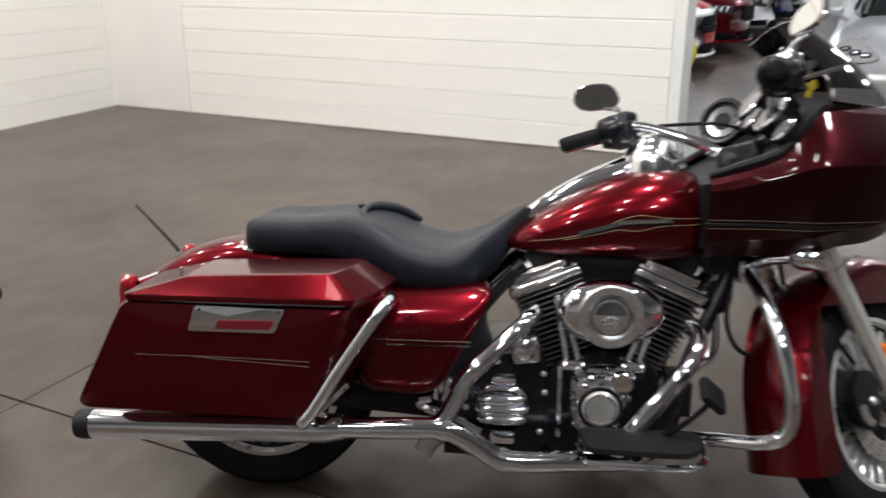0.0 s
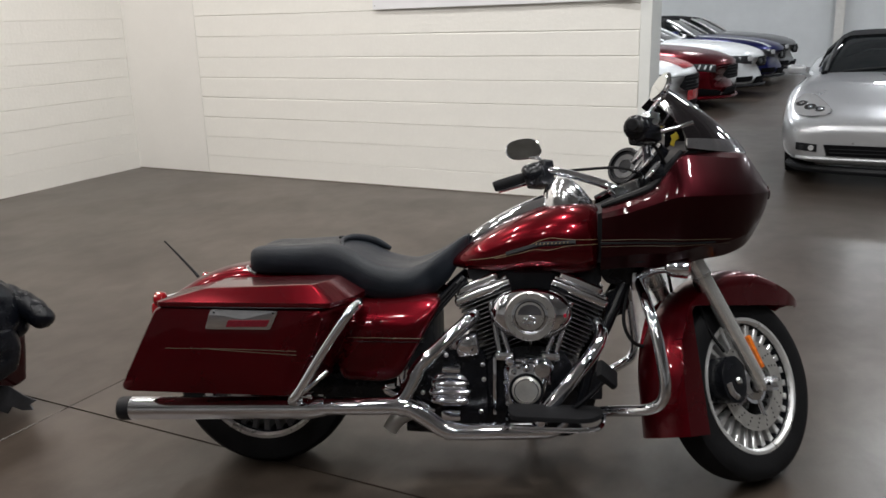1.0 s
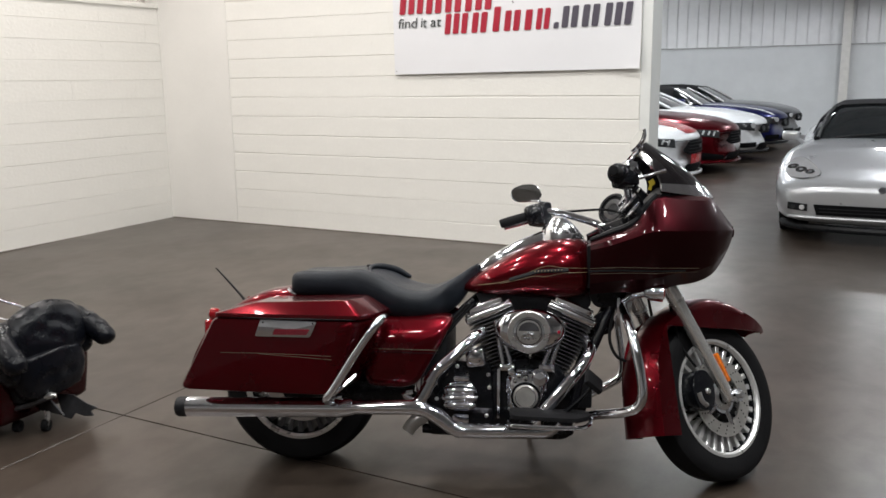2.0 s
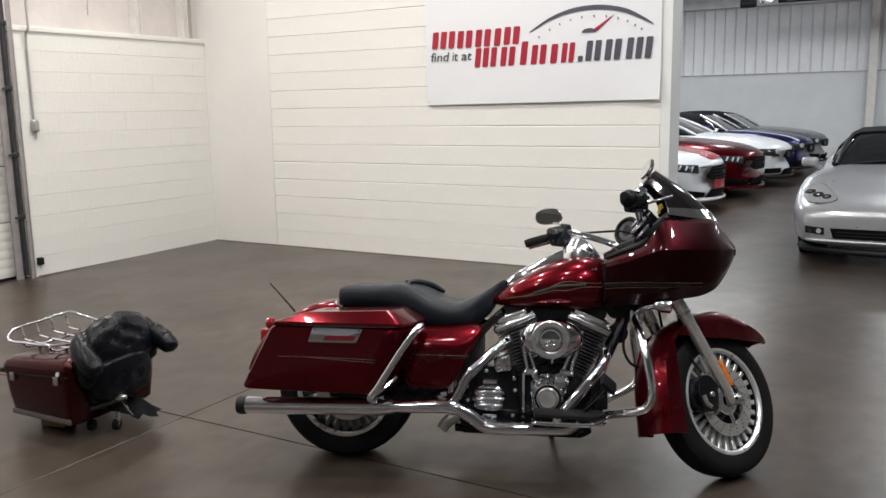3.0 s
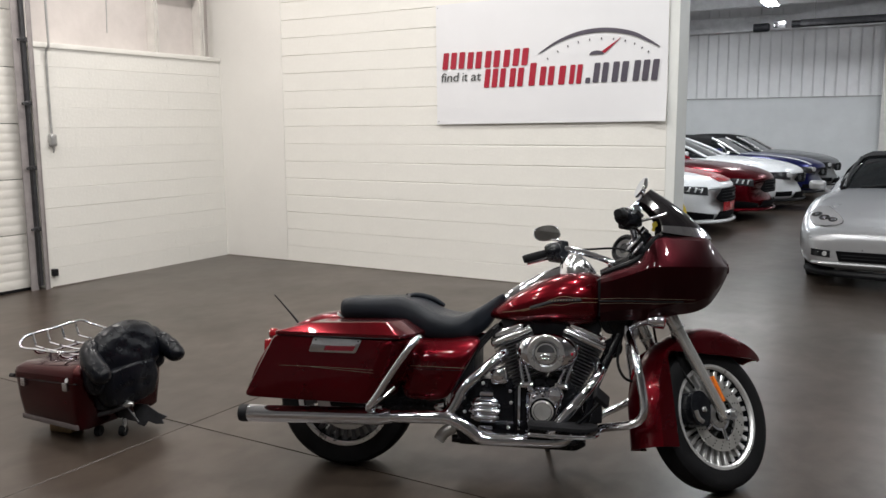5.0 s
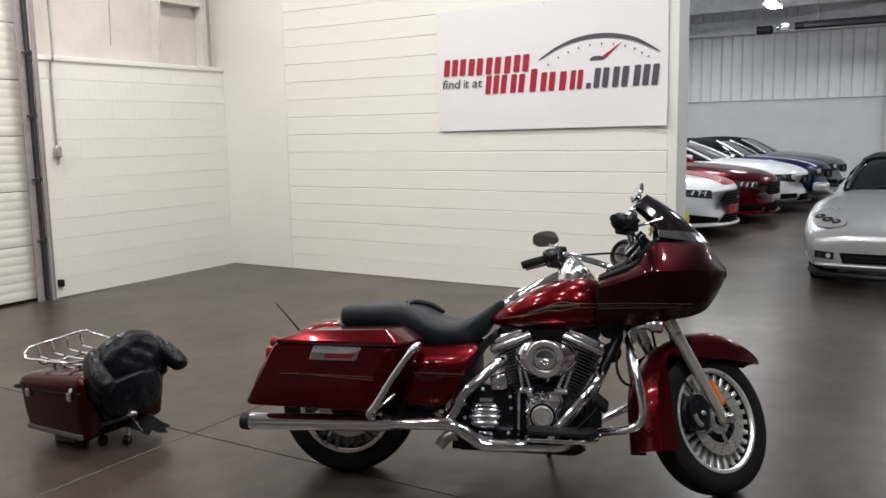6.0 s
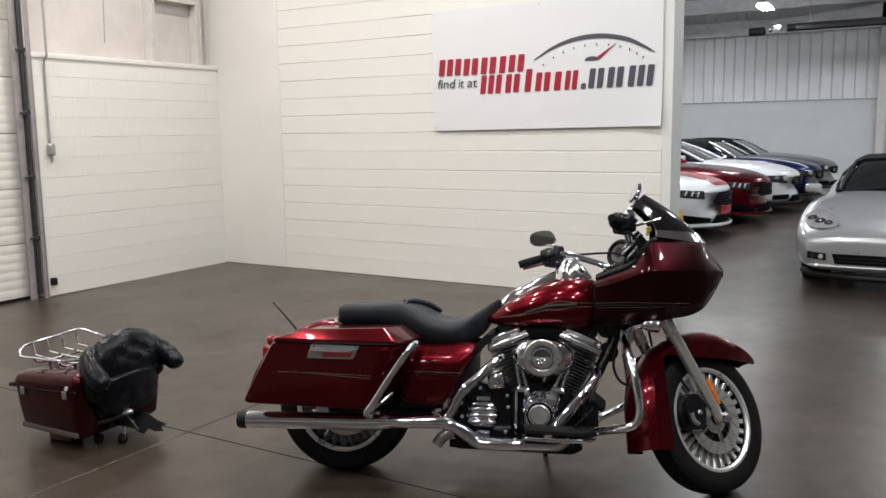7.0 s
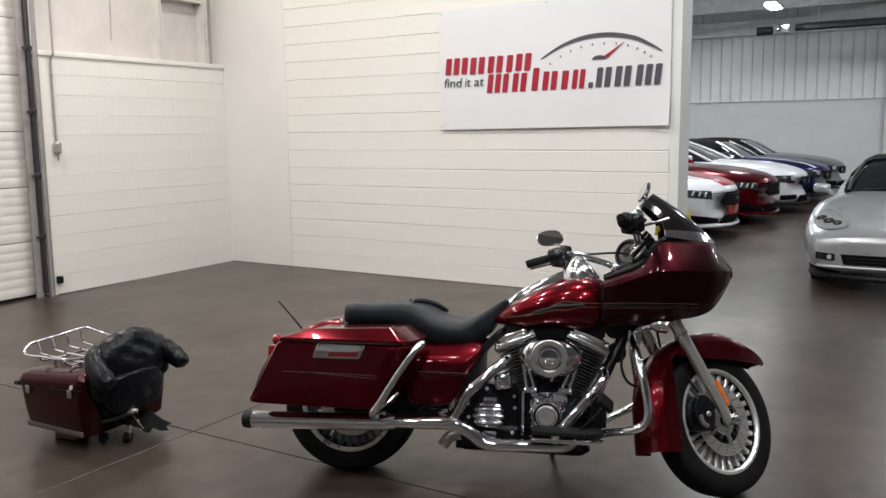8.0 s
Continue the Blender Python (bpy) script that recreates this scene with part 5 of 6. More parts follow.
part("gearbox_cover", add_rings(B(), rings), CHROME, gear, "chrome domed gearbox end cover", ang=45)
for z, a, b in ((0.346, 0.604, 0.706), (0.318, 0.596, 0.716), (0.290, 0.604, 0.708)):
    part("cover_rib", add_tube(B(), [(a, -0.200, z), (a + 0.012, -0.210, z), (b - 0.012, -0.210, z), (b, -0.200, z)], 0.0125, 10, 3), CHROME, gear, "chrome rib")
part("filler_cap", add_box(B(), (0.628, -0.195, 0.378), (0.69, -0.15, 0.398), 0.008, 2), CHROME, gear)
part("drain_cover", add_box(B(), (0.625, -0.195, 0.215), (0.69, -0.15, 0.25), 0.008, 2), CHROME, gear)
se = part("starter_end", add_box(B(), (-0.037, -0.055, -0.038), (0.037, 0.02, 0.036), 0.014, 3), CHROME, gear, "chrome starter cover", Matrix.Translation((0.712, -0.135, 0.470)) @ pose(0, 0, 0, 0, -8, 0))
part("starter_cap", add_lathe(B(), [(0, 0.030), (0.012, 0.029), (0.018, 0.020), (0.020, 0.0005)], (-0.004, -0.055, 0.004), (0, -1, 0), 20), CHROME, se)
for x, z in ((0.555, 0.36), (0.56, 0.30), (0.57, 0.22), (0.76, 0.40), (0.765, 0.35), (0.64, 0.43), (0.755, 0.24)):
    part("case_bolt", add_disc(B(), (x, -0.16, z), (0, -1, 0), 0, 0.008, 0.006, 8), ALLOY, gear)
mast = part("rear_master_cylinder", add_tube(B(), [(0.50, -0.185, 0.375), (0.50, -0.185, 0.335)], 0.026, 16, 1), CHROME, bike, "chrome-capped rear brake reservoir")
part("reservoir_cap", add_lathe(B(), [(0, 0.030), (0.016, 0.030), (0.022, 0.020), (0.024, 0.0005)], (0.50, -0.185, 0.375), (0, 0, 1), 16), CHROME, mast)
part("brake_rod", add_tube(B(), [(0.47, -0.18, 0.33), (0.44, -0.18, 0.31), (0.60, -0.17, 0.24)], 0.012, 8), CHROME, mast)
bm = B()
for k in range(3):
    o = 0.014 * k
    add_tube(bm, [(0.70 - o, -0.13 - 0.004 * k, 0.67), (0.62 - o, -0.15, 0.58), (0.56 - o, -0.16, 0.50), (0.50 - 0.02 * k, -0.16, 0.42)], 0.0055, 6)
part("wiring_loom", bm, RUBBER, bike, "bundle of black hoses under the seat")
part("voltage_regulator", add_box(B(), (1.10, -0.07, 0.26), (1.16, 0.07, 0.36), 0.01), BLACK_MATT, bike)
part("oil_filter", add_disc(B(), (1.05, 0.0, 0.26), (0.9, 0, -0.2), 0, 0.04, 0.09, 20, 0.008), BLACK_ENAMEL, bike)

# exhaust: long muffler, pipes with heat shields
mu = part("muffler", add_tube(B(), [(-0.395, -0.312, 0.270), (-0.39, -0.312, 0.2705), (0.22, -0.312, 0.290), (0.262, -0.310, 0.292)], [0.0365, 0.038, 0.038, 0.031], 24, 1), CHROME, bike, "long chrome muffler")
part("end_cap", add_lathe(B(), [(0.0, 0.0385), (-0.03, 0.0395), (-0.042, 0.036), (-0.044, 0.029), (-0.01, 0.027)], (-0.388, -0.312, 0.2705), (1, 0, 0.033), 24), BLACK_MATT, mu, "black muffler tip")
part("muffler_band", add_tube(B(), [(0.165, -0.312, 0.289), (0.215, -0.312, 0.2905)], 0.0395, 24, 1), CHROME, mu, "chrome clamp band")
part("muffler_clamp", add_box(B(), (0.17, -0.33, 0.322), (0.225, -0.295, 0.338), 0.005), CHROME, mu)
pipe = part("lower_exhaust_pipe", add_tube(B(), [(0.26, -0.310, 0.292), (0.38, -0.308, 0.295), (0.50, -0.302, 0.297), (0.545, -0.30, 0.285), (0.60, -0.296, 0.252), (0.645, -0.292, 0.222), (0.70, -0.288, 0.213), (0.82, -0.27, 0.212), (0.98, -0.24, 0.212), (1.02, -0.22, 0.24)], 0.0275, 20), CHROME, bike, "bent chrome exhaust pipe")
for a, b in (((0.505, -0.302, 0.297), (0.525, -0.302, 0.294)), ((0.652, -0.291, 0.219), (0.672, -0.290, 0.215))):
    part("pipe_clamp", add_tube(B(), [a, b], 0.0312, 20, 1), CHROME, pipe, "chrome clamp")
rp = part("rear_exhaust_pipe", add_tube(B(), [(0.47, -0.300, 0.298), (0.512, -0.295, 0.318), (0.545, -0.28, 0.375), (0.565, -0.27, 0.418), (0.605, -0.258, 0.458), (0.70, -0.21, 0.540), (0.735, -0.15, 0.565)], 0.0228, 20), CHROME, bike, "chrome exhaust pipe from the rear cylinder")
part("pipe_clamp", add_tube(B(), [(0.548, -0.279, 0.385), (0.556, -0.275, 0.402)], 0.0262, 20, 1), CHROME, rp)
part("front_exhaust_pipe", add_tube(B(), [(1.06, -0.06, 0.560), (1.12, -0.10, 0.545), (1.145, -0.165, 0.510), (1.115, -0.215, 0.458), (1.052, -0.238, 0.380), (0.985, -0.25, 0.295), (0.945, -0.25, 0.235)], 0.0225, 20), CHROME, bike, "chrome exhaust pipe from the front cylinder")
part("crossover_tip", add_tube(B(), [(0.58, -0.10, 0.235), (0.52, -0.13, 0.225), (0.47, -0.15, 0.200), (0.445, -0.16, 0.165)], [0.022, 0.026, 0.027, 0.025], 16), DISC_STEEL, bike, "dull steel exhaust stub")
part("side_stand", add_tube(B(), [(0.98, 0.14, 0.18), (0.93, 0.22, 0.10), (0.90, 0.30, 0.037)], 0.012, 8), BLACK_ENAMEL, bike, "black side stand")
part("oil_pan", add_prism(B(), rounded([(0.52, 0.14), (0.52, 0.20), (1.06, 0.20), (1.10, 0.17), (1.05, 0.14)], 0.02), -0.10, 0.12, 0.012), BLACK_ENAMEL, bike, "black sump")
part("rear_brake_disc", add_disc(B(), (0, -0.10, 0.32), (0, 1, 0), 0.09, 0.146, 0.006, 48, 0.001), DISC_STEEL, bike, "steel rear brake disc")

# rider foot boards, brake pedal, engine guard
for s in (-1, 1):
    bd = part("foot_board", add_prism(B(), rounded([(0.845, s * 0.245), (0.86, s * 0.375), (1.10, s * 0.385), (1.145, s * 0.33), (1.14, s * 0.25)], 0.035), 0.283, 0.299, 0.005, 2, axis="z"), RUBBER, bike, "black rubber foot board")
    part("board_rim", add_tube(B(), [(0.85, s * 0.25, 0.266), (0.855, s * 0.365, 0.264), (0.90, s * 0.387, 0.264), (1.09, s * 0.390, 0.266), (1.14, s * 0.345, 0.27), (1.15, s * 0.25, 0.27)], 0.008, 8), CHROME, bd, "chrome board rim")
    part("board_bracket", add_tube(B(), [(0.98, s * 0.12, 0.20), (0.98, s * 0.22, 0.235), (0.99, s * 0.30, 0.25)], 0.016, 10), BLACK_ENAMEL, bd)
    guard = [(1.285, s * 0.035, 0.690), (1.27, s * 0.12, 0.672), (1.275, s * 0.24, 0.640), (1.292, s * 0.325, 0.575), (1.312, s * 0.360, 0.480), (1.322, s * 0.370, 0.395), (1.308, s * 0.366, 0.345), (1.262, s * 0.345, 0.318), (1.17, s * 0.26, 0.285), (1.10, s * 0.14, 0.235)]
    if s > 0:
        guard = [(x - 0.012 * (z < 0.6), y, z - 0.05 * min(1, max(0, (0.66 - z) / 0.2))) for x, y, z in guard]
    gd = part("engine_guard", add_tube(B(), guard, 0.0175, 14), CHROME, bike, "chrome engine guard bar")
    part("guard_bracket", add_box(B(), (1.245, s * 0.075 - 0.03, 0.64), (1.305, s * 0.075 + 0.03, 0.705), 0.014, 2), CHROME, gd, "chrome guard bracket")
    # turn signal beside the fork
    sg = Vector((1.385, s * 0.20, 0.735))
    part("signal_bracket", add_tube(B(), [(1.27, s * 0.10, 0.69), (1.31, s * 0.15, 0.72), sg + Vector((-0.02, 0, 0))], 0.016, 10), CHROME, gd, "chrome signal bracket")
    part("signal_body", add_lathe(B(), [(-0.05, 0.0005), (-0.046, 0.018), (-0.025, 0.030), (0.01, 0.034), (0.02, 0.034)], sg, (1, 0, 0), 20), CHROME, gd, "chrome bullet signal")
    part("signal_lens", add_lathe(B(), [(0.02, 0.031), (0.026, 0.024), (0.029, 0.0005)], sg, (1, 0, 0), 20), RED_LENS, gd, "reddish signal lens")
lev = part("brake_pedal", add_tube(B(), [(1.0, -0.24, 0.25), (1.06, -0.28, 0.30), (1.12, -0.31, 0.365), (1.150, -0.315, 0.404)], [0.010, 0.008, 0.007, 0.007], 8), BLACK_ENAMEL, bike, "black brake lever")
part("pedal_pad", add_box(B(), (-0.038, -0.036, -0.012), (0.038, 0.036, 0.012), 0.010, 2), RUBBER, lev, "black rubber pedal pad", Matrix.Translation((1.154, -0.318, 0.420)) @ pose(0, 0, 0, 35, 40, 20))
part("clutch_hose", add_tube(B(), [(1.24, -0.07, 0.66), (1.22, -0.12, 0.55), (1.25, -0.14, 0.48), (1.31, -0.13, 0.46)], 0.006, 6), RUBBER, bike, "looping black hose")
part("horn", add_lathe(B(), [(0, 0.03), (0.02, 0.045), (0.03, 0.045), (0.035, 0.02)], (1.19, -0.06, 0.60), (0.3, -1, 0), 20), BLACK_ENAMEL, bike)


# ---- the sign on the block wall: plain shapes for the trade name ----
SIGN = pose(-2.556, WALL_Y - 0.012, 1.590, 0, -0.4, 0)
sign = thing("wall_sign", "large white wall sign with red and grey bars under an arc", "sign", SIGN)
SW, SH = 2.345, 1.172
bm = B()
rows = []
for i in range(13):
    row = []
    for j in range(9):
        u, v = i / 12, j / 8
        y = -0.012 - 0.006 * math.sin(math.pi * u) * (1 - v)
        if u > 0.9 and v < 0.2:
            y -= 0.035 * (u - 0.9) / 0.1 * (0.2 - v) / 0.2
        row.append((SW * u, y, SH * v))
    rows.append(row)
board = part("panel", add_rings(bm, rows, caps=False, closed=False), PANEL, sign, "white composite sign panel with a curled corner", thick=0.004)
for x, z in ((0.02, 0.03), (0.02, SH - 0.03), (SW - 0.03, SH - 0.03), (SW * 0.5, SH - 0.02)):
    part("screw", add_disc(B(), (x, -0.013, z), (0, -1, 0), 0, 0.007, 0.004, 10), STEEL_GREY, sign)
FACE = -0.0225


def shape(name, outline, mat, label="", depth=0.0025):
    return part(name, add_prism(B(), outline, FACE + 0.004, FACE - depth), mat, sign, label)


def block_word(cells, mat, label, lean=0.12):
    """Plain slanted bars in place of each character: x range, z range and how many bars."""
    for a, b, z0, z1, n in cells:
        x0, x1, lo, hi = a + 2.556 + 0.006, b + 2.556 - 0.004, z0 - 1.590, z1 - 1.590
        d = (hi - lo) * lean
        w = min(0.062, (x1 - x0 - d) / (1.5 * n - 0.5)) if n > 1 else min(0.062, x1 - x0 - d)
        for k in range(n):
            p = x0 + (x1 - d - x0 - w) * (k / (n - 1) if n > 1 else 0.5)
            shape("word_bar", rounded([(p, lo), (p + w, lo), (p + w + d, hi), (p + d, hi)], 0.012, 3), mat, label)


block_word([(-2.489, -2.215, 2.131, 2.291, 3), (-2.209, -2.025, 2.126, 2.286, 2), (-2.012, -1.827, 2.128, 2.286, 2), (-1.814, -1.717, 2.126, 2.286, 1), (-1.711, -1.526, 2.132, 2.292, 2)], INK_RED, "red bar in the upper word")
block_word([(-2.020, -1.766, 1.937, 2.114, 3), (-1.748, -1.574, 1.938, 2.112, 2), (-1.550, -1.438, 1.939, 2.150, 1), (-1.432, -1.259, 1.939, 2.112, 2), (-1.242, -1.145, 1.939, 2.110, 1), (-1.134, -0.984, 1.940, 2.114, 2)], INK_RED, "red bar in the lower word")
block_word([(-0.972, -0.912, 1.941, 1.992, 1), (-0.901, -0.734, 1.944, 2.120, 2), (-0.723, -0.550, 1.944, 2.122, 2), (-0.529, -0.274, 1.945, 2.125, 3)], INK_GREY, "grey bar at the end of the lower word")
arc = catmull([(1.118, 0, 0.641), (1.319, 0, 0.754), (1.542, 0, 0.822), (1.785, 0, 0.834), (2.021, 0, 0.789), (2.176, 0, 0.711), (2.278, 0, 0.642)], 6)
out, inn = [], []
for k, p in enumerate(arc):
    t = k / (len(arc) - 1)
    w = 0.004 + 0.034 * math.sin(math.pi * t) ** 0.8
    n = Vector((0, 0, 1)).lerp(Vector((p.x - 1.70, 0, p.z - 0.2)), 0.7).normalized()
    out.append((p.x, p.z))
    inn.append((p.x - n.x * w, p.z - n.z * w))
rows = [[(a[0], FACE + 0.003, a[1]), (a[0], FACE - 0.0025, a[1]), (b[0], FACE - 0.0025, b[1]), (b[0], FACE + 0.003, b[1])] for a, b in zip(out, inn)]
part("dial_arc", add_rings(B(), rows), INK_GREY, sign, "tapering grey arc")
for k in range(11):
    i = 2 + k * 3
    if i < len(arc) - 1:
        p = arc[i]
        n = Vector((p.x - 1.70, 0, p.z + 0.25)).normalized()
        q = p - n * 0.085
        e = Vector((n.z, 0, -n.x)) * 0.004
        r = q - n * 0.018
        shape("dial_tick", [(q.x - e.x, q.z - e.z), (q.x + e.x, q.z + e.z), (r.x + e.x, r.z + e.z), (r.x - e.x, r.z - e.z)], INK_GREY, "short dial tick")
shape("dial_needle", [(1.742, 0.628), (1.775, 0.612), (1.925, 0.742)], INK_RED, "red needle")
shape("dial_hub", [(1.628, 0.603)] + [(1.697 + 0.069 * math.cos(radians(a)), 0.603 + 0.036 * math.sin(radians(a))) for a in range(160, 10, -15)] + [(1.766, 0.603)], INK_GREY, "grey half-round hub")
def word(body, x, width):
    """One lettered word on the sign, with the built-in font."""
    txt = bpy.data.curves.new("word", "FONT")
    txt.body, txt.size, txt.extrude, txt.shear = body, 0.125, 0.0012, 0.12
    tob = bpy.data.objects.new("word", txt)
    scene.collection.objects.link(tob)
    bpy.context.view_layer.update()
    tme = bpy.data.meshes.new_from_object(tob)
    bpy.data.objects.remove(tob)
    xs = [v.co.x for v in tme.vertices]
    for v in tme.vertices:
        v.co.x = (v.co.x - min(xs)) * width / (max(xs) - min(xs))
    tme.materials.append(INK_DARK)
    ob = new("word", tme)
    ob.parent = sign
    ob.matrix_basis = pose(x, FACE - 0.0012, 0.420, 90, 0, 0)
    ob["label"] = "small dark word reading " + body


word("find", 0.060, 0.205)
word("it", 0.300, 0.060)
word("at", 0.400, 0.112)

# ---- the detached top box with its passenger backrest, on a wood block ----
TRUNK = pose(-1.90, 2.31, 0.0, 0, 0, 2)
trunk = thing("motorcycle_top_box", "dark red motorcycle top box with black padded backrest on the floor", "top box", TRUNK)


def rounded_box(z_rows, r=0.05):
    """Rings of rounded rectangles: z, x0, x1, half width, lift along x."""
    rings = []
    for z, x0, x1, w, lift in z_rows:
        base = rounded([(x0, -w), (x1, -w), (x1, w), (x0, w)], r, 5)
        rings.append([(x, y, z + lift * (x - x0) / (x1 - x0)) for x, y in base])
    return add_rings(B(), rings)


box = part("box_body", rounded_box([(0.075, -0.215, 0.215, 0.245, 0.0), (0.088, -0.228, 0.228, 0.256, 0.0), (0.20, -0.245, 0.24, 0.268, 0.012), (0.298, -0.255, 0.25, 0.272, 0.03)]), BOX_PAINT, trunk, "dark red moulded box body", ang=40)
lid = part("box_lid", rounded_box([(0.300, -0.260, 0.255, 0.276, 0.03), (0.330, -0.260, 0.255, 0.276, 0.03), (0.356, -0.252, 0.248, 0.268, 0.034), (0.376, -0.222, 0.225, 0.238, 0.036), (0.384, -0.16, 0.17, 0.18, 0.03)]), BOX_PAINT, trunk, "dark red crowned lid", ang=60)
part("seam", add_tube(B(), [(-0.25, -0.268, 0.299), (0.0, -0.274, 0.314), (0.24, -0.271, 0.330)], 0.004, 6), BLACK_MATT, box)
part("lower_trim", add_box(B(), (-0.218, -0.262, 0.082), (0.210, -0.246, 0.110), 0.006, 2), DULL_TRIM, box, "dull lower trim strip")
for x in (-0.165, 0.160):
    part("latch", add_box(B(), (x - 0.016, -0.284, 0.276 + x * 0.06), (x + 0.016, -0.268, 0.320 + x * 0.06), 0.005, 2), STRIP_GREY, box, "dull metal latch")
# small bright disc on the lid above the right latch
part("lock", add_disc(B(), (0.178, -0.270, 0.340), (0, -1, 0.3), 0, 0.014, 0.012, 16), CHROME, lid, "small round chrome disc on the lid")
part("hinge_stub", add_tube(B(), [(-0.25, -0.262, 0.305), (-0.285, -0.262, 0.302)], 0.012, 8, 1), BLACK_MATT, box)

# chrome luggage rack on the lid
R0 = 0.0065
hoop = [(0.12, -0.17, 0.455), (0.02, -0.215, 0.450), (-0.12, -0.225, 0.452), (-0.250, -0.218, 0.446), (-0.264, -0.182, 0.492), (-0.266, 0.0, 0.502), (-0.264, 0.155, 0.510), (-0.245, 0.200, 0.490), (-0.12, 0.215, 0.468), (0.02, 0.205, 0.464), (0.12, 0.16, 0.464), (0.14, 0.0, 0.462), (0.12, -0.17, 0.455)]
rack = part("luggage_rack", add_tube(B(), hoop, R0, 10, 2), CHROME, trunk, "chrome tube luggage rack")
for y in (-0.135, -0.05, 0.04, 0.13):
    part("rack_bar", add_tube(B(), [(-0.265, y, 0.498), (-0.250, y, 0.452), (-0.220, y, 0.430), (0.0, y, 0.424), (0.10, y, 0.430), (0.135, y, 0.458)], 0.0055, 8), CHROME, rack, "thin chrome bar")
for x in (-0.14, 0.06):
    part("rack_cross", add_tube(B(), [(x, -0.22, 0.450), (x, -0.18, 0.420), (x, 0.0, 0.418), (x, 0.18, 0.420), (x, 0.21, 0.464)], 0.006, 8), CHROME, rack)
    for y in (-0.13, 0.13):
        part("rack_foot", add_tube(B(), [(x, y, 0.42), (x, y, 0.385)], 0.009, 8, 1), CHROME, rack)


# creased leather backrest with wrap-round arms
def cushion(bm, centre, size, m=None, puff=0.35, tuft=()):
    b2 = bmesh.new()
    bmesh.ops.create_cube(b2, size=2)
    bmesh.ops.subdivide_edges(b2, edges=b2.edges[:], cuts=11, use_grid_fill=True)
    for v in b2.verts:
        p = v.co.copy()
        n = p.normalized()
        d = max(abs(c) for c in p)
        v.co = p.lerp(n * d * 1.25, puff)
        f = v.co
        crease = 0.035 * noise.noise(Vector((f.x * 3, f.y * 2.2, f.z * 2.2)) + Vector(centre) * 7)
        v.co = f * (1 + crease)
        for ty, tz in tuft:
            r = math.hypot(v.co.y - ty, v.co.z - tz)
            if v.co.x > 0 and r < 0.30:
                v.co.x -= 0.42 * (1 - r / 0.30) ** 2
        v.co = Vector((v.co.x * size[0], v.co.y * size[1], v.co.z * size[2])) * 0.5
    mm = Matrix.Translation(centre) @ (m or Matrix.Identity(4))
    return merge(bm, b2, mm)


back = part("backrest", cushion(B(), (0.275, 0.015, 0.450), (0.12, 0.35, 0.235), pose(0, 0, 0, 0, -14, 0), 0.9, ((-0.35, 0.1), (0.35, 0.1), (0, -0.25), (0, 0.42))), LEATHER_SOFT, trunk, "creased black leather backrest pad", ang=80, subdiv=1)
part("lower_cushion", cushion(B(), (0.292, -0.010, 0.288), (0.135, 0.315, 0.22), pose(0, 0, 0, 0, 6, 0), 0.7, ((-0.3, 0), (0.3, 0))), LEATHER_SOFT, back, "padded lower cushion", ang=80, subdiv=1)
for s in (-1, 1):
    arm = [(0.225, s * 0.120, 0.505), (0.245, s * 0.178, 0.490), (0.285, s * 0.212, 0.455), (0.340, s * 0.230, 0.415), (0.395, s * 0.238, 0.380), (0.418, s * 0.240, 0.364)]
    bm = add_tube(B(), arm, [0.030, 0.046, 0.052, 0.052, 0.046, 0.020], 18, 6)
    for v in bm.verts:
        v.co += Vector((1, 0.4, 0.6)) * 0.006 * noise.noise(v.co * 28)
    part("arm_wing", bm, LEATHER_SOFT, back, "curved padded arm", ang=80)
    part("arm_skirt", cushion(B(), (0.262, s * 0.190, 0.375), (0.10, 0.085, 0.20 if s < 0 else 0.13), pose(0, 0, 0, 0, -18, s * 12), 0.85), LEATHER_SOFT, back, "padded side below the arm", ang=80, subdiv=1)
for ty, tz in ((-0.08, 0.51), (0.10, 0.51), (0.02, 0.46)):
    part("tuft_button", add_disc(B(), (0.318, ty - 0.01, tz - 0.04), (1, 0, 0.2), 0, 0.009, 0.006, 12), LEATHER, back)
part("back_shell", rounded_box([(0.17, 0.20, 0.28, 0.16, 0.0), (0.30, 0.22, 0.28, 0.19, 0.0), (0.48, 0.19, 0.25, 0.17, 0.0), (0.54, 0.19, 0.22, 0.10, 0.0)], 0.03), BLACK_MATT, trunk, "black backrest shell", ang=50)
# mounting hardware below
plate = part("mount_plate", add_prism(B(), [(0.24, 0.135), (0.33, 0.135), (0.40, 0.100), (0.455, 0.085), (0.425, 0.066), (0.44, 0.045), (0.39, 0.040), (0.345, 0.052), (0.325, 0.022), (0.285, 0.030), (0.262, 0.078)], -0.004, 0.004, 0.0015, 1), STEEL_DARK, trunk, "dark jagged steel mounting plate", Matrix.Translation((0.0, -0.02, 0.0)) @ pose(0, 0, 0, -14, 0, 14))
part("plate_gusset", add_prism(B(), [(0.16, 0.085), (0.38, 0.085), (0.30, 0.150), (0.20, 0.150)], -0.03, -0.022), STEEL_DARK, trunk, "dark steel gusset")
part("release_lever", add_tube(B(), [(0.20, -0.16, 0.130), (0.27, -0.12, 0.150), (0.34, -0.07, 0.180), (0.37, -0.05, 0.185)], [0.012, 0.015, 0.015, 0.012], 10), STEEL_DARK, trunk, "dark release lever")
part("lever_tip", add_tube(B(), [(0.325, -0.080, 0.176), (0.350, -0.064, 0.186), (0.372, -0.050, 0.188)], [0.013, 0.016, 0.010], 10), ALLOY, trunk, "bright lever tip")
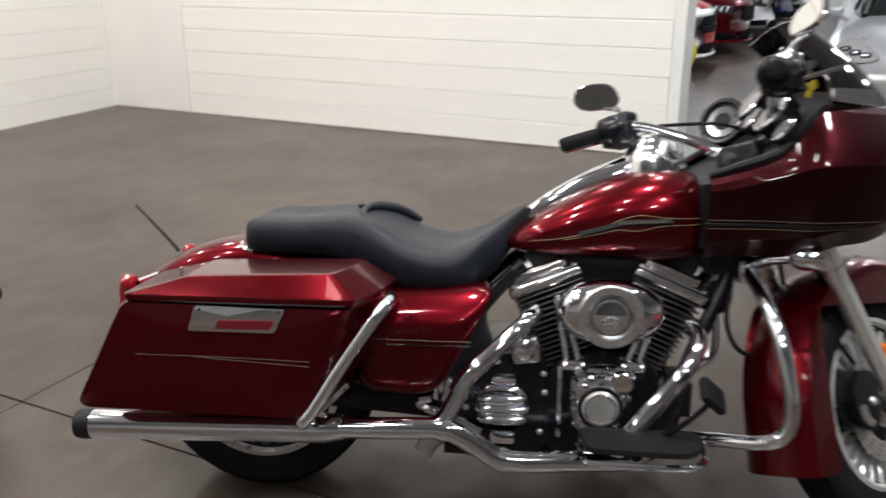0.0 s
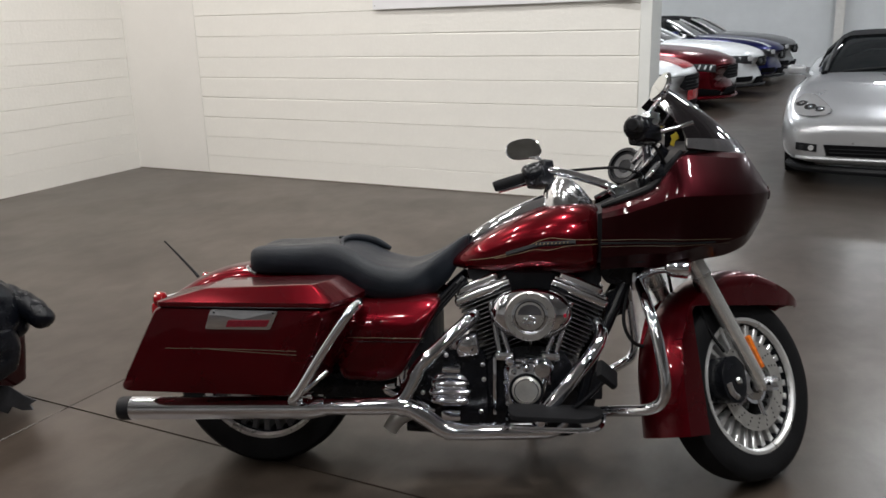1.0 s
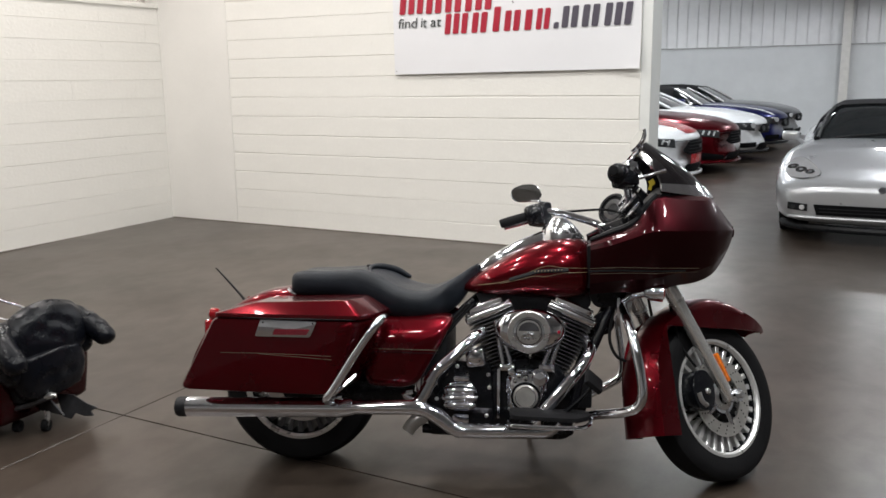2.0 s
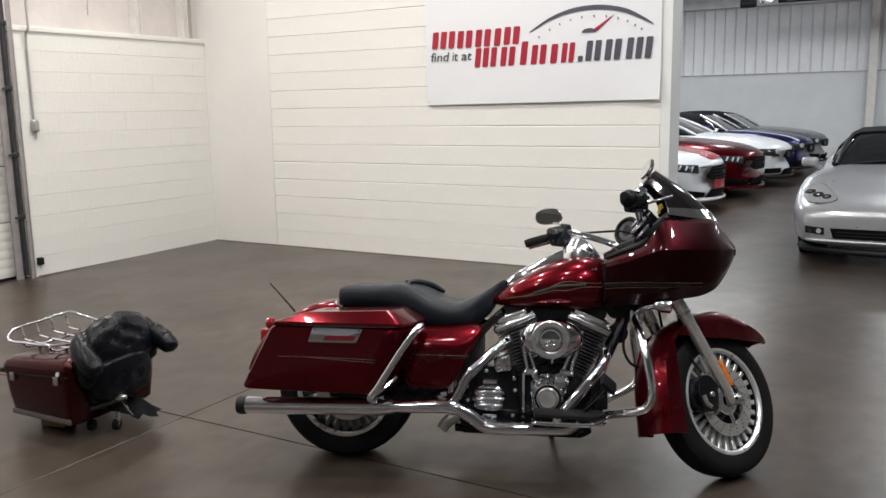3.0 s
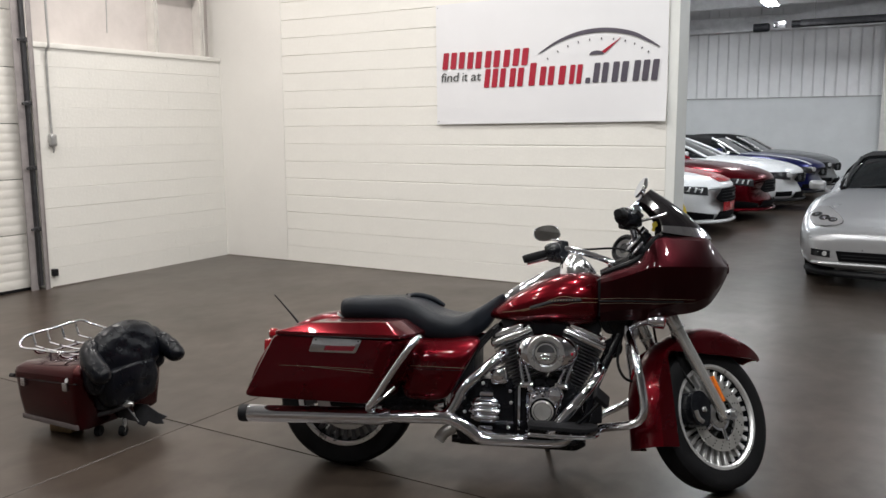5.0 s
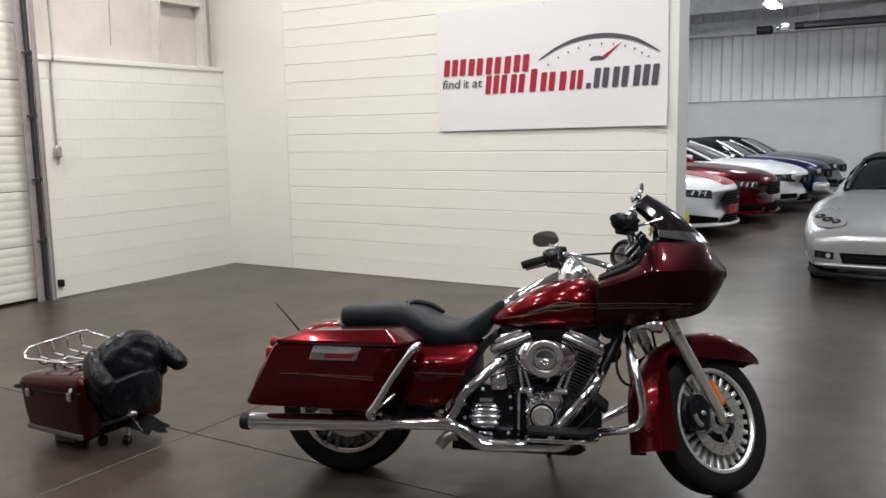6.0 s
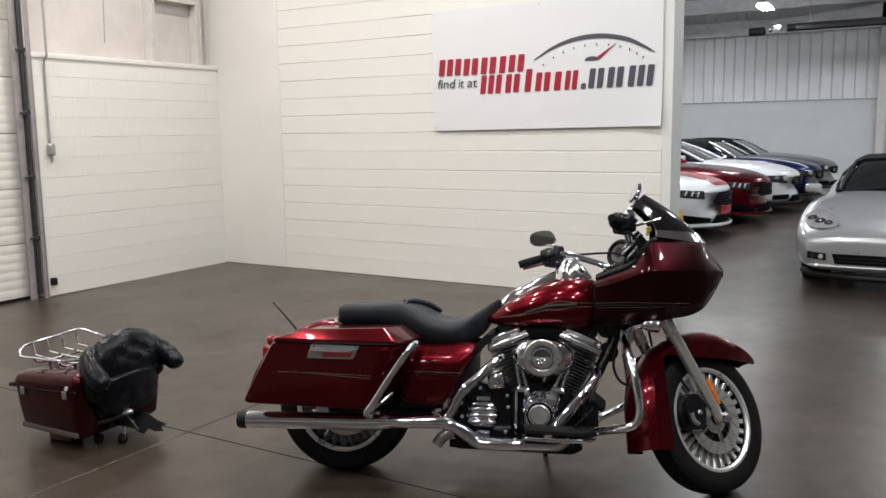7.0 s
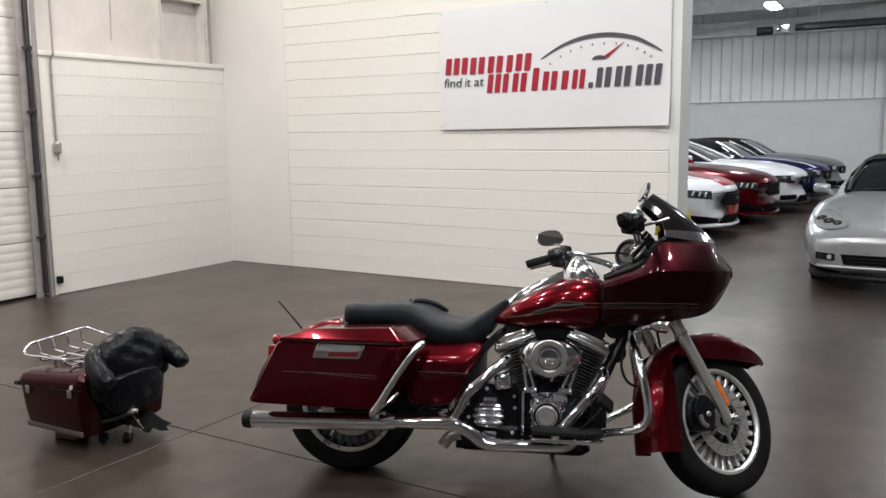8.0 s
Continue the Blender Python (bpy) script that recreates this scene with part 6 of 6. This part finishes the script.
part("plate_leg", add_tube(B(), [(0.285, -0.03, 0.09), (0.29, -0.04, 0.05), (0.28, -0.045, 0.012)], 0.007, 8), ALLOY, trunk)
for x, y in ((0.17, -0.105), (0.28, -0.045)):
    kn = part("mount_knob", add_lathe(B(), [(-0.014, 0.010), (-0.014, 0.026), (0.0, 0.028), (0.014, 0.026), (0.014, 0.010)], (x, y, 0.028), (1, 0.4, 0), 14, closed=True), RUBBER, trunk, "black rubber mounting knob")
    part("knob_bolt", add_tube(B(), [(x, y, 0.028), (x - 0.02, y + 0.02, 0.09)], 0.006, 8, 1), ALLOY, kn)
wood = part("wood_block", add_box(B(), (-0.07, -0.045, -0.037), (0.07, 0.045, 0.037), 0.003, 1), WOOD, None, "", pose(-1.955, 2.185, 0.038, 0, 0, 12))
tagged(wood, "short raw pine block propping the top box", "wood block")


# ---- parked cars in the back hall: each is built nose at x = 0, facing +x, y to its left ----
from mathutils.bvhtree import BVHTree


def car_body(stations, k=2):
    """Skin of the body: stations of x, sill z, bumper z, shoulder z, top z, half widths at sill, belt and shoulder top."""
    rings = []
    for x, zs, zb, zsh, zt, ws, wb, wt in resample(sorted(stations), k):
        side = [(0.0, zs), (ws * 0.7, zs), (ws, zs + 0.03), (ws * 0.4 + wb * 0.6, zs * 0.4 + zb * 0.6), (wb, zb), (wb * 0.995, zb * 0.4 + zsh * 0.6), (wb * 0.965, zsh),
                (wt, zsh * 0.35 + zt * 0.65), (wt * 0.75, zt - 0.004), (wt * 0.4, zt), (0.0, zt)]
        rings.append([(x, y, z) for y, z in side] + [(x, -y, z) for y, z in reversed(side[1:-1])])
    return add_rings(B(), rings)


def cabin(stations):
    """Glass house: stations of x, belt z, roof z, half width at belt and at roof."""
    rings = []
    for x, zb, zr, wb, wr in resample(sorted(stations), 3):
        side = [(0, zb), (wb, zb), (wb * 0.6 + wr * 0.4 + 0.02, zb * 0.55 + zr * 0.45), (wr, zr - 0.05), (wr * 0.86, zr - 0.012), (wr * 0.5, zr), (0, zr + 0.006)]
        rings.append([(x, y, z) for y, z in side] + [(x, -y, z) for y, z in reversed(side[1:-1])])
    return add_rings(B(), rings)


def car_wheel(car, x, y, r=0.335, rim_mat=None, dark=False):
    s = 1 if y > 0 else -1
    w = part("wheel", add_lathe(B(), [(-0.11, r * 0.68), (-0.12, r * 0.86), (-0.08, r * 0.985), (0, r), (0.08, r * 0.985), (0.12, r * 0.86), (0.11, r * 0.68)], (x, y, r), (0, s, 0), 36), RUBBER, car, "black tyre")
    bm = add_lathe(B(), [(0.03, 0.03), (0.05, 0.06), (0.05, r * 0.16)], (x, y, r), (0, s, 0), 20)
    for k in range(5):
        a = 2 * math.pi * k / 5
        d = Vector((math.cos(a), 0, math.sin(a)))
        add_tube(bm, [Vector((x, y + s * 0.05, r)) + d * 0.04, Vector((x, y + s * 0.085, r)) + d * r * 0.64], [0.028, 0.022], 6, 1)
    add_lathe(bm, [(0.06, r * 0.62), (0.11, r * 0.69), (0.09, r * 0.70)], (x, y, r), (0, s, 0), 36)
    part("rim", bm, BLACK_ENAMEL if dark else ALLOY, w, "five-spoke rim")
    part("arch", add_lathe(B(), [(0.0, r * 1.10), (0.13, r * 1.10), (0.135, r * 1.02), (0.0, r * 1.0)], (x, y, r), (0, s, 0), 30, a0=0, a1=360), BLACK_MATT, car, "dark wheel arch")
    return w


def skin_tree(ob):
    """The smoothed skin of a body, to lay details on."""
    bpy.context.view_layer.update()
    ev = ob.evaluated_get(bpy.context.evaluated_depsgraph_get())
    me = ev.to_mesh()
    tree = BVHTree.FromPolygons([v.co.copy() for v in me.vertices], [tuple(p.vertices) for p in me.polygons])
    ev.to_mesh_clear()
    return tree


def lay_on(tree, y, z, slant=0.0, off=0.006):
    """The place on the nose at (y, z), met from ahead and slantwise from the side."""
    way = Vector((-1, -slant, 0)).normalized()
    hit, nrm, _, _ = tree.ray_cast(Vector((0, y, z)) - way * 2.0, way)
    if hit is None:
        hit, nrm, _, _ = tree.find_nearest(Vector((-0.1, y, z)))
    return hit + nrm * off


def lay_normal(tree, p):
    return tree.find_nearest(p)[1]


def drape(car, tree, name, fn, mat, label, slant=0.0, nu=12, nv=6, off=0.006, thick=0.008):
    """A flush panel on the nose: fn(u, v) gives y and z."""
    rows = [[lay_on(tree, *fn(i / nu, j / nv), slant, off) for j in range(nv + 1)] for i in range(nu + 1)]
    return part(name, add_rings(B(), rows, caps=False, closed=False), mat, car, label, thick=thick)


COUPE = [(-0.00, 0.34, 0.46, 0.60, 0.66, 0.62, 0.70, 0.60), (-0.03, 0.24, 0.46, 0.66, 0.73, 0.75, 0.81, 0.68), (-0.12, 0.20, 0.46, 0.71, 0.79, 0.83, 0.875, 0.73), (-0.35, 0.19, 0.47, 0.76, 0.86, 0.88, 0.92, 0.76),
         (-0.80, 0.19, 0.50, 0.82, 0.92, 0.895, 0.945, 0.77), (-1.40, 0.19, 0.52, 0.87, 0.965, 0.90, 0.945, 0.79), (-2.2, 0.19, 0.54, 0.90, 0.98, 0.90, 0.945, 0.80), (-3.2, 0.20, 0.56, 0.94, 1.02, 0.90, 0.95, 0.80),
         (-4.0, 0.22, 0.60, 0.97, 1.06, 0.89, 0.95, 0.78), (-4.55, 0.28, 0.64, 0.95, 1.06, 0.84, 0.90, 0.72), (-4.75, 0.36, 0.66, 0.89, 1.00, 0.74, 0.80, 0.64)]
COUPE_ROOF = [(-1.62, 0.95, 0.955, 0.74, 0.70), (-2.02, 0.95, 1.14, 0.80, 0.64), (-2.42, 0.95, 1.29, 0.82, 0.60), (-2.9, 0.96, 1.335, 0.83, 0.58), (-3.4, 0.98, 1.30, 0.82, 0.56), (-3.95, 1.0, 1.17, 0.78, 0.56), (-4.35, 1.03, 1.07, 0.72, 0.58)]

SOFT_ROOF = [(-1.62, 0.95, 0.955, 0.74, 0.70), (-1.94, 0.95, 1.14, 0.80, 0.65), (-2.22, 0.95, 1.28, 0.82, 0.61), (-2.7, 0.96, 1.335, 0.83, 0.58), (-3.4, 0.98, 1.31, 0.82, 0.56), (-3.85, 1.0, 1.20, 0.78, 0.56), (-4.2, 1.03, 1.07, 0.72, 0.58)]


def coupe(label, paint, at, newer=True, stripe=None, roof=None, lamps_dark=False):
    """A two-door muscle coupe seen nose first."""
    car = thing("sports_coupe", label, "car", at, group="row of parked coupes")
    body = part("body", car_body(COUPE), paint, car, subdiv=1, ang=180)
    tree = skin_tree(body)
    top = COUPE_ROOF if roof is None else SOFT_ROOF
    part("cabin_glass", cabin(top), CAR_GLASS, car, "dark tinted glass", ang=40)
    ROOF = [(x, zr - 0.03, zr + 0.008, wr + 0.012, wr + 0.010) for x, zb, zr, wb, wr in top[2:6]] if roof is None else [(x, zb + 0.03, zr + 0.010, wb + 0.006, wr + 0.012) for x, zb, zr, wb, wr in top[2:]]
    part("roof", cabin(ROOF), roof or paint, car, "car roof" if roof is None else "black soft roof", ang=40)
    if stripe is not None:
        mat, y0, y1, lab = stripe
        bm = B()
        rows = []
        for k in range(20):
            row = []
            for j in range(7):
                hit, nrm, _, _ = tree.ray_cast(Vector((-0.07 - 1.5 * k / 19, y0 + (y1 - y0) * j / 6, 2)), Vector((0, 0, -1)))
                row.append(hit + nrm * 0.004)
            rows.append(row)
        if newer:
            drape(car, tree, "bumper_stripe", lambda u, v: (y0 + (y1 - y0) * u, 0.345 + 0.125 * v), mat, lab, 0, 24, 8, 0.010, 0.004)
        part("stripe", add_rings(bm, rows, caps=False, closed=False), mat, car, lab, thick=0.004)
    for s in (-1, 1):
        part("pillar", add_tube(B(), [(x + 0.005, s * (wr + 0.012), zr + 0.003) for x, zb, zr, wb, wr in top[:3]], 0.028 if roof is None else 0.022, 8), paint if roof is None else ALLOY, car, "bright windscreen pillar")
        mir = part("door_mirror", add_box(B(), (-2.05, s * 0.99 - 0.10, 0.955), (-1.90, s * 0.99 + 0.09, 1.075), 0.035, 3), paint, car, "painted door mirror")
        part("mirror_foot", add_tube(B(), [(-1.98, s * 0.80, 0.95), (-1.98, s * 0.93, 0.99)], 0.02, 8, 1), BLACK_MATT, mir)
        for wx in (-0.93, -3.65):
            car_wheel(car, wx, s * 0.80, 0.345, dark=lamps_dark)
        sl = 0.55 * s
        if newer:
            hl = drape(car, tree, "headlamp", lambda u, v, s=s: (s * (0.64 + 0.32 * u), 0.590 + 0.040 * u + (0.105 - 0.020 * u) * v), LAMP_DARK, "slim smoked headlamp", sl)
            for k in range(3):
                p = lay_on(tree, s * (0.74 + 0.07 * k), 0.650 + 0.008 * k, sl, 0.014)
                part("lamp_blade", add_box(B(), (-0.012, -0.009, -0.036), (0.008, 0.009, 0.036), 0.004, 1), LAMP_LENS, hl, "bright lamp blade", Matrix.Translation(p) @ pose(0, 0, 0, 22 * s, 0, 0))
            part("lamp_brow", add_tube(B(), [lay_on(tree, s * (0.63 + 0.34 * t), 0.586 + 0.042 * t, sl, 0.004) for t in (0, 0.35, 0.7, 1)], 0.007, 6), BLACK_MATT, car, "dark headlamp edge")
            drape(car, tree, "side_marker", lambda u, v, s=s: (s * (1.75 + 0.42 * u), 0.645 + 0.065 * v), MARKER, "reddish side marker", 3.0 * s, 4, 2)
            drape(car, tree, "fog_pod", lambda u, v, s=s: (s * (0.50 + 0.50 * u), 0.245 + (0.060 + 0.075 * u) * v), GRILLE_BLACK, "black fog lamp recess", sl)
            part("bumper_fin", add_tube(B(), [lay_on(tree, s * (0.46 + 0.48 * t), 0.228 + 0.012 * t, sl, 0.014) for t in (0, 0.3, 0.6, 1)], 0.013, 6), paint, car, "painted lower bumper lip")
        else:
            hl = drape(car, tree, "headlamp", lambda u, v, s=s: (s * (0.57 + 0.42 * u), 0.560 + 0.050 * u + (0.145 - 0.045 * u) * v), LAMP_DARK, "dark rounded headlamp", sl)
            part("lamp_bulb", add_disc(B(), lay_on(tree, s * 0.62, 0.655, sl, 0.012), (1, 0.3 * s, 0), 0, 0.045, 0.012, 18), LAMP_LENS, hl)
            part("grille_lamp", add_disc(B(), lay_on(tree, s * 0.31, 0.60, 0, 0.016), (1, 0, 0), 0, 0.055, 0.015, 18), LAMP_DARK, car, "round grille lamp")
            drape(car, tree, "fog_pod", lambda u, v, s=s: (s * (0.50 + 0.34 * u), 0.275 + 0.085 * v), GRILLE_BLACK, "black lower intake", sl)
    half = 0.44 if newer else 0.42
    gz0, gz1 = (0.475, 0.668) if newer else (0.515, 0.675)
    grille = drape(car, tree, "grille", lambda u, v: ((2 * u - 1) * (half * curve1([(0, 0.82), (0.3, 1.10), (0.6, 0.98), (1, 0.80)], v)), gz0 + (gz1 - gz0) * v), GRILLE_BLACK, "black grille mesh", 0, 16, 8, 0.009)
    for k in range(4):
        z = gz0 + 0.03 + k * (gz1 - gz0 - 0.06) / 3
        part("grille_slat", add_tube(B(), [lay_on(tree, half * t * 0.85, z, 0, 0.016) for t in (-1, -0.5, 0, 0.5, 1)], 0.004, 6), BLACK_MATT, grille)
    part("grille_emblem", add_box(B(), (-0.008, -0.05, -0.025), (0.008, 0.05, 0.025), 0.006), STEEL_DARK, car, "plain dark emblem shape", Matrix.Translation(lay_on(tree, 0, (gz0 + gz1) / 2, 0, 0.02)))
    drape(car, tree, "lower_intake", lambda u, v: ((2 * u - 1) * (0.44 - 0.05 * v), 0.235 + 0.105 * v), GRILLE_BLACK, "black lower intake", 0, 14, 4, 0.008)
    part("splitter", add_tube(B(), [(-0.24, -0.86, 0.205), (-0.08, -0.76, 0.205), (0.0, -0.4, 0.20), (0.005, 0.0, 0.20), (0.0, 0.4, 0.20), (-0.08, 0.76, 0.205), (-0.24, 0.86, 0.205)], 0.024, 8), paint if newer else BLACK_MATT, car, "front splitter")
    part("bonnet_shut", add_tube(B(), [lay_on(tree, 0.62 * t, 0.672 - 0.01 * abs(t), 0, 0.001) for t in (-1, -0.6, -0.2, 0.2, 0.6, 1)], 0.004, 5), BLACK_MATT, car, "dark bonnet gap")
    # sweep the nose back towards its corners, as seen from above
    for ob in car.children_recursive:
        if ob.name.split(".")[0] not in ("wheel", "rim", "arch"):
            m = ob.matrix_basis.copy()
            for v in ob.data.vertices:
                p = m @ v.co
                t = min(1.0, max(0.0, (p.x + 1.15) / 1.15))
                p.x -= 0.36 * min(1.0, abs(p.y) / 0.93) ** 2 * t * t * (3 - 2 * t)
                v.co = m.inverted() @ p
    return car


EAST = lambda x, y, rz=0: pose(x, y, 0.0, 0, 0, rz)
coupe("white coupe with broad red bonnet stripes and slim headlamps", WHITE_CAR, EAST(-0.77, 12.30, -2), True, (STRIPE_RED, -0.30, 0.42, "broad red bonnet stripe"))
coupe("dark ruby-red coupe with black grille", RED_CAR, EAST(-0.56, 14.40, -2), True, None, None, True)
coupe("white coupe with dark rounded headlamps", WHITE_CAR, EAST(-0.40, 16.6, -1), False)
coupe("navy blue coupe with black soft roof", BLUE_CAR, EAST(-0.29, 18.9, 0), False, (WHITE_CAR, -0.62, -0.56, "thin white bonnet stripe"), SOFT_TOP)
coupe("steel-grey coupe with black soft roof", GREY_CAR, EAST(-0.26, 21.2, 0), False, None, SOFT_TOP)

ROADSTER = [(-0.00, 0.30, 0.40, 0.46, 0.50, 0.58, 0.66, 0.52), (-0.03, 0.22, 0.40, 0.51, 0.555, 0.72, 0.78, 0.62), (-0.14, 0.19, 0.42, 0.58, 0.625, 0.82, 0.87, 0.70), (-0.36, 0.18, 0.44, 0.67, 0.705, 0.89, 0.925, 0.74),
            (-0.75, 0.18, 0.46, 0.77, 0.785, 0.90, 0.94, 0.74), (-1.05, 0.18, 0.48, 0.80, 0.825, 0.90, 0.94, 0.72), (-1.6, 0.18, 0.50, 0.80, 0.880, 0.90, 0.93, 0.72), (-2.3, 0.18, 0.52, 0.82, 0.90, 0.90, 0.925, 0.74),
            (-3.2, 0.20, 0.56, 0.88, 0.95, 0.90, 0.94, 0.76), (-3.9, 0.24, 0.60, 0.90, 0.98, 0.88, 0.94, 0.76), (-4.35, 0.32, 0.64, 0.90, 0.98, 0.80, 0.88, 0.70), (-4.43, 0.40, 0.66, 0.86, 0.94, 0.74, 0.80, 0.62)]


def roadster(label, paint, at):
    car = thing("roadster", label, "car", at)
    tree = skin_tree(part("body", car_body(ROADSTER, 3), paint, car, subdiv=1, ang=180))
    part("windscreen", cabin([(-1.58, 0.86, 0.865, 0.70, 0.66), (-1.85, 0.86, 1.02, 0.74, 0.62), (-2.15, 0.87, 1.16, 0.76, 0.56), (-2.30, 0.87, 1.20, 0.76, 0.55)]), CAR_GLASS, car, "dark windscreen", ang=40)
    part("soft_top", cabin([(-2.28, 0.88, 1.215, 0.775, 0.57), (-2.6, 0.88, 1.255, 0.78, 0.57), (-3.0, 0.90, 1.23, 0.78, 0.55), (-3.5, 0.92, 1.06, 0.74, 0.52), (-3.7, 0.94, 0.97, 0.70, 0.5)]), SOFT_TOP, car, "black fabric roof", ang=40)
    for s in (-1, 1):
        part("pillar", add_tube(B(), [(-1.60, s * 0.665, 0.875), (-1.9, s * 0.640, 1.02), (-2.28, s * 0.565, 1.185)], 0.018, 8), BLACK_MATT, car, "black windscreen pillar")
        mir = part("door_mirror", add_box(B(), (-1.68, s * 0.940 - 0.088, 0.845), (-1.58, s * 0.940 + 0.088, 0.945), 0.042, 4), paint, car, "rounded silver door mirror")
        part("mirror_foot", add_tube(B(), [(-1.66, s * 0.80, 0.81), (-1.65, s * 0.85, 0.845), (-1.64, s * 0.90, 0.875)], 0.020, 8), paint, mir)
        for wx in (-0.98, -3.66):
            car_wheel(car, wx, s * 0.775, 0.325)
        sl = 0.12 * s
        # three-lamp cluster under one clear cover, swept up into the wing
        shape_of = lambda u, v, s=s: (s * (0.548 + 0.335 * u), 0.636 + 0.055 * u + 0.195 * math.sqrt(max(0.0, 0.02 + u * 0.9)) * math.sqrt(max(0.02, 1 - u ** 5)) * (v - 0.5))
        hl = drape(car, tree, "headlamp", shape_of, LAMP_CASE, "clear triple headlamp", sl, 14, 8, 0.006)
        for u, v, r in ((0.27, 0.46, 0.042), (0.53, 0.46, 0.050), (0.79, 0.5, 0.050)):
            y, z = shape_of(u, v)
            p = lay_on(tree, y, z, sl, 0.006)
            way = lay_normal(tree, p)
            part("lamp_reflector", add_disc(B(), p, way, 0.022, r, 0.010, 24), LAMP_DARK, hl, "grey ring of a round lamp")
            part("lamp_bulb", add_disc(B(), p, way, 0, 0.020, 0.012, 16), CHROME, hl, "bright lamp centre")
        part("lamp_edge", add_tube(B(), [lay_on(tree, *shape_of(u, v), sl, 0.006) for u, v in ((0, 0), (0.5, 0), (1, 0), (1, 0.5), (1, 1), (0.7, 1), (0.3, 1), (0, 1), (0, 0))], 0.005, 6), STEEL_DARK, hl, "dark lamp edge")
        drape(car, tree, "fog_pod", lambda u, v, s=s: (s * (0.60 + 0.17 * u), 0.315 + 0.012 * u + 0.065 * v), BLACK_MATT, "black fog lamp recess", sl)
        for k in range(2):
            part("fog_lamp", add_disc(B(), lay_on(tree, s * (0.645 + 0.075 * k), 0.350, sl, 0.010), (1, 0.3 * s, 0), 0, 0.024, 0.008, 16), LAMP_DARK if k else LAMP_LENS, car)
    intake = drape(car, tree, "front_intake", lambda u, v: ((2 * u - 1) * (0.52 + 0.03 * v), 0.285 + 0.095 * v), GRILLE_BLACK, "wide black front intake", 0, 18, 4, 0.008)
    for k in range(2):
        part("intake_slat", add_tube(B(), [lay_on(tree, 0.5 * t, 0.315 + k * 0.03, 0, 0.016) for t in (-1, -0.5, 0, 0.5, 1)], 0.004, 6), BLACK_MATT, intake)
    part("splitter", add_tube(B(), [lay_on(tree, 0.82 * t, 0.258, 0.8 * t, 0.004) for t in (-1, -0.85, -0.5, 0, 0.5, 0.85, 1)], 0.016, 8), paint, car, "silver lower lip")
    part("air_dam", add_tube(B(), [(-0.34, -0.84, 0.16), (-0.15, -0.66, 0.15), (-0.06, 0, 0.15), (-0.15, 0.66, 0.15), (-0.34, 0.84, 0.16)], 0.035, 8), BLACK_MATT, car, "black air dam")
    part("bonnet_emblem", add_disc(B(), lay_on(tree, 0, 0.53, 0, 0.002), (0.75, 0, 0.65), 0, 0.035, 0.006, 20), CHROME, car, "plain chrome emblem disc")
    part("wiper", add_tube(B(), [(-1.60, -0.5, 0.885), (-1.68, 0.1, 0.94)], 0.01, 6, 1), BLACK_MATT, car)
    return car


roadster("silver two-seat sports car with black fabric roof", SILVER_CAR, pose(1.62, 8.25, 0.0, 0, 0, -90))
coupe("dark ruby-red car parked behind the silver sports car", RED_CAR, pose(3.6, 15.2, 0.0, 0, 0, -90), True, None, SOFT_TOP)


# ---- the block faces, laid course by course ----
def block_mesh(length, depth=0.024, ease=0.0068):
    """Front shell of one block, its bed edges eased, its end joints almost closed by paint."""
    bm = B()
    h, ez, ex = COURSE / 2 - 0.0010, ease, 0.0
    a = [(-length / 2 - 0.0001, 0, -h), (length / 2 + 0.0001, 0, -h), (length / 2 + 0.0001, 0, h), (-length / 2 - 0.0001, 0, h)]
    f = [(-length / 2 + ex, 0, -h + ez), (length / 2 - ex, 0, -h + ez), (length / 2 - ex, 0, h - ez), (-length / 2 + ex, 0, h - ez)]
    rings = [[(x, depth, z) for x, y, z in a], [(x, ease * 0.88, z) for x, y, z in a], [(x, 0.0, z) for x, y, z in f]]
    add_rings(bm, rings)
    me_ob = part("block", bm, PAINT_WALL, ang=12)
    me = me_ob.data
    bpy.data.objects.remove(me_ob)
    return me


BLOCKS = {}


def lay(wall, x0, x1, zmax, place, shift=0, ease=0.0064):
    """Courses of blocks from x0 to x1, in half bond."""
    k, rng = 0, random.Random(4)
    z = FIRST - COURSE / 2
    while z < zmax:
        x = x0
        step = 0.2 if (k + shift) % 2 else 0.4
        while x < x1 - 0.01:
            ln = round(min(step, x1 - x), 3)
            fill = 0.5 + 1.25 * noise.noise(Vector((x * 0.55 + 7 * shift, z * 2.6, 3.7))) + rng.uniform(-0.22, 0.22) - 0.30 * max(0.0, (z - 2.0) / 1.2)
            e = round(ease * min((0.10, 0.32, 0.55, 0.8, 1.05, 1.3), key=lambda q: abs(q - 0.35 - 0.75 * fill)), 5)
            if (ln, e) not in BLOCKS:
                BLOCKS[ln, e] = block_mesh(ln, 0.024, e)
            part("block", None, None, wall, m=place(x + ln / 2, z, rng.uniform(-0.0005, 0.0005), rng.uniform(-0.12, 0.12)), share=BLOCKS[ln, e])
            x += ln
            step = 0.4
        z += COURSE
        k += 1


lay(wall_north, -4.62, WALL_END - 0.085, 4.7, lambda x, z, d, r: pose(x, WALL_Y - 0.001 + d, z, r))
lay(wall_west, DOOR_Y + 0.002, WALL_Y - 0.006, LEDGE_Z - 0.04, lambda y, z, d, r: pose(WALL_X + 0.001 + d, y, z, r, 0, 90), 1, 0.0026)
